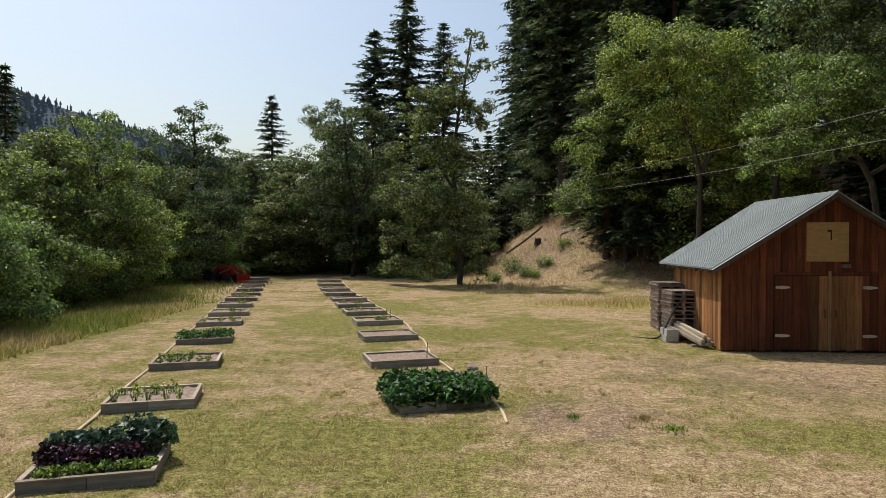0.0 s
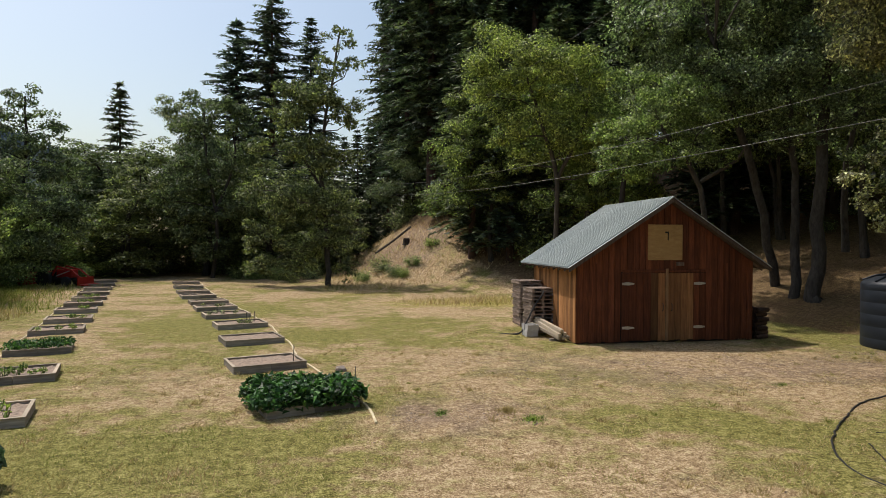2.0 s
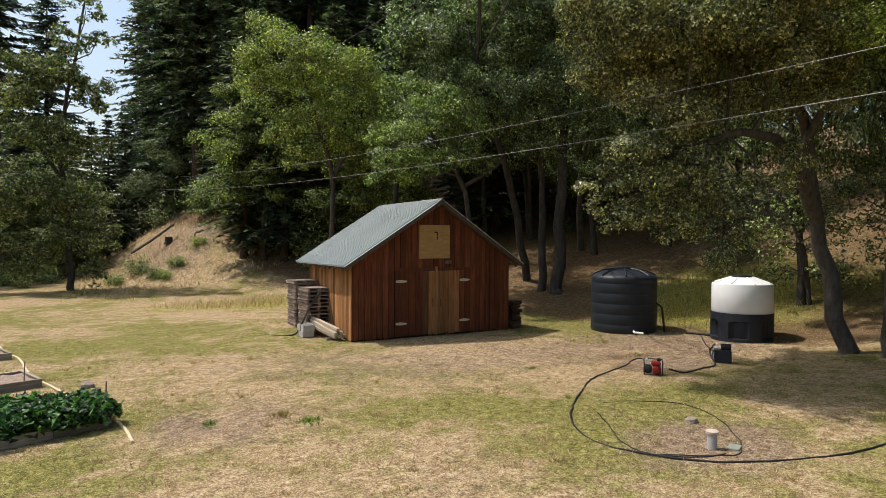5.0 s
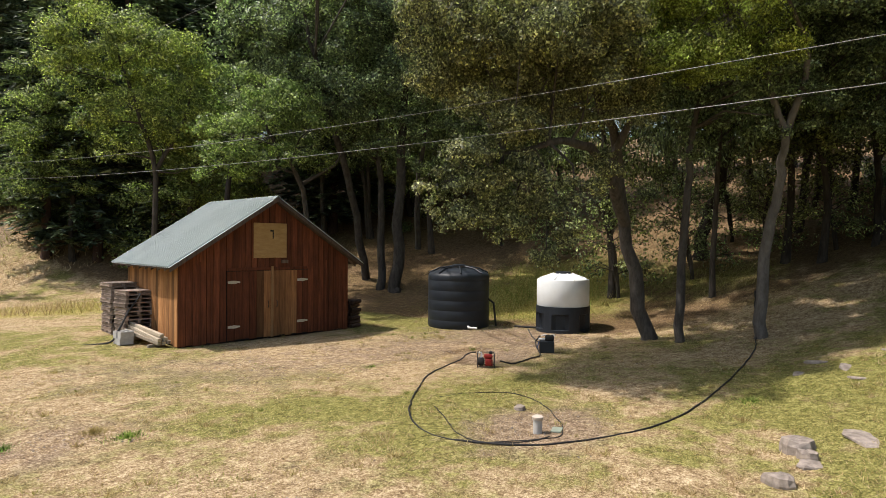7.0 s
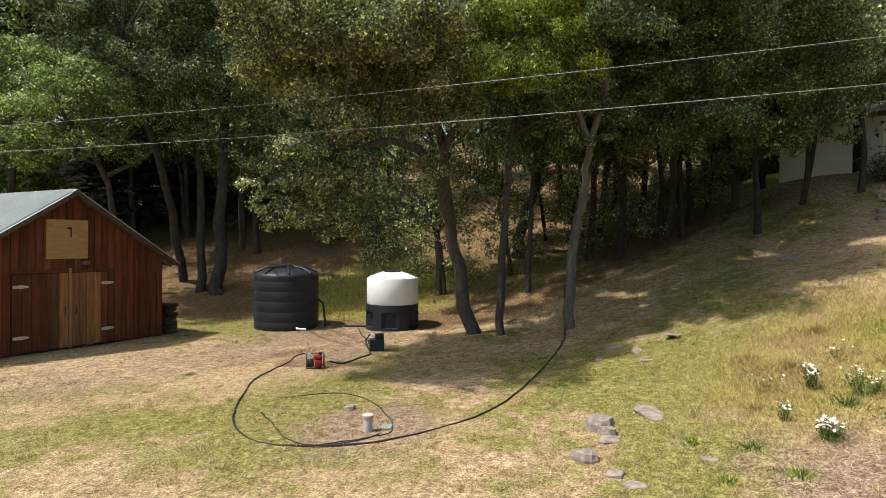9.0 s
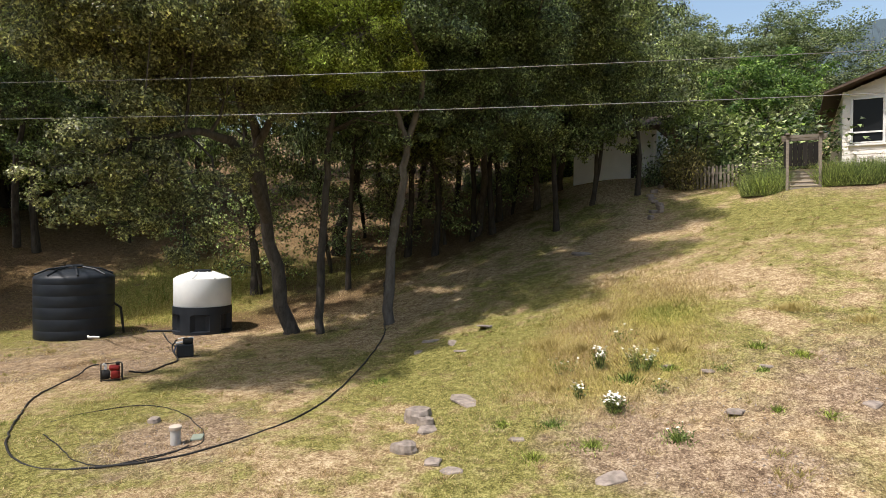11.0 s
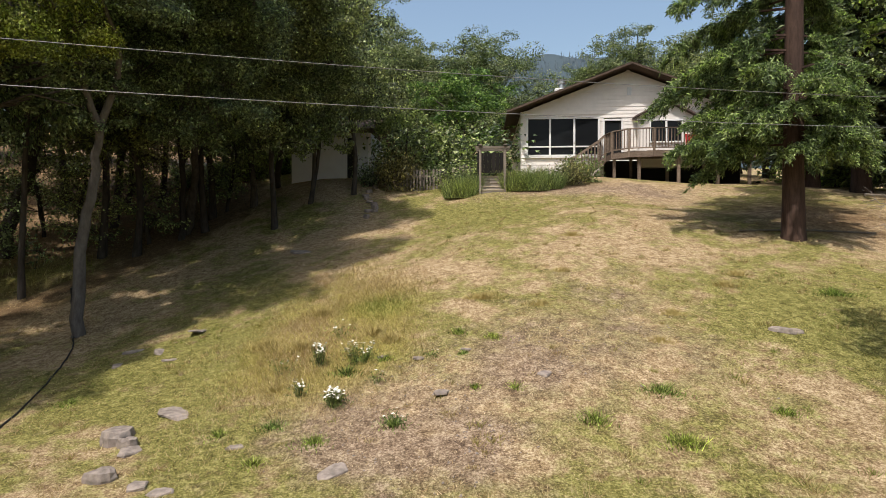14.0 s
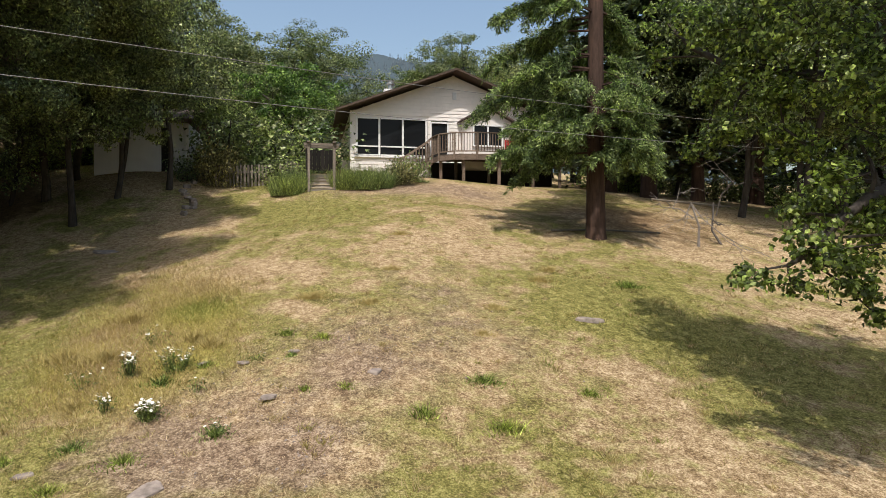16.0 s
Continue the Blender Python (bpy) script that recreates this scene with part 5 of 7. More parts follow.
    part("knot_mark", Build().box((2.985, -0.068, 3.22), (3.02, -0.061, 3.5)).box((2.9, -0.068, 3.45), (2.985, -0.061, 3.5)), M_DARK, hatch, "black painted mark")
    # double door
    for side, (a, b_) in (("l", (1.455, 2.93)), ("r", (3.03, 4.315))):
        door = part("door", Build().box((a, -0.03, 0.05), (b_, -0.006, 2.2)), M_DARK, ob, "double barn door of upright boards")
        n = 6
        for i in range(n):
            part("board", Build().box((a + (b_ - a) * i / n + 0.004, -0.058 + rng.uniform(-0.004, 0.004), 0.05 + rng.uniform(0, 0.04)), (a + (b_ - a) * (i + 1) / n - 0.004, -0.031, 2.19)), M_BARN_DOOR if (side == "r") == (i < 4) else M_BARN, door)
        for z in (0.48, 1.86):
            x = a + 0.02 if side == "l" else b_ - 0.42
            part("hinge", Build().prism([(x, z - 0.035), (x + 0.2, z - 0.05), (x + 0.4, z - 0.02), (x + 0.4, z + 0.02), (x + 0.2, z + 0.05), (x, z + 0.035)], -0.075, -0.063), M_STEEL, door, "pale steel strap hinge")
        x = b_ - 0.1 if side == "l" else a + 0.1
        part("handle", Build().tube([(x, -0.06, 1.0), (x, -0.11, 1.03), (x, -0.11, 1.2), (x, -0.06, 1.23)], 0.012, 6), M_HOSE, door, "black iron handle")
    part("door_post", Build().box((2.94, -0.085, 0.04), (3.02, -0.036, 2.33), 0.008), M_POST, ob, "weathered brown door post")
    part("lintel", Build().box((1.5, -0.06, 2.205), (4.28, -0.034, 2.3), 0.006), M_BARN, ob)
    part("lamp_box", Build().box((3.3, -0.09, 2.42), (3.55, -0.034, 2.53), 0.01), M_TRIM, ob, "small weathered box under the hatch")
    return ob


barn()


# ---- water tanks ----
def black_tank():
    ob = thing("water_tank", Matrix.Translation(on(17.6, 15.3, -0.02)), "large black plastic water tank with a domed top", "water tank")
    prof = [(1.13, 0.0), (1.15, 0.05)]
    for k in range(5):
        z = 0.3 + k * 0.36
        prof += [(1.15, z - 0.016), (1.146, z - 0.006), (1.146, z + 0.006), (1.15, z + 0.016)]
    prof += [(1.15, 1.9), (1.135, 1.95), (1.06, 2.02), (0.75, 2.14), (0.3, 2.2), (0.26, 2.2)]
    part("shell", Build().lathe(prof, 48), M_BLACK_TANK, ob, smooth=True)
    part("lid", Build().lathe([(0.27, 2.235), (0.27, 2.29), (0.22, 2.32), (0.02, 2.33)], 24), M_BLACK_TANK, ob, "black screw lid", True)
    for k in range(8):
        a = k * math.pi / 4
        part("rib", Build().tube([(math.cos(a) * 0.3, math.sin(a) * 0.3, 2.25), (math.cos(a) * 0.75, math.sin(a) * 0.75, 2.18), (math.cos(a) * 1.1, math.sin(a) * 1.1, 2.02)], 0.03, 6), M_BLACK_TANK, ob)
    d = Vector((-17.6, -15.3, 0)).normalized()
    s = Vector((d.y, -d.x, 0))
    q = d * 1.12 - s * 0.35
    part("outlet_pipe", Build().tube([q + Vector((0, 0, 0.12)), q + d * 0.25 + Vector((0, 0, 0.12)), q + d * 0.3 - s * 0.3 + Vector((0, 0, 0.1))], 0.035, 8), M_WHITE, ob, "short white outlet pipe")
    q = -s * 1.16
    part("overflow_pipe", Build().tube([q * 0.9 + d * 0.3 + Vector((0, 0, 1.1)), q * 1.12 + d * 0.3 + Vector((0, 0, 0.9)), q * 1.2 + d * 0.3 + Vector((0, 0, 0.05))], 0.04, 8), M_HOSE, ob, "black overflow pipe")
    return ob


def white_tank():
    ob = thing("water_tank", Matrix.Translation(on(19.12, 11.7, -0.02)), "white plastic tank standing on a black moulded base", "water tank")
    body = Build().lathe([(0.9, 0.9), (0.92, 0.93), (0.92, 1.78), (0.9, 1.83), (0.4, 2.02), (0.28, 2.03)], 48)
    part("shell", body, M_WHITE_TANK, ob, "translucent white tank", True)
    part("lid", Build().lathe([(0.27, 2.03), (0.27, 2.08), (0.24, 2.1), (0.02, 2.1)], 24), M_BLACK_TANK, ob, "black lid", True)
    # moulded base: a drum whose wall is set back in six windows
    vs, n = [], 48
    inset = lambda j: 0.12 if (j % 8) in (2, 3, 4, 5) else 0.0
    rows = ((0.0, 0), (0.1, 0), (0.12, 1), (0.62, 1), (0.66, 0), (0.9, 0))
    for z, cut in rows:
        vs += [(math.cos(2 * math.pi * j / n) * (0.945 - cut * inset(j)), math.sin(2 * math.pi * j / n) * (0.945 - cut * inset(j)), z) for j in range(n)]
    fs = [(i * n + j, i * n + (j + 1) % n, (i + 1) * n + (j + 1) % n, (i + 1) * n + j) for i in range(len(rows) - 1) for j in range(n)]
    part("base", Build().add(vs, fs + [tuple(range(n - 1, -1, -1)), tuple(range((len(rows) - 1) * n, len(rows) * n))]), M_BLACK_TANK, ob, "black moulded base with recesses")
    for k in range(8):
        a = k * math.pi / 4 + 0.2
        part("rib", Build().tube([(math.cos(a) * 0.34, math.sin(a) * 0.34, 2.03), (math.cos(a) * 0.88, math.sin(a) * 0.88, 1.84)], 0.03, 6), M_WHITE_TANK, ob)
    return ob


black_tank()
white_tank()


# ---- raised beds ----
LEFT_BEDS = [(-5.26, 7.55), (-6.20, 11.15), (-7.09, 14.83), (-8.04, 18.53), (-8.97, 22.35), (-9.73, 25.55), (-10.56, 28.78), (-11.29, 31.90), (-12.03, 35.05), (-12.87, 38.40), (-13.79, 42.14), (-14.65, 45.71), (-15.66, 49.84)]
RIGHT_BEDS = [(-0.75, 11.23), (-1.76, 15.16), (-2.45, 19.16), (-3.18, 22.84), (-4.06, 25.94), (-4.93, 29.04), (-5.65, 31.78), (-6.71, 35.21), (-7.55, 38.51), (-8.56, 42.61), (-9.52, 47.09)]


def raised_bed(x, y, w, turn, filled):
    """Timber frame on the grass, its near corner at x, y, with soil inside."""
    d, h, t = 1.3, 0.17, 0.045
    ob = thing("raised_bed", Matrix.Translation(on(x, y, -0.01)) @ Euler((0, 0, radians(turn))).to_matrix().to_4x4(), "grey timber raised garden bed " + filled, "garden bed", "rows of raised beds")
    for q, r in (((0, 0), (w / 2 - 0.003, t)), ((w / 2 + 0.003, 0), (w, t)), ((0, d - t), (w / 2 - 0.003, d)), ((w / 2 + 0.003, d - t), (w, d))):
        part("board", Build().box((q[0], q[1], 0), (r[0], r[1], h), 0.006), M_BED, ob)
    for a in (0, w - t):
        part("board", Build().box((a, t + 0.003, 0), (a + t, d - t - 0.003, h), 0.006), M_BED, ob)
    # capping strip, paler than the sides
    for lo, hi in (((-0.01, -0.01), (w + 0.01, 0.06)), ((-0.01, d - 0.06), (w + 0.01, d + 0.01)), ((-0.01, 0.063), (0.06, d - 0.063)), ((w - 0.06, 0.063), (w + 0.01, d - 0.063))):
        part("cap", Build().box((*lo, h + 0.002), (*hi, h + 0.022), 0.004), M_PALE_WOOD, ob)
    rng = np.random.default_rng(int(abs(x) * 100))
    n, m = 14, 12
    vs = [(t + (w - 2 * t) * i / n, t + (d - 2 * t) * j / m, h - 0.03 + rng.normal() * 0.016) for j in range(m + 1) for i in range(n + 1)]
    fs = [(j * (n + 1) + i, j * (n + 1) + i + 1, (j + 1) * (n + 1) + i + 1, (j + 1) * (n + 1) + i) for j in range(m) for i in range(n)]
    part("soil", Build().add(vs, fs), M_SOIL, ob, "crumbly brown soil", True)
    return ob


for i, (x, y) in enumerate(LEFT_BEDS):
    raised_bed(x, y, 1.58, 15, "planted with kale and purple leaves" if i == 0 else "with young green plants" if i < 4 else "with bare dry soil")
for i, (x, y) in enumerate(RIGHT_BEDS):
    raised_bed(x, y, 1.75, 17, "overgrown by a squash plant" if i == 0 else "with bare dry soil")


# ---- house ----
HOUSE = pose(0, 0, 0, 0, 0, -109.2)


def house():
    """Cream gabled house; local x runs along its front, y into it."""
    L, R, Y0, Y1 = 1.95, 13.3, 33.0, 43.0
    base, eave, apex, mid = 6.1, 10.02, 12.15, 7.55
    ob = thing("house", HOUSE, "cream clapboard house with a brown shingled gable roof", "house")
    slope = (apex - eave) / (mid - L)
    zr = lambda x: apex - abs(x - mid) * slope
    # front wall in level clapboards, cut round the windows and the door
    holes = [(2.25, 6.12, 7.6, 9.62), (6.3, 7.25, 7.38, 9.45)]
    core = Build()
    core.box((L, Y0 + 0.12, base - 0.6), (2.25, Y0 + 0.3, 9.95)).box((6.12, Y0 + 0.12, base - 0.6), (6.3, Y0 + 0.3, 9.95)).box((7.25, Y0 + 0.12, base - 0.6), (R, Y0 + 0.3, 9.95))
    core.box((2.25, Y0 + 0.12, base - 0.6), (6.12, Y0 + 0.3, 7.6)).box((2.25, Y0 + 0.12, 9.62), (6.12, Y0 + 0.3, 9.95)).box((6.3, Y0 + 0.12, base - 0.6), (7.25, Y0 + 0.3, 7.38))
    core.prism([(L + 0.2, 9.95), (R - 0.2, 9.95), (mid, apex - 0.1)], Y0 + 0.12, Y0 + 0.3)
    core.box((L, Y0 + 0.3, base - 0.6), (L + 0.18, Y1, 9.85)).box((R - 0.18, Y0 + 0.3, base - 0.6), (R, Y1, 9.85)).box((L, Y1, base - 0.6), (R, Y1 + 0.18, 9.85))
    part("wall", core, M_SIDING, ob)
    z = base - 0.5
    while z < apex - 0.2:
        top = z + 0.19
        a = L if z < eave - 0.25 else mid - (apex - 0.12 - top) / slope
        b_ = R if z < eave - 0.25 else mid + (apex - 0.12 - top) / slope
        segs = [(max(a, L), min(b_, R))]
        for h0, h1, z0, z1 in holes:
            if top > z0 + 0.02 and z < z1 - 0.02:
                segs = [s for p, q in segs for s in ((p, min(q, h0)), (max(p, h1), q)) if s[1] - s[0] > 0.03]
        for p, q in segs:
            part("clapboard", Build().prism([(Y0 + 0.118, z), (Y0 + 0.082, z), (Y0 + 0.105, top + 0.015), (Y0 + 0.118, top + 0.015)], p, q, "x"), M_SIDING, ob)
        z = top
    # roof slabs with shingle courses
    for sgn in (-1, 1):
        run = (mid - L) + 0.75
        xe, ze = mid + sgn * run, apex - run * slope
        part("roof", Build().prism([(mid, apex + 0.12), (xe, ze + 0.12), (xe, ze + 0.05), (mid, apex + 0.05)], Y0 - 0.75, Y1 + 0.6), M_SHINGLE, ob)
        part("fascia", Build().prism([(mid, apex + 0.1), (xe, ze + 0.1), (xe, ze + 0.01), (mid, apex + 0.01)], Y0 - 0.80, Y0 - 0.755), M_TRIM, ob)
        for k in range(24):
            f0 = k / 24
            x_a, z_a = mid + sgn * run * f0, apex - run * slope * f0
            x_b, z_b = mid + sgn * run * (f0 + 1 / 24), apex - run * slope * (f0 + 1 / 24)
            part("shingle_course", Build().prism([(x_a, z_a + 0.124), (x_b, z_b + 0.14), (x_b, z_b + 0.122)], Y0 - 0.77, Y1 + 0.62), M_SHINGLE, ob)
    # row of three porch windows
    win = part("window", Build().box((2.25, Y0 + 0.2, 7.6), (6.12, Y0 + 0.23, 9.62)), M_DARK, ob, "row of dark porch windows with white frames")
    cols = [2.25, 3.45, 4.72, 6.0]
    for i, x in enumerate(cols):
        part("mullion", Build().box((x, Y0 + 0.05, 7.6), (x + 0.1, Y0 + 0.16, 9.62), 0.01), M_WHITE, win)
    for i in range(3):
        for z0, z1 in ((7.66, 8.05), (8.12, 9.55)):
            part("pane", Build().box((cols[i] + 0.122, Y0 + 0.13, z0), (cols[i + 1] - 0.002, Y0 + 0.14, z1)), M_GLASS, win)
        for z0, z1 in ((7.6, 7.66), (8.05, 8.12), (9.55, 9.62)):
            part("rail", Build().box((cols[i] + 0.122, Y0 + 0.07, z0), (cols[i + 1] - 0.002, Y0 + 0.15, z1)), M_WHITE, win)
    part("sill", Build().box((2.15, Y0 + 0.0, 7.48), (6.2, Y0 + 0.12, 7.56), 0.01), M_WHITE, win)
    door = part("door", Build().box((6.34, Y0 + 0.14, 7.38), (7.21, Y0 + 0.18, 9.42)), M_DARK, ob, "dark front door with a glass pane")
    part("pane", Build().box((6.45, Y0 + 0.125, 8.1), (7.1, Y0 + 0.137, 9.3)), M_GLASS, door)
    for a, b_ in (((6.26, 7.36), (6.34, 9.5)), ((7.21, 7.36), (7.29, 9.5)), ((6.342, 9.42), (7.208, 9.5))):
        part("casing", Build().box((a[0], Y0 + 0.05, a[1]), (b_[0], Y0 + 0.16, b_[1]), 0.008), M_WHITE, door)
    # small projecting bay with its own gable
    bay = part("bay", Build().box((8.0, Y0 - 0.45, 6.9), (10.7, Y0 + 0.08, 9.55)).prism([(8.0, 9.55), (10.7, 9.55), (9.35, 10.25)], Y0 - 0.45, Y0 + 0.08), M_SIDING, ob, "small gabled bay")
    for sgn in (-1, 1):
        part("bay_roof", Build().prism([(9.35, 10.38), (9.35 + sgn * 1.6, 9.52), (9.35 + sgn * 1.6, 9.44), (9.35, 10.28)], Y0 - 0.75, Y0 + 0.07), M_SHINGLE, bay)
    bw = part("bay_window", Build().box((8.5, Y0 - 0.49, 8.15), (10.2, Y0 - 0.46, 9.35)), M_DARK, bay, "sliding window with a white frame")
    for x0, x1, z0, z1 in ((8.5, 8.58, 8.15, 9.35), (9.3, 9.4, 8.231, 9.269), (10.12, 10.2, 8.15, 9.35), (8.582, 10.118, 8.15, 8.23), (8.582, 10.118, 9.27, 9.35)):
        part("frame", Build().box((x0, Y0 - 0.54, z0), (x1, Y0 - 0.492, z1), 0.008), M_WHITE, bw)
    for x0, x1 in ((8.582, 9.298), (9.402, 10.118)):
        part("pane", Build().box((x0, Y0 - 0.51, 8.235), (x1, Y0 - 0.5, 9.265)), M_GLASS, bw)
    # dark sheet before the wall that paints in the shade under the deck
    part("skirting", Build().box((6.3, Y0 + 0.0, base - 0.9), (13.25, Y0 + 0.07, 7.3)), M_DARK, ob, "dark sheet standing in for the shade under the deck")
    # vent and chimney
    part("gable_vent", Build().box((7.5, Y0 + 0.05, 10.75), (7.72, Y0 + 0.08, 11.15), 0.01), M_GARAGE, ob, "small pale gable vent")
    ch = part("chimney", Build().box((4.15, 36.5, 10.0), (4.75, 37.1, 12.0), 0.01), M_WHITE, ob, "white boxed chimney with a metal flue")
    part("flue", Build().lathe([(0.17, 12.0), (0.17, 12.3), (0.26, 12.32), (0.26, 12.38), (0.19, 12.4), (0.19, 12.53), (0.26, 12.55), (0.02, 12.6)], 16, (4.55, 36.8, 0)), M_STEEL, ch, "metal flue", True)
    return ob


house()


def deck():
    """Raised timber deck with a rounded corner, railing and a stair."""
    ob = thing("deck", HOUSE, "raised grey-brown timber deck with a balustrade and stair", "deck")
    F = 7.38
    # outline of the deck's edge, rounded to the front
    edge = [(6.15, 31.6), (6.3, 30.7), (6.9, 30.0), (8.0, 29.75), (11.5, 29.75), (12.8, 30.2), (13.3, 31.2)]
    poly = [(6.15, 32.95)] + edge + [(13.3, 32.95)]
    n = 24
    for i in range(n):
        y0, y1 = 29.75 + i * 3.2 / n, 29.75 + (i + 1) * 3.2 / n - 0.006
        ym = (y0 + y1) / 2
        xs = []
        for (ax, ay), (bx, by) in zip(edge, edge[1:]):
            if (ay - ym) * (by - ym) < 0:
                xs.append(ax + (bx - ax) * (ym - ay) / (by - ay))
        x0, x1 = (min(xs), max(xs)) if len(xs) > 1 else (6.15, 13.3)
        if len(xs) == 1:
            x0, x1 = (xs[0], 13.3) if xs[0] < 9 else (6.15, xs[0])
        part("plank", Build().box((x0, y0, F - 0.04), (x1, y1, F)), M_DECK, ob)
    for a, b_ in zip(poly, poly[1:]):
        d = Vector((b_[0] - a[0], b_[1] - a[1], 0))
        L = d.length
        m = Matrix.Translation((a[0], a[1], 0)) @ Euler((0, 0, math.atan2(d.y, d.x))).to_matrix().to_4x4()
        part("rim_joist", Build().box((0, -0.045, F - 0.3), (L, -0.005, F - 0.045), 0.0, m), M_DECK, ob)
        part("hand_rail", Build().box((0, -0.09, F + 1.03), (L, 0.05, F + 1.07), 0.0, m), M_DECK, ob)
        part("lower_rail", Build().box((0, -0.06, F + 0.1), (L, -0.02, F + 0.16), 0.0, m), M_DECK, ob)
        k = max(1, int(L / 0.14))
        if a != poly[0]:
            for i in range(k):
                x = (i + 0.5) * L / k
                part("baluster", Build().box((x - 0.018, -0.055, F + 0.162), (x + 0.018, -0.02, F + 1.028), 0.0, m), M_DECK, ob)
        part("rail_post", Build().box((-0.045, -0.1, F - 0.3), (0.045, -0.01, F + 1.028), 0.0, m), M_DECK, ob)
    for x, y in ((6.4, 30.9), (7.4, 30.1), (9.2, 29.95), (11.0, 29.95), (12.6, 30.3), (7.4, 31.8), (9.2, 31.8), (11.0, 31.8)):
        w = HOUSE @ Vector((x, y, 0))
        g = float(terrain(w.x, w.y))
        part("post", Build().box((x - 0.07, y - 0.07, g - 0.2), (x + 0.07, y + 0.07, F - 0.04), 0.01), M_DECK, ob)
    # stair down to the side
    for i in range(6):
        x = 6.0 - i * 0.27
        z = F - 0.18 * (i + 1)
        part("tread", Build().box((x - 0.3, 31.7, z - 0.04), (x + 0.0, 32.8, z), 0.005), M_DECK, ob)
    for y in (31.66, 32.82):
        part("stringer", Build().prism([(6.15, F - 0.05), (6.15, F - 0.35), (4.45, F - 1.5), (4.45, F - 1.15)], y, y + 0.04), M_DECK, ob)
        part("stair_rail", Build().prism([(6.12, F + 1.05), (6.12, F + 0.95), (4.5, F - 0.15), (4.5, F - 0.05)], y, y + 0.07), M_DECK, ob)
        for k in range(9):
            x = 5.95 - k * 0.17
            z = F - (6.12 - x) * 0.68
            part("baluster", Build().box((x - 0.018, y + 0.01, z - 0.1), (x + 0.018, y + 0.045, z + 0.96)), M_DECK, ob)
        part("newel", Build().box((4.4, y - 0.01, F - 1.7), (4.5, y + 0.08, F - 0.02), 0.008), M_DECK, ob)
    return ob


deck()


def garden_gate():
    """Weathered arbour with a crosspiece, and steps climbing behind it."""
    w = HOUSE @ Vector((0.36, 26.0, 0))
    g = float(terrain(w.x, w.y))
    ob = thing("garden_arbour", HOUSE @ Matrix.Translation((0.36, 26.0, g)), "weathered grey timber arbour with a crossbeam", "arbour")
    for x in (-0.56, 0.48):
        part("post", Build().box((x, 0, -0.2), (x + 0.1, 0.1, 1.85), 0.01), M_GREY_WOOD, ob)
        part("post", Build().box((x, 0.7, -0.2), (x + 0.1, 0.8, 1.85), 0.01), M_GREY_WOOD, ob)
        part("side_rail", Build().box((x + 0.02, 0.103, 0.9), (x + 0.07, 0.697, 0.98)), M_GREY_WOOD, ob)
        part("side_beam", Build().box((x - 0.02, -0.1, 1.97), (x + 0.12, 0.9, 2.03), 0.01), M_GREY_WOOD, ob)
    for y in (0.0, 0.7):
        part("crossbeam", Build().prism([(-0.74, 1.96), (-0.68, 1.852), (0.7, 1.852), (0.76, 1.96)], y, y + 0.1), M_GREY_WOOD, ob)
    st = thing("garden_steps", HOUSE @ Matrix.Translation((0.36, 26.1, g)), "weathered timber garden steps climbing the bank", "steps")
    for i in range(5):
        part("tread", Build().box((-0.5, 0.0 + i * 0.3, i * 0.17 + 0.1), (0.5, 0.32 + i * 0.3, i * 0.17 + 0.15), 0.006), M_PALE_WOOD, st)
        part("riser", Build().box((-0.48, 0.02 + i * 0.3, i * 0.17 - 0.2), (0.48, 0.05 + i * 0.3, i * 0.17 + 0.098)), M_BED, st)

    # dark board panel, added to stand for the shade behind the arbour
    gate = thing("garden_gate", HOUSE @ Matrix.Translation((0.36, 28.1, g + 1.0)), "dark board panel standing for the shade behind the arbour", "gate")
    for k in range(6):
        part("board", Build().box((-0.52 + k * 0.175, 0, 0.05), (-0.52 + k * 0.175 + 0.165, 0.025, 0.95 + 0.03 * (k % 2)), 0.004), M_SHADE_BOARD, gate)
    for z in (0.2, 0.7):
        part("ledge", Build().box((-0.52, 0.028, z), (0.52, 0.06, z + 0.09), 0.004), M_SHADE_BOARD, gate)
    for x in (-0.66, 0.54):
        part("post", Build().box((x, -0.03, -0.9), (x + 0.11, 0.08, 1.35), 0.008), M_SHADE_BOARD, gate)


garden_gate()


def garage():
    w = HOUSE @ Vector((-8.0, 32.0, 0))
    g = 6.2
    ob = thing("garage", HOUSE, "pale grey garage under dark trees with a low roof", "garage")
    for lo, hi in (((-10.1, 32, g - 1), (-7.15, 32.2, 8.75)), ((-6.8, 32, g - 1), (-5.9, 32.2, 8.75)), ((-7.148, 32, 8.5), (-6.802, 32.2, 8.75)), ((-10.1, 32.202, g - 1), (-9.9, 37, 8.75)), ((-6.1, 32.202, g - 1), (-5.9, 37, 8.75))):
        part("wall", Build().box(lo, hi), M_GARAGE, ob)
    part("door", Build().box((-7.15, 32.1, g - 0.2), (-6.8, 32.14, 8.5)), M_DARK, ob, "dark half-open doorway")
    part("roof", Build().prism([(31.4, 8.75), (31.4, 8.87), (34.5, 9.9), (37.6, 8.87), (37.6, 8.75), (34.5, 9.78)], -10.6, -5.5, "x"), M_SHINGLE, ob)
    part("fascia", Build().box((-10.6, 31.36, 8.7), (-5.5, 31.4, 8.87)), M_TRIM, ob)
    part("corner_trim", Build().box((-6.02, 31.97, g - 0.8), (-5.88, 31.997, 8.7)), M_WHITE, ob)


garage()


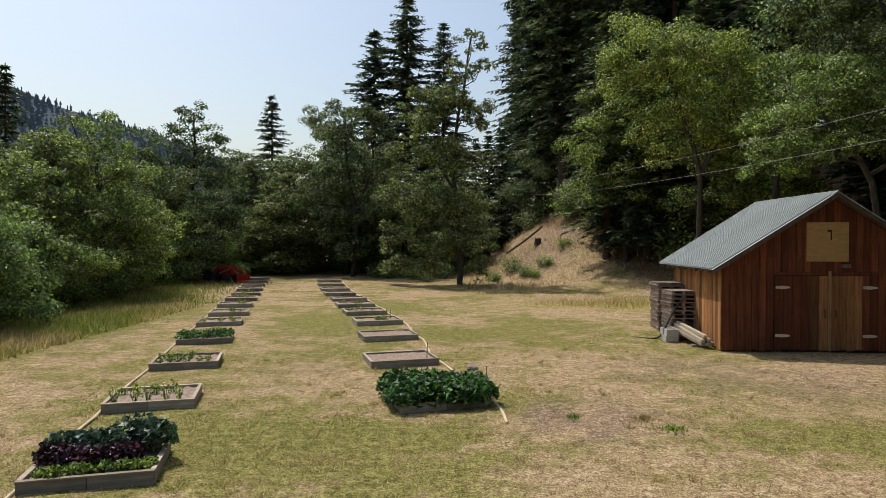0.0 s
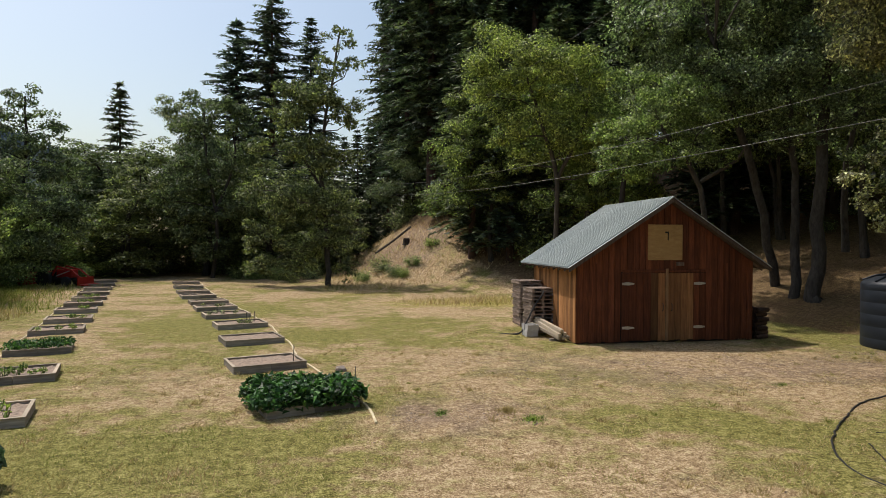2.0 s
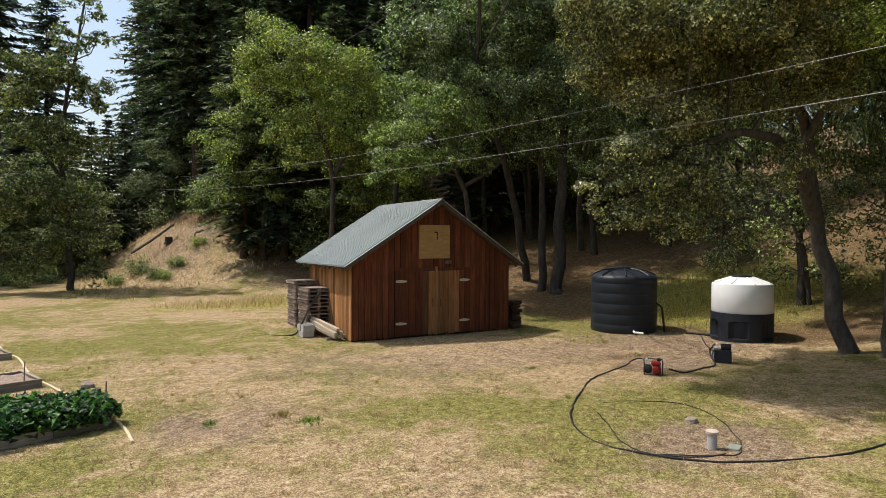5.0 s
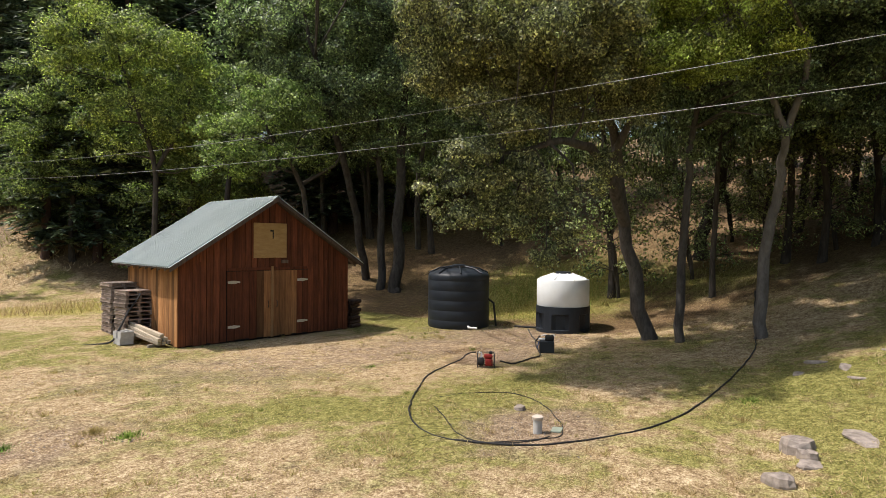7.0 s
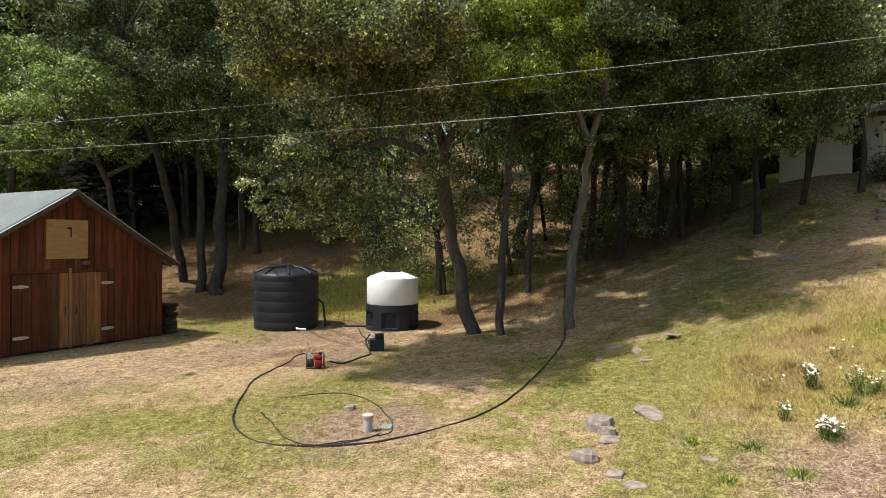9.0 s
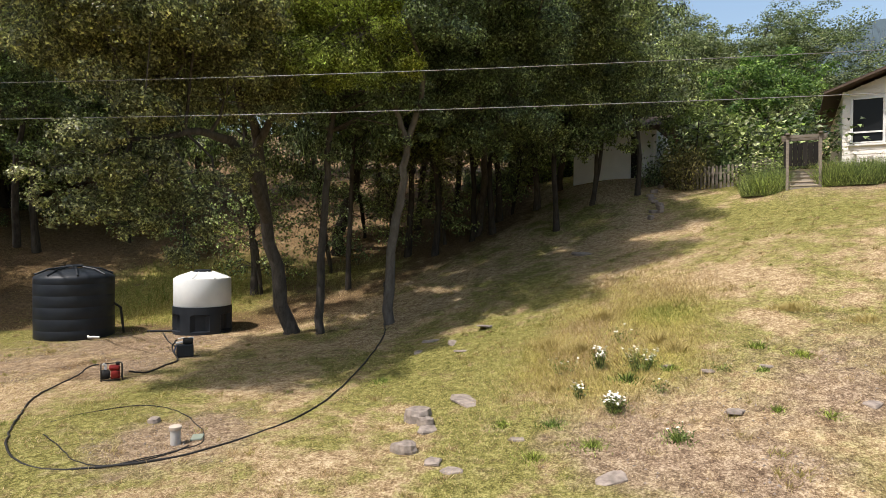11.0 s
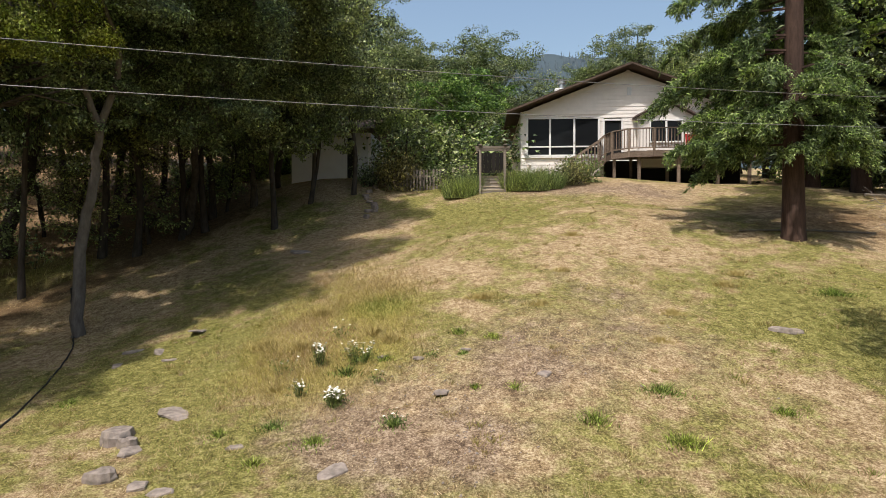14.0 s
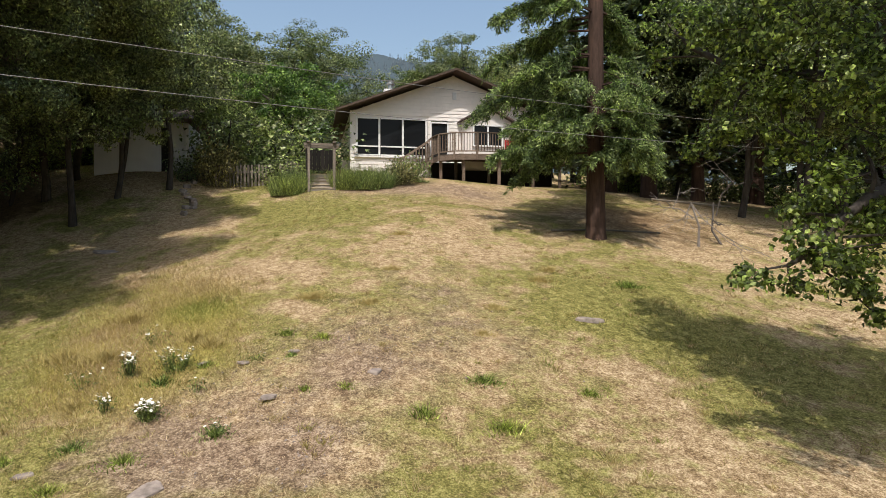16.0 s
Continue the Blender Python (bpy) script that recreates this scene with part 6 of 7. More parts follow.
# ---- big fir beside the deck ----
def big_fir():
    """A tall old fir: reddish trunk, few heavy boughs that droop, each hung with puffs of fine needle sprays."""
    rng = np.random.default_rng(61)
    ob = thing("fir_tree", Matrix.Translation(on(14.5, -14.5, -0.1)), "old fir with a thick reddish trunk and drooping green boughs", "tree")
    trunk = Build().tube([(0, 0, -0.4), (0, 0, 0.3), (0.03, 0, 2.5), (0.1, -0.05, 8), (0.05, 0, 15), (0, 0, 28)], [0.42, 0.32, 0.27, 0.23, 0.18, 0.03], 14)
    part("trunk", trunk, M_FIR_BARK, ob, smooth=True)
    vs = []
    for k in range(230):
        z = 2.9 + 24 * (k / 230) ** 1.35 + rng.uniform(-0.3, 0.3)
        a = k * 2.4 + rng.uniform(-0.5, 0.5)
        deg = math.degrees(a)
        off = lambda way: abs((deg - way + 180) % 360 - 180)
        if z > 5.3 and off(135) < 44 or z > 5.6 and off(212) < 62:
            continue
        d = np.array([math.cos(a), math.sin(a), 0.0])
        reach = 3.2 * (1 - (z / 29) ** 1.6) * rng.choice((0.6, 0.8, 1.0, 1.1)) + 0.3
        reach *= 0.62 if off(135) < 50 else 0.5 if off(225) < 60 else 1.0
        droop = rng.uniform(0.25, 0.5) * (1 if z < 14 else 0.4)
        base = np.array([0.06, 0, z])
        line = lambda u: base + d * reach * u + (0, 0, reach * (0.22 * u - droop * u * u))
        part("bough", Build().tube([line(0), line(0.35), line(0.7), line(1.0)], [0.045, 0.035, 0.02, 0.006], 4, False), M_FIR_BARK, ob)
        side = np.array([-d[1], d[0], 0.0])
        near = z < 12
        for u in np.arange(0.28, 1.04, (0.1 if near else 0.34) / reach):
            # a hanging spray to one side: a curved rachis with needles all round
            sgn = rng.choice((-1, 1))
            ln = rng.uniform(0.4, 0.85) * (1.15 - 0.35 * u)
            way = unit(d * rng.uniform(0.3, 0.9) + side * sgn * rng.uniform(0.2, 0.9) + (0, 0, rng.uniform(-0.5, 0.15)))
            m = 130 if near else 34
            f = rng.uniform(0.05, 1.0, (m, 1))
            p = line(u) + way * ln * f - np.array([0, 0, 1.0]) * ln * 0.5 * f * f + rng.normal(size=(m, 3)) * (0.05 if near else 0.09)
            w = rng.uniform(0.08, 0.17, (m, 1)) * (1 if near else 2.2)
            t = unit(way * 0.7 + rng.normal(size=(m, 3)) * 0.55 + (0, 0, -0.35))
            s = unit(np.cross(t, rng.normal(size=(m, 3)) + (0, 0, 0.8))) * w * 0.17
            vs.append(np.stack([p + s, p + t * w, p - s], 1).reshape(-1, 3))
    part("crown", cards("crown", np.concatenate(vs), M_FIR_LIGHT, 3), None, ob)


def dead_sapling(az, d, h, seed):
    """A dead pale sapling: bare, forked twigs."""
    rng = np.random.default_rng(seed)
    b = Build()

    def grow(p, v, r, n):
        q = p + v
        b.tube([p, p + v * 0.5 + rng.normal(size=3) * 0.06 * np.linalg.norm(v), q], [r, r * 0.8, r * 0.6], 5, False)
        if n:
            for _ in range(3):
                grow(p + v * rng.uniform(0.5, 1), (v * 0.55 + rng.normal(size=3) * np.linalg.norm(v) * 0.42) * (1, 1, 0.8), r * 0.55, n - 1)

    grow(np.zeros(3), np.array([0.25, 0.1, h * 0.45]), 0.045, 4)
    thing("dead_sapling", Matrix.Translation(polar(az, d, -0.05)), "dead pale grey sapling with bare twigs under the fir", "tree", data=b.mesh("dead_sapling", M_PALE_BARK, True))


dead_sapling(-143.6, 21.5, 3.4, 5)
dead_sapling(-145.4, 22.5, 3.2, 6)
big_fir()


# ---- distant hills ----
def far_hill(name, az0, az1, d, tops, deep, seed, label):
    """A long wooded ridge far off: tops gives its height at angles round."""
    rng = np.random.default_rng(seed)
    n = 90
    az = np.linspace(az0, az1, n)
    top = np.interp(az if az1 > az0 else -az, [a if az1 > az0 else -a for a, _ in tops], [h for _, h in tops])
    rows = 10
    vs = []
    for j in range(rows):
        f = j / (rows - 1)
        for i in range(n):
            r = d - deep + deep * f
            h = top[i] * f ** 0.9 - 6 + 4 * noise.noise((az[i] * 0.3, f * 3, seed)) * f
            vs.append((-math.sin(radians(az[i])) * r, math.cos(radians(az[i])) * r, h))
    fs = [(j * n + i, j * n + i + 1, (j + 1) * n + i + 1, (j + 1) * n + i) for j in range(rows - 1) for i in range(n - 1)]
    hill = thing(name, None, label, "hill", data=Build().add(vs, fs).mesh(name, M_HAZED_HILL, True), kind="structure")
    # its trees, each a few ragged tiers
    out = []
    for k in range(4200):
        f = rng.uniform(0.15, 1) ** 0.6
        a = rng.uniform(az0, az1) if az1 > az0 else rng.uniform(az1, az0)
        t = np.interp(a if az1 > az0 else -a, [q if az1 > az0 else -q for q, _ in tops], [h for _, h in tops])
        r = d - deep + deep * f - 1
        p = np.array([-math.sin(radians(a)) * r, math.cos(radians(a)) * r, t * f ** 0.9 - 7])
        h = rng.uniform(2.8, 6.5) * d / 450
        side = np.array([math.cos(radians(a)), math.sin(radians(a)), 0])
        for u, wd in ((0.1, 0.2), (0.3, 0.17), (0.5, 0.13), (0.68, 0.09)):
            th = rng.uniform(0, 3.14)
            sd = np.array([math.cos(th), math.sin(th), 0]) * 0.5 + side * 0.8
            w = h * wd * rng.uniform(0.8, 1.3)
            out += [p + sd * w + (0, 0, u * h), p - sd * w * rng.uniform(0.7, 1.2) + (0, 0, u * h), p + (0, 0, min(1, u + 0.42) * h)]
    thing("far_woods", None, "conifer woods on a far ridge, blue-green with haze in their colour", "forest", data=cards("far_woods", np.array(out), M_HAZED_WOOD, 3), kind="stuff")


far_hill("backdrop_valley_side", 14, 75, 450, [(14, 50), (18, 58), (19.4, 62), (24.7, 78), (30.9, 90), (35.6, 101), (50, 120), (75, 90)], 160, 5, "far wooded valley side with haze in its colour")
far_hill("backdrop_ridge", -90, -150, 460, [(-90, 115), (-105, 132), (-112.6, 143), (-118, 142), (-125, 136), (-150, 110)], 160, 6, "far wooded ridge behind the house with haze in its colour")


# ---- overhead cables ----
def cable(z0, sag, a0, a1, low, r, off=14.0):
    """A hanging cable; it passes off metres from the lawn's middle."""
    out, along = Vector((math.sin(radians(85)), math.cos(radians(85)), 0)), Vector((-math.cos(radians(85)), math.sin(radians(85)), 0))
    pts = [out * off + along * a + Vector((0, 0, z0 + sag * (a - low) ** 2)) for a in np.linspace(a0, a1, 60)]
    thing("overhead_cable", None, "thin grey overhead cable sagging across the slope", "cable", "overhead cables", data=Build().tube(pts, r, 5).mesh("overhead_cable", M_WIRE))


cable(6.12, 0.00108, -27, 49, 9.4, 0.006, 11.0)
cable(5.43, 0.00095, -27, 49, 9.4, 0.0065, 11.0)
cable(12.3, 0.0010, 8, 62, 40, 0.006, 14.0)


# ---- things beside the barn ----
def pallet_stack(x, y, turn, n, group):
    for i in range(n):
        rng = random.Random(i * 7 + int(x * 10))
        if i == 0:
            ob = thing("pallet", Matrix.Identity(4), "weathered grey wooden pallet in a stack by the barn", "pallet", group)
            for k in range(3):
                part("bearer", Build().box((0.0, k * 0.375 + 0.02, 0.02), (0.83, k * 0.375 + 0.1, 0.105)), M_PALLET, ob)
            for k in range(7):
                part("slat", Build().box((k * 0.122, 0, 0.107), (k * 0.122 + 0.095, 0.87, 0.125)), M_PALLET, ob)
            for k in (0, 3, 6):
                part("slat", Build().box((k * 0.122, 0, 0.0), (k * 0.122 + 0.095, 0.87, 0.018)), M_PALLET, ob)
            first = ob
        m = Matrix.Translation(on(x + rng.uniform(-0.04, 0.04), y + rng.uniform(-0.04, 0.04), i * 0.127)) @ Euler((0, 0, radians(turn + rng.uniform(-2.5, 2.5)))).to_matrix().to_4x4()
        if i == 0:
            held = m
        else:
            copy_thing(first, m)
    first.matrix_basis = held


pallet_stack(8.18, 19.8, 90, 12, "stack of pallets")
pallet_stack(8.1, 20.75, 88, 13, "stack of pallets")


def block(x, y, z, turn):
    ob = thing("concrete_block", Matrix.Translation(on(x, y, z)) @ Euler((0, 0, radians(turn))).to_matrix().to_4x4(), "grey hollow concrete block by the pallets", "concrete block", "concrete blocks")
    b = Build()
    for lo, hi in (((0, 0), (0.4, 0.035)), ((0, 0.165), (0.4, 0.2)), ((0, 0.036), (0.035, 0.164)), ((0.182, 0.036), (0.218, 0.164)), ((0.365, 0.036), (0.4, 0.164))):
        b.box((*lo, 0), (*hi, 0.19))
    part("shell", b, M_CONCRETE, ob)


for x, y, z, t in ((6.95, 19.2, 0, 5), (6.95, 19.43, 0, 8), (6.97, 19.2, 0.192, 4), (6.94, 19.44, 0.192, 6)):
    block(x, y, z, t)
rng_small = random.Random(5)
for i, (dx, dz) in enumerate(((0, 0.1), (0.13, 0.1), (0.26, 0.1), (0.06, 0.2), (0.2, 0.2), (0.12, 0.3))):
    b = Build().box((-0.06, -0.9, -0.05), (0.06, 0.95 + rng_small.uniform(-0.1, 0.1), 0.048), 0.012)
    thing("timber_post", pose(7.5 + dx, 19.0, 0.17 + dz, 8 + rng_small.uniform(-1, 1), 0, 8 + rng_small.uniform(-3, 3)), "pale weathered timber post stacked beside the barn", "timber", "stack of posts", data=b.mesh("timber_post", M_PALE_WOOD))
for y in (18.3, 19.5):
    thing("stacking_block", pose(7.72, y + 0.15, 0.05 + (0.1 if y > 19 else 0.0), 0, 0, 8), "short timber bearer under the posts", "timber", data=Build().box((-0.3, -0.05, -0.06), (0.22, 0.05, 0.045), 0.008).mesh("stacking_block", M_GREY_WOOD))
hose_pts = [(6.0, 20.2, 0.06), (6.4, 19.8, 0.06), (6.85, 19.6, 0.12), (7.1, 19.62, 0.5), (7.4, 19.7, 1.0), (7.7, 19.74, 1.4), (7.75, 19.9, 1.5), (7.6, 20.3, 1.5)]


def hose(pts, r, mat, label, name="hose", lay=True):
    line = smooth_path([on(x, y, r * 0.8 + z) if lay else Vector((x, y, z)) for x, y, z in pts])
    if lay:
        rng = random.Random(len(pts))
        line = [Vector((p.x + rng.uniform(-0.015, 0.015), p.y + rng.uniform(-0.015, 0.015), max(p.z, float(terrain(p.x, p.y)) + r * 0.9))) for p in line]
    return thing(name, None, label, name, data=Build().tube(line, r, 8).mesh(name, mat, True))


hose(hose_pts, 0.028, M_HOSE, "black hose hanging over the pallet stack", lay=False)
# firewood along the barn's far side
for k in range(63):
    row, col = divmod(k, 9)
    b = Build().tube([(-0.22, 0, 0), (0.0, 0.004, 0.004), (0.22, 0, 0)], [0.075, 0.08, 0.072], 7)
    thing("firewood_log", pose(14.5 + rng_small.uniform(-0.04, 0.04), 17.6 + col * 0.165 + (row % 2) * 0.08, 0.07 + row * 0.145 + rng_small.uniform(-0.01, 0.01), rng_small.uniform(0, 90), rng_small.uniform(-6, 6), rng_small.uniform(-7, 7)), "split brown firewood log stacked against the barn", "firewood", "firewood pile", data=b.mesh("firewood_log", M_FIR_BARK))


# ---- pumps, hoses and well cap ----
def pump(x, y, turn):
    ob = thing("water_pump", Matrix.Translation(on(x, y)) @ Euler((0, 0, radians(turn))).to_matrix().to_4x4() @ Matrix.Scale(0.84, 4), "red petrol water pump in a black tube frame", "pump")
    f = Build()
    for sx in (-0.25, 0.25):
        f.tube([(sx, -0.18, 0.02), (sx, -0.18, 0.36), (sx, -0.14, 0.42), (sx, 0.14, 0.42), (sx, 0.18, 0.36), (sx, 0.18, 0.02), (sx, -0.18, 0.02)], 0.014, 6)
    for sy in (-0.18, 0.18):
        f.tube([(-0.25, sy, 0.03), (0.25, sy, 0.03)], 0.014, 6)
    f.tube([(-0.25, 0.14, 0.42), (0.25, 0.14, 0.42)], 0.014, 6)
    part("frame", f, M_HOSE, ob, "black tube frame")
    part("engine", Build().box((-0.02, -0.14, 0.05), (0.2, 0.14, 0.24), 0.02), M_DARK_RED, ob, "dull red engine block")
    part("shroud", Build().lathe([(0.09, 0.0), (0.1, 0.03), (0.085, 0.08), (0.03, 0.09)], 20, (0, 0, 0)), M_DARK_RED, ob, "red starter cover").matrix_basis = pose(0.07, -0.14, 0.17, 90, 0, 0)
    part("fuel_tank", Build().box((-0.06, -0.13, 0.27), (0.2, 0.13, 0.38), 0.035), M_DARK_RED, ob, "dull red fuel tank")
    part("impeller_case", Build().lathe([(0.11, -0.1), (0.13, -0.05), (0.13, 0.05), (0.09, 0.1)], 18), M_RUBBER, ob, "grey pump casing", True).matrix_basis = pose(-0.14, 0, 0.16, 0, 90, 0)
    part("outlet", Build().tube([(-0.14, 0, 0.28), (-0.14, 0, 0.4), (-0.2, -0.02, 0.44)], 0.035, 10), M_WHITE, ob, "white outlet elbow")
    part("air_filter", Build().box((0.1, 0.0, 0.385), (0.2, 0.12, 0.46), 0.02), M_RUBBER, ob)


pump(12.25, 9.72, -50)


def valve_box():
    ob = thing("pump_crate", Matrix.Translation(on(15.1, 9.76)) @ Euler((0, 0, radians(-55))).to_matrix().to_4x4() @ Matrix.Scale(0.78, 4), "black plastic crate with a pump and white fittings on top", "crate")
    part("crate", Build().box((-0.27, -0.2, 0), (0.27, 0.2, 0.42), 0.03), M_BLACK_TANK, ob)
    part("motor", Build().lathe([(0.1, -0.16), (0.11, -0.13), (0.11, 0.13), (0.08, 0.16)], 16), M_RUBBER, ob, "", True).matrix_basis = pose(0.1, 0, 0.53, 0, 90, 0)
    part("fitting", Build().tube([(-0.3, -0.05, 0.48), (-0.05, 0, 0.5), (0.0, 0, 0.6), (0.28, 0.06, 0.62)], 0.035, 8), M_WHITE, ob, "white pipe fitting")
    part("valve_handle", Build().tube([(-0.22, -0.05, 0.62), (-0.02, -0.05, 0.66)], 0.02, 6), M_WHITE, ob)
    part("strap", Build().tube([(-0.28, -0.02, 0.4), (-0.34, -0.04, 0.2), (-0.3, -0.05, 0.05)], 0.022, 6), plain("blue_hose", (0.06, 0.1, 0.25), 0.5), ob, "blue hose end")


valve_box()
LAY = [(13.36, 10.61, .0), (12.26, 10.65, .0), (11.11, 10.29, 0), (9.93, 9.78, 0), (8.70, 8.87, 0), (7.83, 7.96, 0), (7.26, 6.93, 0), (7.49, 6.11, 0), (8.05, 5.34, 0), (9.18, 4.71, 0), (10.52, 4.34, 0), (12.36, 4.33, 0), (15.44, 4.63, 0), (17.88, 4.99, 0), (19.00, 5.29, 0.05)]
hose([(12.06, 9.89, 0.36), (12.11, 10.15, 0.3), (11.95, 10.34, 0.12), (11.35, 10.35, 0.02), (10.53, 10.08, 0.0), (9.52, 9.38, 0.0), (8.69, 8.76, 0)] + LAY[5:], 0.017, M_HOSE, "long black hose curving over the lawn")
hose([(8.59, 8.06, 0), (8.22, 7.46, 0), (7.75, 6.84, 0), (7.54, 6.29, 0), (7.68, 5.89, 0), (8.13, 5.54, 0), (8.54, 5.44, 0)], 0.009, M_HOSE, "thin black hose looped on the grass")
hose([(9.20, 8.47, 0), (9.80, 8.29, 0), (10.47, 7.67, 0), (10.23, 6.76, 0), (9.50, 5.89, 0), (9.00, 5.49, 0), (8.54, 5.36, 0), (7.63, 5.98, 0)], 0.009, M_HOSE, "thin black hose looped on the grass")
hose([(12.55, 9.50, 0.12), (13.05, 9.40, 0.0), (13.87, 9.51, 0.0), (14.47, 9.56, 0), (14.82, 9.96, 0.25), (14.97, 9.92, 0.45)], 0.020, M_HOSE, "black suction hose between the pumps")
hose([(15.38, 9.72, 0.4), (15.80, 10.23, 0.05), (16.92, 11.44, 0.0), (18.29, 12.62, 0.05)], 0.019, M_HOSE, "black hose from the tank to the pump")
hose([(18.59, 13.41, 0), (18.68, 13.11, 0), (18.78, 12.51, 0.02)], 0.036, M_HOSE, "black pipe between the two tanks", "pipe")
hose([(19.00, 5.19, 0.05), (19.19, 5.34, 0.6), (19.24, 5.39, 1.3)], 0.029, M_HOSE, "black hose running up a tree trunk")


def well_cap():
    ob = thing("well_pipe", Matrix.Translation(on(8.6, 5.72, -0.03)), "short grey-white well pipe with a flat cap", "pipe")
    part("casing", Build().lathe([(0.075, 0), (0.075, 0.25)], 18), M_CONCRETE, ob, "", True)
    part("cap", Build().lathe([(0.09, 0.25), (0.095, 0.26), (0.095, 0.3), (0.07, 0.315), (0.02, 0.32)], 18), M_RUST, ob, "rusty brown cap", True)
    thing("valve_cover", Matrix.Translation(on(8.92, 5.55, -0.01)) @ Euler((0, 0, 0.4)).to_matrix().to_4x4(), "grey-green flat plastic valve cover in the ground", "valve cover", data=Build().box((-0.13, -0.09, 0), (0.13, 0.09, 0.035), 0.012).mesh("valve_cover", plain("grey_green_plastic", (0.24, 0.27, 0.21), 0.6)))


well_cap()


# ---- stones ----
def stone(x, y, sx, sy, h, seed, label="flat grey-brown stone half sunk in the grass", turn=0.0):
    """A broken slab: uneven many-cornered outline, rough top, sides that show."""
    rnd = random.Random(seed * 17)
    n = 9
    corner = [(2 * math.pi * (k + rnd.uniform(-0.3, 0.3)) / n, rnd.uniform(0.72, 1.15)) for k in range(n)]
    h = max(h * 0.75, 0.03)
    vs = []
    for f, z, j in ((1.08, -0.6, 0.05), (1.05, 0.3, 0.12), (0.93, 0.85, 0.16), (0.5, 1.0, 0.16)):
        vs += [(math.cos(t) * r * sx * f * rnd.uniform(0.94, 1.06), math.sin(t) * r * sy * f * rnd.uniform(0.94, 1.06), h * (z + rnd.uniform(-j, j))) for t, r in corner]
    vs.append((0, 0, h * 0.98))
    fs = [(i * n + k, i * n + (k + 1) % n, (i + 1) * n + (k + 1) % n, (i + 1) * n + k) for i in range(3) for k in range(n)]
    fs += [(3 * n + k, 3 * n + (k + 1) % n, 4 * n) for k in range(n)] + [tuple(range(n - 1, -1, -1))]
    me = bpy.data.meshes.new("stone")
    me.from_pydata(vs, [], fs)
    me.materials.append(M_STONE)
    m = Matrix.Translation(on(x, y)) @ Euler((0.12 * math.sin(seed), 0.12 * math.cos(seed * 2.0), turn)).to_matrix().to_4x4()
    return thing("stone", m, label, "stone", "stones in the grass", data=me)


for i, (x, y, sx, sy, h) in enumerate([(10.25, 2.27, .32, .26, 0.2), (9.86, 2.03, .15, .11, 0.16), (9.62, 1.96, .22, .16, 0.05), (10.96, 1.51, .38, .26, 0.04), (8.72, 2.10, .2, .17, 0.2), (15.4, 2.5, .3, .16, .05), (16.1, 3.2, .24, .14, .06), (15.0, 3.3, .2, .12, .05), (14.6, 2.2, .22, .12, .04), (9.55, -2.61, .2, .14, 0.030), (11.06, -2.58, .12, .09, 0.036), (10.90, -3.47, .14, .08, 0.042), (9.33, -4.31, .16, .12, 0.030), (9.41, -9.31, .28, .2, 0.084),
                                          (7.90, -0.75, .26, .18, 0.024), (9.57, 6.76, .15, .11, 0.090), (11.47, -1.98, .1, .08, 0.030), (8.36, 1.64, .2, .14, 0.024), (8.05, 1.34, .16, .12, 0.024), (16.59, 1.77, .4, .2, 0.036), (22.97, -1.08, .5, .25, 0.072), (0.72, 15.24, .16, .14, 0.120), (26.84, -4.05, .3, .2, 0.120), (9.15, 0.52, .12, .08, 0.024)]):
    stone(x, y, sx, sy, h, i + 3, turn=i * 1.3)
for k in range(6):
    stone(25.6 + rng_small.uniform(-0.3, 0.3) - k * 0.05, -10.5 - k * 0.55, rng_small.uniform(0.12, 0.3), rng_small.uniform(0.1, 0.2), rng_small.uniform(0.1, 0.22), 60 + k, "rough grey-brown edging stone below the house")
for k in range(12):
    stone(26.0 + k * 0.55, -3.9 - k * 0.1 + rng_small.uniform(-0.3, 0.3), rng_small.uniform(0.15, 0.35), rng_small.uniform(0.12, 0.2), rng_small.uniform(0.1, 0.2), 90 + k, "rough grey edging stone along the drive")

# irrigation pipe along the outer corners of the beds
for beds, off in ((LEFT_BEDS, (-0.06, 0.1)), (RIGHT_BEDS, (1.82, 0.45))):
    pts = []
    for x, y in beds:
        pts += [(x + off[0], y + off[1], 0.0), (x + off[0] - 0.36, y + off[1] + 1.25, 0.0)]
    if off[0] > 0:
        pts = [(1.1, 10.6, 0)] + pts
    else:
        pts = [(-5.1, 5.6, 0)] + pts
    hose(pts, 0.026, M_CREAM_PIPE, "cream irrigation pipe along the row of beds", "pipe")


# ---- planting in the beds ----
def crop(name, x, y, bed_turn, lx, ly, seed, label, mat, count, leaf, h, r, level=0.5, z0=0.15, category="plant", long=1.2):
    """A plant of many broad leaves on stalks, at lx, ly inside a bed."""
    rng = np.random.default_rng(seed)
    c, s = math.cos(radians(bed_turn)), math.sin(radians(bed_turn))
    p = on(x + lx * c - ly * s, y + lx * s + ly * c, z0)
    ob = thing(name, Matrix.Translation(p), label, category)
    a = rng.uniform(0, 6.28, count)
    rr = r * np.sqrt(rng.uniform(0.02, 1, count))
    zz = h * rng.uniform(0.25, 1, count) * (1 - 0.45 * (rr / r) ** 2)
    cs = np.stack([np.cos(a) * rr, np.sin(a) * rr, zz], 1)
    b = Build()
    for q in cs[:: max(1, count // 10)]:
        b.tube([(q[0] * 0.2, q[1] * 0.2, -0.06), q], [0.008, 0.004], 4, False)
    part("stalk", b, M_SPROUT, ob)
    part("foliage", cards("foliage", leaf_tris(rng, cs, leaf, level, long), mat, 3), None, ob)
    return ob


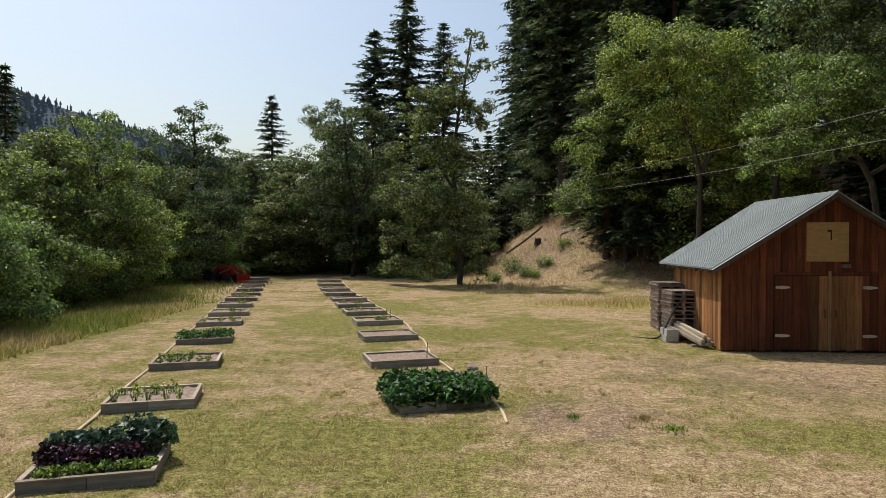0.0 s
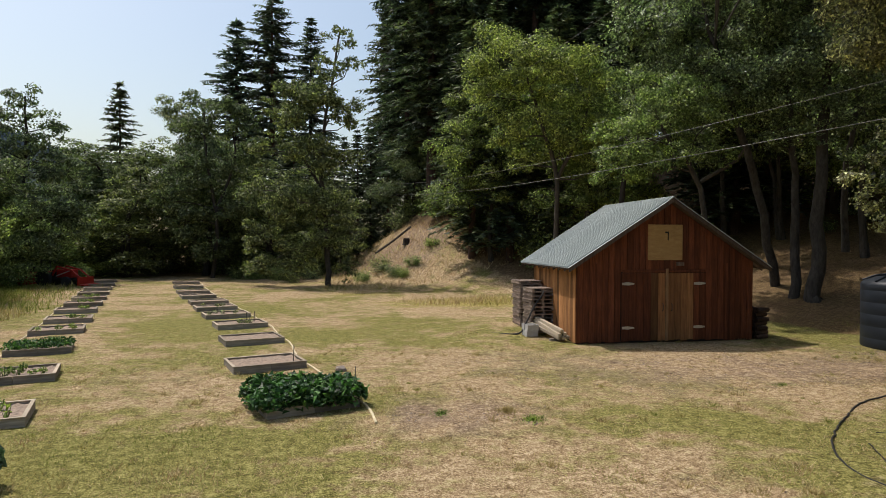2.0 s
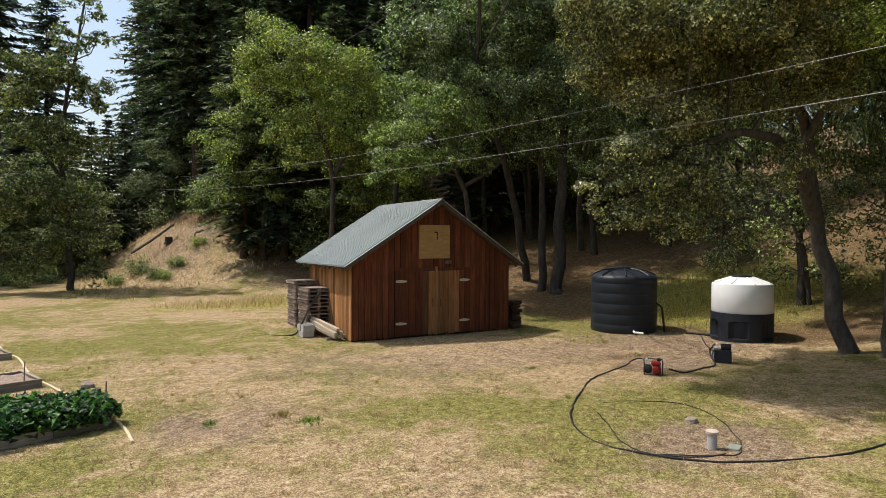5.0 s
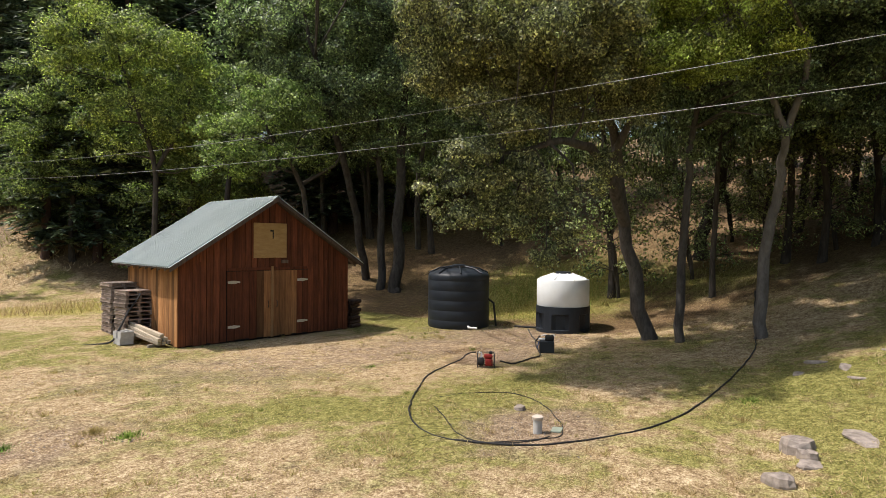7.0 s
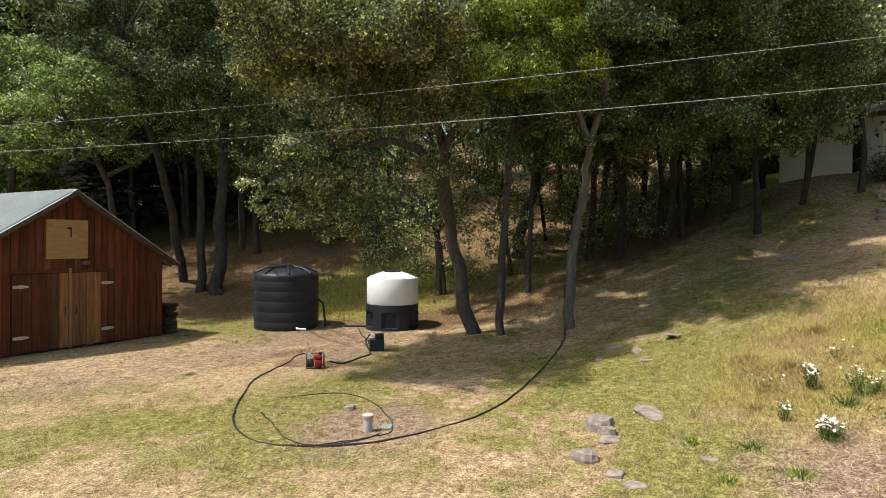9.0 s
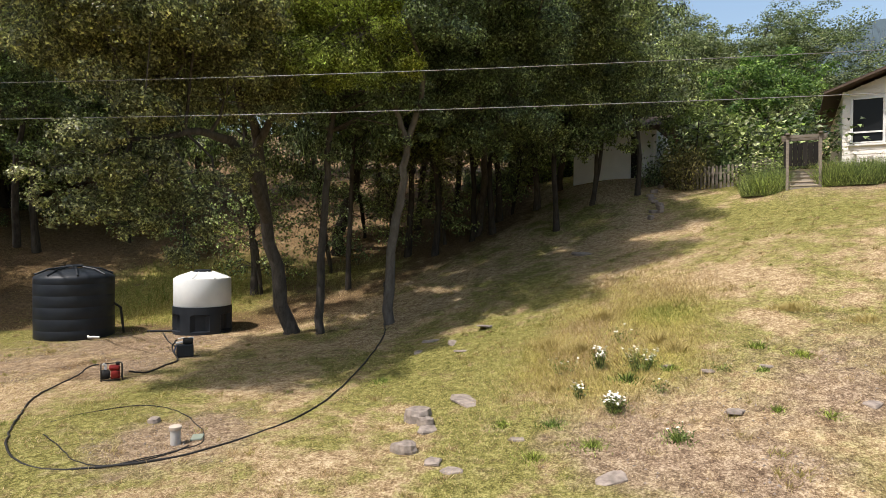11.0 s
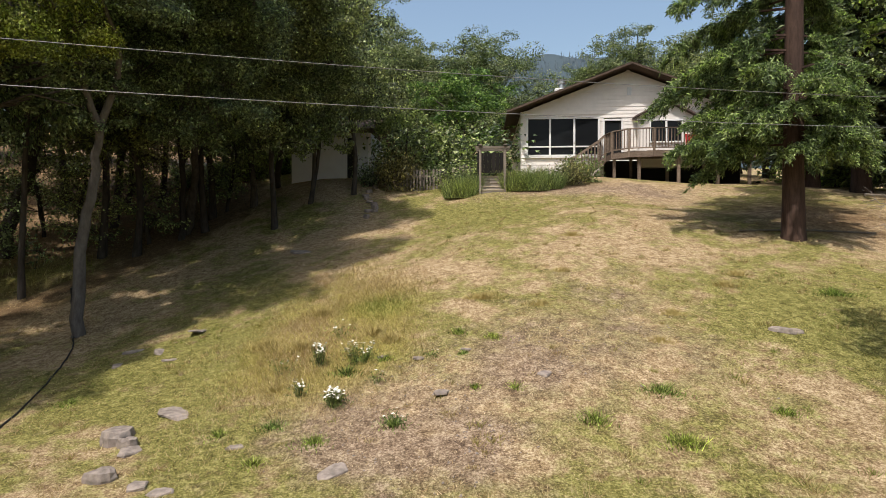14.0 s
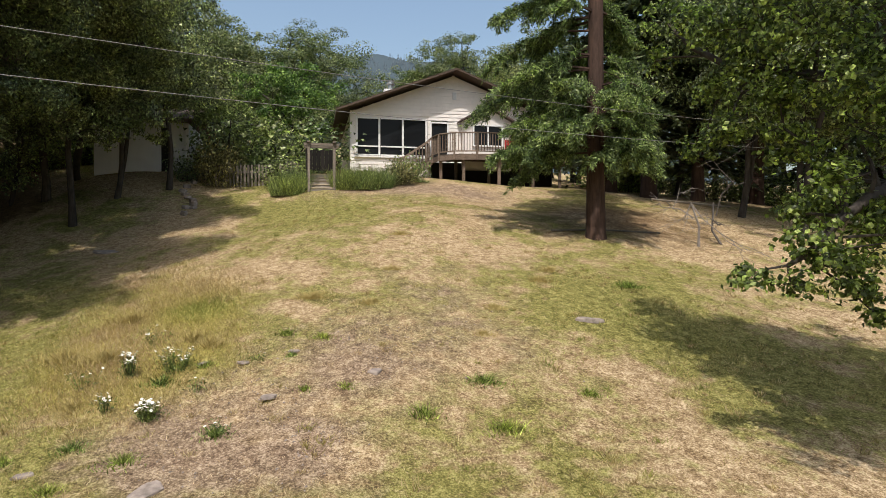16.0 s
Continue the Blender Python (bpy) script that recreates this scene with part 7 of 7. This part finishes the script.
rs = random.Random(11)
bx, by = LEFT_BEDS[0]
for k in range(8):
    crop("kale_plant", bx, by, 15, 0.2 + k * 0.18 + rs.uniform(-0.04, 0.04), 1.0 + rs.uniform(-0.08, 0.12), 100 + k, "blue-green kale in the raised bed", M_KALE, 260, 0.09, 0.5 if k > 4 else 0.34, 0.24)
for k in range(9):
    crop("purple_lettuce", bx, by, 15, 0.15 + k * 0.13, 0.55 + rs.uniform(-0.12, 0.16), 120 + k, "dark purple leaf vegetable in the raised bed", M_CHARD, 220, 0.07, 0.26, 0.17)
for k in range(9):
    crop("leaf_vegetable", bx, by, 15, 0.25 + k * 0.15, 0.25 + rs.uniform(-0.1, 0.08), 140 + k, "low green leaf vegetable in the raised bed", M_SPROUT, 120, 0.06, 0.12, 0.13)
bx, by = RIGHT_BEDS[0]
for k in range(22):
    crop("squash_plant", bx, by, 17, 0.12 + (k % 6) * 0.29 + rs.uniform(-0.08, 0.08), 0.22 + (k // 6) * 0.33 + rs.uniform(-0.08, 0.08), 160 + k, "broad-leaved green squash plant spilling over its bed", M_SQUASH, 330, 0.1, 0.5, 0.36, 0.9, 0.06)
bx, by = LEFT_BEDS[1]
for k in range(9):
    crop("seedling", bx, by, 15, 0.2 + (k % 5) * 0.28 + rs.uniform(-0.06, 0.06), 0.3 + (k // 5) * 0.55 + rs.uniform(-0.1, 0.1), 190 + k, "small green vegetable plant in dry soil", M_SPROUT, 30, 0.05, rs.uniform(0.14, 0.34), 0.1, 0.3)
bx, by = LEFT_BEDS[2]
for k in range(10):
    crop("seedling", bx, by, 15, 0.15 + (k % 6) * 0.24 + rs.uniform(-0.05, 0.05), 0.3 + (k // 6) * 0.5 + rs.uniform(-0.1, 0.1), 205 + k, "small green vegetable plant in dry soil", M_SPROUT, 45, 0.045, rs.uniform(0.12, 0.22), 0.1, 0.3)
bx, by = LEFT_BEDS[3]
for k in range(16):
    crop("leaf_vegetable", bx, by, 15, 0.12 + (k % 8) * 0.19, 0.3 + (k // 8) * 0.6 + rs.uniform(-0.15, 0.15), 230 + k, "low green leaf crop filling the bed", M_SQUASH, 90, 0.06, 0.22, 0.2)
for i, bed in enumerate(LEFT_BEDS[4:9] + RIGHT_BEDS[3:6]):
    for k in range(4):
        crop("seedling", *bed, 16, rs.uniform(0.2, 1.3), rs.uniform(0.25, 1.05), 260 + i * 5 + k, "dry brownish seedling in the soil", M_BROWN_OAK if i > 4 else M_SPROUT, 40, 0.05, 0.15, 0.12, 0.3)
# stakes in the far beds
for x, y in ((-2.2, 23.7), (-2.05, 23.9), (-2.3, 23.5), (-0.42, 15.9), (0.9, 12.9)):
    thing("plant_stake", Matrix.Translation(on(x, y, -0.05)), "thin wooden plant stake by a bed", "stake", data=Build().tube([(0, 0, 0), (0.02, 0.01, 0.6)], 0.012, 5).mesh("plant_stake", M_GREY_WOOD))


# ---- flowers and weeds on the slope ----
def daisies(x, y, n, r, h, seed):
    rng = np.random.default_rng(seed)
    ob = thing("daisy_clump", Matrix.Translation(on(x, y)), "clump of white daisies with green leaves on the slope", "flowers", "daisy clumps")
    b, heads = Build(), []
    for k in range(n):
        a, q = rng.uniform(0, 6.28), r * math.sqrt(rng.uniform(0, 1))
        top = np.array([math.cos(a) * q, math.sin(a) * q, h * rng.uniform(0.55, 1.05)])
        b.tube([top * (0.4, 0.4, -0.05), top], [0.004, 0.003], 3, False)
        up = unit(rng.normal(size=3) * 0.35 + (0, -0.2, 1))
        s = unit(np.cross(up, (1, 0.2, 0.1)))
        t = np.cross(up, s)
        m, petals = 7, []
        heads.append(petals)
        for j in range(m):
            u0, u1 = 2 * math.pi * j / m, 2 * math.pi * (j + 0.9) / m
            petals += [top, top + (s * math.cos(u0) + t * math.sin(u0)) * 0.024, top + (s * math.cos(u1) + t * math.sin(u1)) * 0.024]
    part("stalk", b, M_STALK, ob)
    for petals in heads:
        part("flower_head", cards("flower_head", np.array(petals), M_PETAL, 3), None, ob, "white petals")
    m = 70 + 4 * n
    c = np.stack([rng.normal(size=m) * r * 0.5, rng.normal(size=m) * r * 0.5, rng.uniform(0.02, h * 0.75, m)], 1)
    part("foliage", cards("foliage", leaf_tris(rng, c, 0.017, 0.1, 3.4), M_STALK, 3), None, ob)


for i, q in enumerate([(9.92, -0.94, 70, .2, .3), (11.76, -0.85, 40, .16, .42), (11.42, -1.53, 50, .34, .4), (10.6, -0.42, 14, .15, .28), (8.88, -1.72, 6, .2, .22), (11.76, -0.18, 8, .3, .35), (12.87, -1.36, 7, .4, .35), (10.46, -1.70, 4, .15, .25), (10.97, -2.78, 3, .2, .15)]):
    daisies(*q, 300 + i)


def weed(x, y, r, h, seed, mat, label):
    """A ragged tuft: thin blades that spread, thinning to its rim."""
    rng = np.random.default_rng(seed)
    n = int(160 + 1500 * r * r)
    a, u = rng.uniform(0, 6.28, n), np.abs(rng.normal(size=n)) * r * 0.6
    base = np.stack([np.cos(a) * u * rng.uniform(0.7, 1.5), np.sin(a) * u, np.zeros(n) - 0.02], 1)
    hh = h * rng.uniform(0.25, 1.0, n) * np.exp(-u / r * 0.7)
    tip = base + np.stack([rng.normal(size=n) * hh * 0.6 + np.cos(a) * hh * 0.3, rng.normal(size=n) * hh * 0.6 + np.sin(a) * hh * 0.3, hh], 1)
    th = rng.uniform(0, 3.14, n)
    s = np.stack([np.cos(th), np.sin(th), 0 * th], 1) * 0.009
    me = cards("weed_tuft", np.stack([base + s, tip, base - s], 1).reshape(-1, 3), mat, 3)
    return thing("weed_tuft", Matrix.Translation(on(x, y)), label, "weed", data=me, kind="stuff")


GREEN_WEED, DRY_WEED = "green weed tuft in the dry grass", "yellow dry grass tuft"
M_DRY = plain("dry_blades", (0.42, 0.33, 0.12), 0.8)
for i, (x, y, r, h, g) in enumerate([(8.86, -1.7, .24, .2, 1), (11.18, -4.08, .24, .16, 1), (11.77, -3.58, .2, .18, 1), (10.78, -3.38, .12, .13, 1), (11.34, -2.03, .2, .16, 1), (9.08, -3.69, .13, .15, 1), (9.43, -3.14, .12, .13, 1), (13.38, -4.68, .5, .24, 0), (12.23, -5.57, .3, .22, 0), (10.88, -7.86, .3, .2, 0), (7.18, -7.02, .22, .16, 1),
                                          (8.82, -0.54, .3, .2, 1), (9.62, -0.02, .25, .18, 1), (9.71, 0.78, .2, .15, 1), (8.50, 0.26, .22, .18, 1), (11.14, 0.00, .3, .2, 0), (12.89, -0.56, .6, .32, 0), (12.17, -2.26, .25, .3, 0), (12.67, -2.05, .3, .34, 0), (14.94, -1.14, .5, .3, 0), (13.60, 0.05, .6, .3, 0), (11.15, -1.29, .3, .22, 1), (11.56, -1.68, .25, .2, 1), (7.83, -4.39, .3, .2, 1),
                                          (3.87, 10.34, .3, .14, 1), (3.57, 10.93, .35, .16, 0), (2.36, 11.03, .3, .12, 1), (10.25, 11.78, .3, .1, 1), (12.65, 3.55, .3, .14, 1), (13.85, -6.87, .3, .18, 0), (16.43, -8.45, .35, .2, 0), (8.26, -5.74, .35, .2, 1), (6.95, -5.19, .4, .22, 1), (9.85, -6.85, .3, .16, 0), (11.76, -9.86, .35, .24, 0), (12.33, -10.66, .3, .24, 0), (10.62, -11.67, .4, .26, 1)]):
    weed(x, y, r, h, 400 + i, M_WEED if g else M_DRY, GREEN_WEED if g else DRY_WEED)


# ---- garden of the house ----
def tall_grass(x, y, r, h, n, seed, mat=None, label="tall green strappy leaves beside the arbour"):
    rng = np.random.default_rng(seed)
    a, q = rng.uniform(0, 6.28, n), r * np.sqrt(rng.uniform(0, 1, n))
    base = np.stack([np.cos(a) * q * 1.0, np.sin(a) * q, np.zeros(n) - 0.1], 1)
    tip = base + np.stack([rng.normal(size=n) * h * 0.3, rng.normal(size=n) * h * 0.3, h * rng.uniform(0.5, 1.1, n)], 1)
    th = rng.uniform(0, 3.14, n)
    s = np.stack([np.cos(th), np.sin(th), 0 * th], 1) * 0.013
    thing("iris_clump", Matrix.Translation(on(x, y)), label, "plant", data=cards("iris_clump", np.stack([base + s, tip, base - s], 1).reshape(-1, 3), mat or M_WILLOW, 3))


def hp(x, y):
    w = HOUSE @ Vector((x, y, 0))
    return w.x, w.y


for i, (x, y, r, h) in enumerate([(-1.0, 26.3, .7, 1.1), (-0.6, 26.9, .5, 1.1), (1.4, 26.4, .6, 1.15), (2.1, 26.5, .7, 1.2), (2.8, 26.9, .6, 1.1)]):
    tall_grass(*hp(x, y), r, h * 0.85, 1500, 500 + i)


def put_shrub(x, y, h, w, which):
    gx, gy = hp(x, y)
    put("shrub", math.degrees(math.atan2(-gx, gy)), math.hypot(gx, gy), h, w, which)


for x, y, h, w, k in ((-1.3, 29.5, 1.4, .9, 0), (3.9, 27.6, 1.2, .7, 2), (4.3, 28.5, 1.3, .7, 1), (-3.6, 32.5, 3.0, 1.6, 0), (-2.0, 33.5, 3.0, 1.5, 0), (-5.0, 33.5, 3.0, 1.4, 0), (0.2, 34.5, 3.0, 1.6, 0), (-0.8, 31.0, 1.3, .9, 0)):
    put_shrub(x, y, h, w, k)
# a brown shrub before the garage, a dark one beside it and a light one towards the arbour
put("shrub", -101.0, 30.4, 2.3, 0.85, 2)
put("shrub", -102.0, 30.9, 1.9, 0.6, 2)
put("shrub", -98.6, 31.2, 1.5, 0.5, 0)
put("shrub", -104.0, 31.4, 1.5, 0.6, 1)


def fence():
    ob = thing("picket_fence", HOUSE, "low weathered picket fence behind the arbour", "fence")
    for k in range(24):
        x = -4.4 + k * 0.16
        gx, gy = hp(x, 29.9)
        g = float(terrain(gx, gy))
        part("picket", Build().prism([(x, g - 0.1), (x + 0.1, g - 0.1), (x + 0.1, g + 0.95), (x + 0.05, g + 1.02), (x, g + 0.95)], 29.9, 29.93), M_GREY_WOOD, ob)
    gx, gy = hp(-2.5, 29.9)
    g = float(terrain(gx, gy))
    part("rail", Build().box((-4.4, 29.935, g + 0.6), (-0.5, 29.98, g + 0.69)), M_GREY_WOOD, ob)


fence()


def deck_chair():
    ob = thing("garden_chair", HOUSE @ Matrix.Translation((10.1, 30.7, 7.38)), "red plastic garden chair on the deck", "chair")
    part("seat", Build().box((-0.25, -0.22, 0.38), (0.25, 0.24, 0.42), 0.012), M_RED, ob)
    part("backrest", Build().box((-0.25, 0.2, 0.425), (0.25, 0.25, 1.0), 0.012, Matrix.Rotation(-0.15, 4, "X")), M_RED, ob)
    for x in (-0.24, 0.19):
        for y in (-0.21, 0.17):
            part("leg", Build().box((x, y, 0), (x + 0.05, y + 0.05, 0.378)), M_RED, ob)
        part("armrest", Build().box((x - 0.01, -0.2, 0.6), (x + 0.06, 0.24, 0.63), 0.006), M_RED, ob)


deck_chair()


# ---- tractor at the far end of the field ----
def tractor():
    ob = thing("tractor", Matrix.Translation(on(-16.9, 46.8)) @ Euler((0, 0, radians(-20))).to_matrix().to_4x4(), "red compact tractor with a front loader parked by the trees", "tractor")
    part("hood", Build().box((0.1, -0.3, 0.6), (1.35, 0.3, 1.15), 0.08), M_RED, ob)
    part("chassis", Build().box((-0.9, -0.22, 0.4), (1.3, 0.22, 0.62), 0.02), M_RUBBER, ob)
    part("seat", Build().box((-0.75, -0.24, 0.85), (-0.3, 0.24, 0.95), 0.03).box((-0.82, -0.24, 0.95), (-0.72, 0.24, 1.3), 0.03), M_RUBBER, ob)
    part("fender", Build().box((-0.95, -0.62, 0.95), (-0.2, -0.3, 1.02), 0.02).box((-0.95, 0.3, 0.95), (-0.2, 0.62, 1.02), 0.02), M_RED, ob)
    part("roll_bar", Build().tube([(-0.9, -0.4, 0.6), (-0.92, -0.4, 1.75), (-0.92, 0.4, 1.75), (-0.9, 0.4, 0.6)], 0.035, 6), M_RUBBER, ob)
    part("steering_wheel", Build().tube([(0.0 + 0.02 * math.cos(a), 0.18 * math.cos(a), 1.25 + 0.18 * math.sin(a)) for a in np.linspace(0, 6.28, 13)], 0.015, 5), M_RUBBER, ob)
    for x, r, w in ((-0.6, 0.55, 0.32), (1.05, 0.34, 0.22)):
        for s in (-1, 1):
            wh = part("wheel", Build().lathe([(r * 0.55, -w / 2), (r * 0.92, -w / 2), (r, -w * 0.35), (r, w * 0.35), (r * 0.92, w / 2), (r * 0.55, w / 2)], 20), M_RUBBER, ob)
            wh.matrix_basis = pose(x, s * 0.55, r, 90, 0, 0)
            part("rim", Build().lathe([(r * 0.54, -w * 0.3), (r * 0.5, w * 0.32), (r * 0.15, w * 0.34)], 16), M_WHITE, wh)
    for s in (-0.42, 0.42):
        part("loader_arm", Build().tube([(-0.05, s, 0.75), (0.3, s, 1.35), (1.4, s, 1.1), (2.1, s, 0.55)], 0.06, 6), M_RED, ob)
        part("cylinder", Build().tube([(0.2, s, 0.7), (1.2, s, 1.05)], 0.035, 6), M_STEEL, ob)
    part("bucket", Build().prism([(2.05, 0.1), (2.6, 0.08), (2.62, 0.12), (2.15, 0.2), (2.1, 0.65), (2.05, 0.65)], -0.75, 0.75), M_RED, ob)


tractor()


def mower():
    """Red implement behind the tractor."""
    ob = thing("flail_mower", Matrix.Translation(on(-18.8, 47.2)) @ Euler((0, 0, radians(-15))).to_matrix().to_4x4(), "red tractor mower deck parked in the grass", "mower")
    part("housing", Build().prism([(-0.5, 0.15), (0.5, 0.15), (0.5, 0.55), (0.25, 0.95), (-0.3, 0.95), (-0.5, 0.6)], -0.7, 0.7), M_RED, ob)
    part("hitch", Build().tube([(0.0, -0.3, 0.95), (0.4, 0, 1.3), (0.0, 0.3, 0.95)], 0.04, 6), M_RUBBER, ob)
    part("roller", Build().tube([(-0.5, -0.68, 0.12), (-0.5, 0.68, 0.12)], 0.11, 10), M_RUBBER, ob)


mower()


# ---- fallen wood ----
def stick(pts, r, label, mat=M_BARK):
    thing("fallen_branch", None, label, "branch", data=Build().tube(smooth_path(pts, 4), r, 6).mesh("fallen_branch", mat, True))


stick([on(5.0, 48.5, 1.2), on(6.5, 49.2, 1.2), on(8.0, 50, 1.1)], 0.09, "fallen branch on the bare bank")
stick([on(18.2, -21.5, 0.3), on(18.0, -23.5, 0.15), on(17.2, -25.5, 0.1)], 0.05, "pale fallen branch under the fir", M_GREY_WOOD)
stick([on(15.5, -13.5, 0.05), on(15.0, -15.2, 0.06), on(14.2, -17.2, 0.05)], 0.03, "thin fallen branch on the slope", M_GREY_WOOD)
thing("tree_stump", Matrix.Translation(on(7.6, 49.6, -0.05)), "dark cut stump on the bare bank", "stump", data=Build().lathe([(0.36, 0), (0.28, 0.2), (0.26, 0.55), (0.2, 0.58)], 11).mesh("tree_stump", M_BARK))


# ---- grass ----
def blades(name, n, area, height, width, seed, label, far=30.0, where=None, lush_add=0.0, bend=0.4):
    """Grass blades scattered over the lawn, thinning out with distance."""
    rng = np.random.default_rng(seed)
    x0, x1, y0, y1 = area
    px, py = rng.uniform(x0, x1, n * 4), rng.uniform(y0, y1, n * 4)
    d = np.hypot(px, py)
    keep = rng.uniform(0, 1, n * 4) < np.clip(1.4 - d / far, 0.0, 1) * np.clip((d - 4.5) / 2, 0, 1)
    lush, bare, wild, litter = masks(px, py)
    keep &= rng.uniform(0, 1, n * 4) < (where(lush, bare, wild, litter) if where else 1 - 0.75 * np.maximum(bare, litter * 0.8))
    px, py = px[keep][:n], py[keep][:n]
    lush = np.clip(lush[keep][:n] + lush_add, 0, 1)
    k = len(px)
    z = terrain(px, py)
    h = height * rng.uniform(0.4, 1.25, k)
    base = np.stack([px, py, z - 0.015], 1)
    tip = base + np.stack([rng.normal(size=k) * h * bend, rng.normal(size=k) * h * bend, h], 1)
    th = rng.uniform(0, 3.14, k)
    s = np.stack([np.cos(th), np.sin(th), 0 * th], 1) * width
    me = cards(name, np.stack([base + s, tip, base - s], 1).reshape(-1, 3), M_BLADES, 3)
    patch = np.array([noise.noise((a * 0.45, b * 0.45, 7.7)) for a, b in zip(px, py)])
    tone = np.clip(lush * 1.1 + patch * 1.5 + 0.1 + rng.normal(size=k) * 0.12, 0, 1)
    me.attributes.new("lush", "FLOAT", "POINT").data.foreach_set("value", np.repeat(tone, 3).astype(np.float32))
    return thing(name, None, label, "grass", data=me, kind="stuff")


blades("short_grass", 200000, (-12, 26, -14, 24), 0.042, 0.009, 1, "short dry mown grass with green patches", bend=0.8)
blades("meadow_grass", 90000, (-6, 24, -12, 20), 0.07, 0.008, 4, "half-long yellow-green grass in the patches left uncut", far=24, where=lambda l, b, w, t: np.clip(l * 0.9 + w * 1.2 - 0.12, 0, 1) * (1 - b), lush_add=0.1, bend=0.6)
blades("bank_tufts", 5000, (1, 16, 40, 62), 0.32, 0.03, 6, "dry grass on the bare bank", far=90, where=lambda l, b, w, t: 0.25 + 0.6 * w, bend=0.7)
blades("tall_dry_grass", 60000, (-22, 30, 6, 60), 0.42, 0.012, 2, "tall yellow uncut grass at the edges", far=60, where=lambda l, b, w, t: np.clip(w * 1.3 - 0.45, 0, 1), lush_add=0.15)
blades("bank_grass", 40000, (-22, -11.5, 12, 48), 0.32, 0.02, 3, "tall green and yellow grass along the wood's edge", far=60, where=lambda l, b, w, t: np.clip(l * 1.0 + w, 0, 1), lush_add=1.3)
blades("golden_grass", 26000, (9, 19, -5, 3), 0.11, 0.006, 8, "half-long golden grass on the slope", far=60, where=lambda l, b, w, t: np.clip(w * 1.5 - 0.2, 0, 1), lush_add=0.4, bend=0.7)


def tufts(name, count, each, area, height, seed, label, mat, where):
    """Small separate grass tufts strewn over the lawn."""
    rng = np.random.default_rng(seed)
    x0, x1, y0, y1 = area
    cx, cy = rng.uniform(x0, x1, count * 6), rng.uniform(y0, y1, count * 6)
    d = np.hypot(cx, cy)
    keep = (rng.uniform(0, 1, count * 6) < where(*masks(cx, cy))) & (d > 5) & (d < 24)
    cx, cy = cx[keep][:count], cy[keep][:count]
    n = len(cx) * each
    size = np.repeat(rng.uniform(0.5, 1.5, len(cx)), each)
    a, u = rng.uniform(0, 6.28, n), np.abs(rng.normal(size=n)) * 0.07 * size
    px, py = np.repeat(cx, each) + np.cos(a) * u, np.repeat(cy, each) + np.sin(a) * u
    h = height * size * rng.uniform(0.35, 1.1, n)
    base = np.stack([px, py, terrain(px, py) - 0.012], 1)
    tip = base + np.stack([(np.cos(a) * 0.5 + rng.normal(size=n) * 0.45) * h, (np.sin(a) * 0.5 + rng.normal(size=n) * 0.45) * h, h], 1)
    th = rng.uniform(0, 3.14, n)
    s = np.stack([np.cos(th), np.sin(th), 0 * th], 1) * 0.007
    me = cards(name, np.stack([base + s, tip, base - s], 1).reshape(-1, 3), mat, 3)
    tone = np.repeat(np.clip(rng.normal(size=len(cx)) * 0.35 + 0.4, 0, 1), each * 3)
    me.attributes.new("lush", "FLOAT", "POINT").data.foreach_set("value", tone.astype(np.float32))
    return thing(name, None, label, "grass", data=me, kind="stuff")


tufts("grass_tufts", 1500, 34, (-8, 22, -15, 18), 0.085, 71, "small yellow and green grass tufts in the dry lawn", M_BLADES, lambda l, b, w, t: 1 - 0.6 * b - 0.8 * t)


def rubble(name, count, area, seed, label):
    """Clods and small stones lying on the bare earth."""
    rng = np.random.default_rng(seed)
    x0, x1, y0, y1 = area
    cx, cy = rng.uniform(x0, x1, count * 8), rng.uniform(y0, y1, count * 8)
    lush, bare, wild, litter = masks(cx, cy)
    keep = (rng.uniform(0, 1, count * 8) < np.maximum(bare * 1.3 - 0.15, litter * 0.35)) & (np.hypot(cx, cy) > 5)
    cx, cy = cx[keep][:count], cy[keep][:count]
    n = len(cx)
    r = 0.008 + 0.02 * rng.uniform(0, 1, n) ** 3
    c = np.stack([cx, cy, terrain(cx, cy) + r * 0.3], 1)
    a = rng.uniform(0, 6.28, n)
    corner = [np.stack([np.cos(a + k * 2.09) * r * rng.uniform(0.7, 1.4, n), np.sin(a + k * 2.09) * r * rng.uniform(0.7, 1.4, n), -r * 0.5], 1) + c for k in range(3)]
    top = c + np.stack([rng.normal(size=n) * r * 0.3, rng.normal(size=n) * r * 0.3, r * 0.45], 1)
    tri = [corner[0], corner[1], top, corner[1], corner[2], top, corner[2], corner[0], top]
    return thing(name, None, label, "gravel", data=cards(name, np.stack(tri, 1).reshape(-1, 3), M_STONE, 3), kind="stuff")


rubble("earth_clods", 6000, (-2, 20, -9, 16), 72, "clods and small stones on the bare patches")
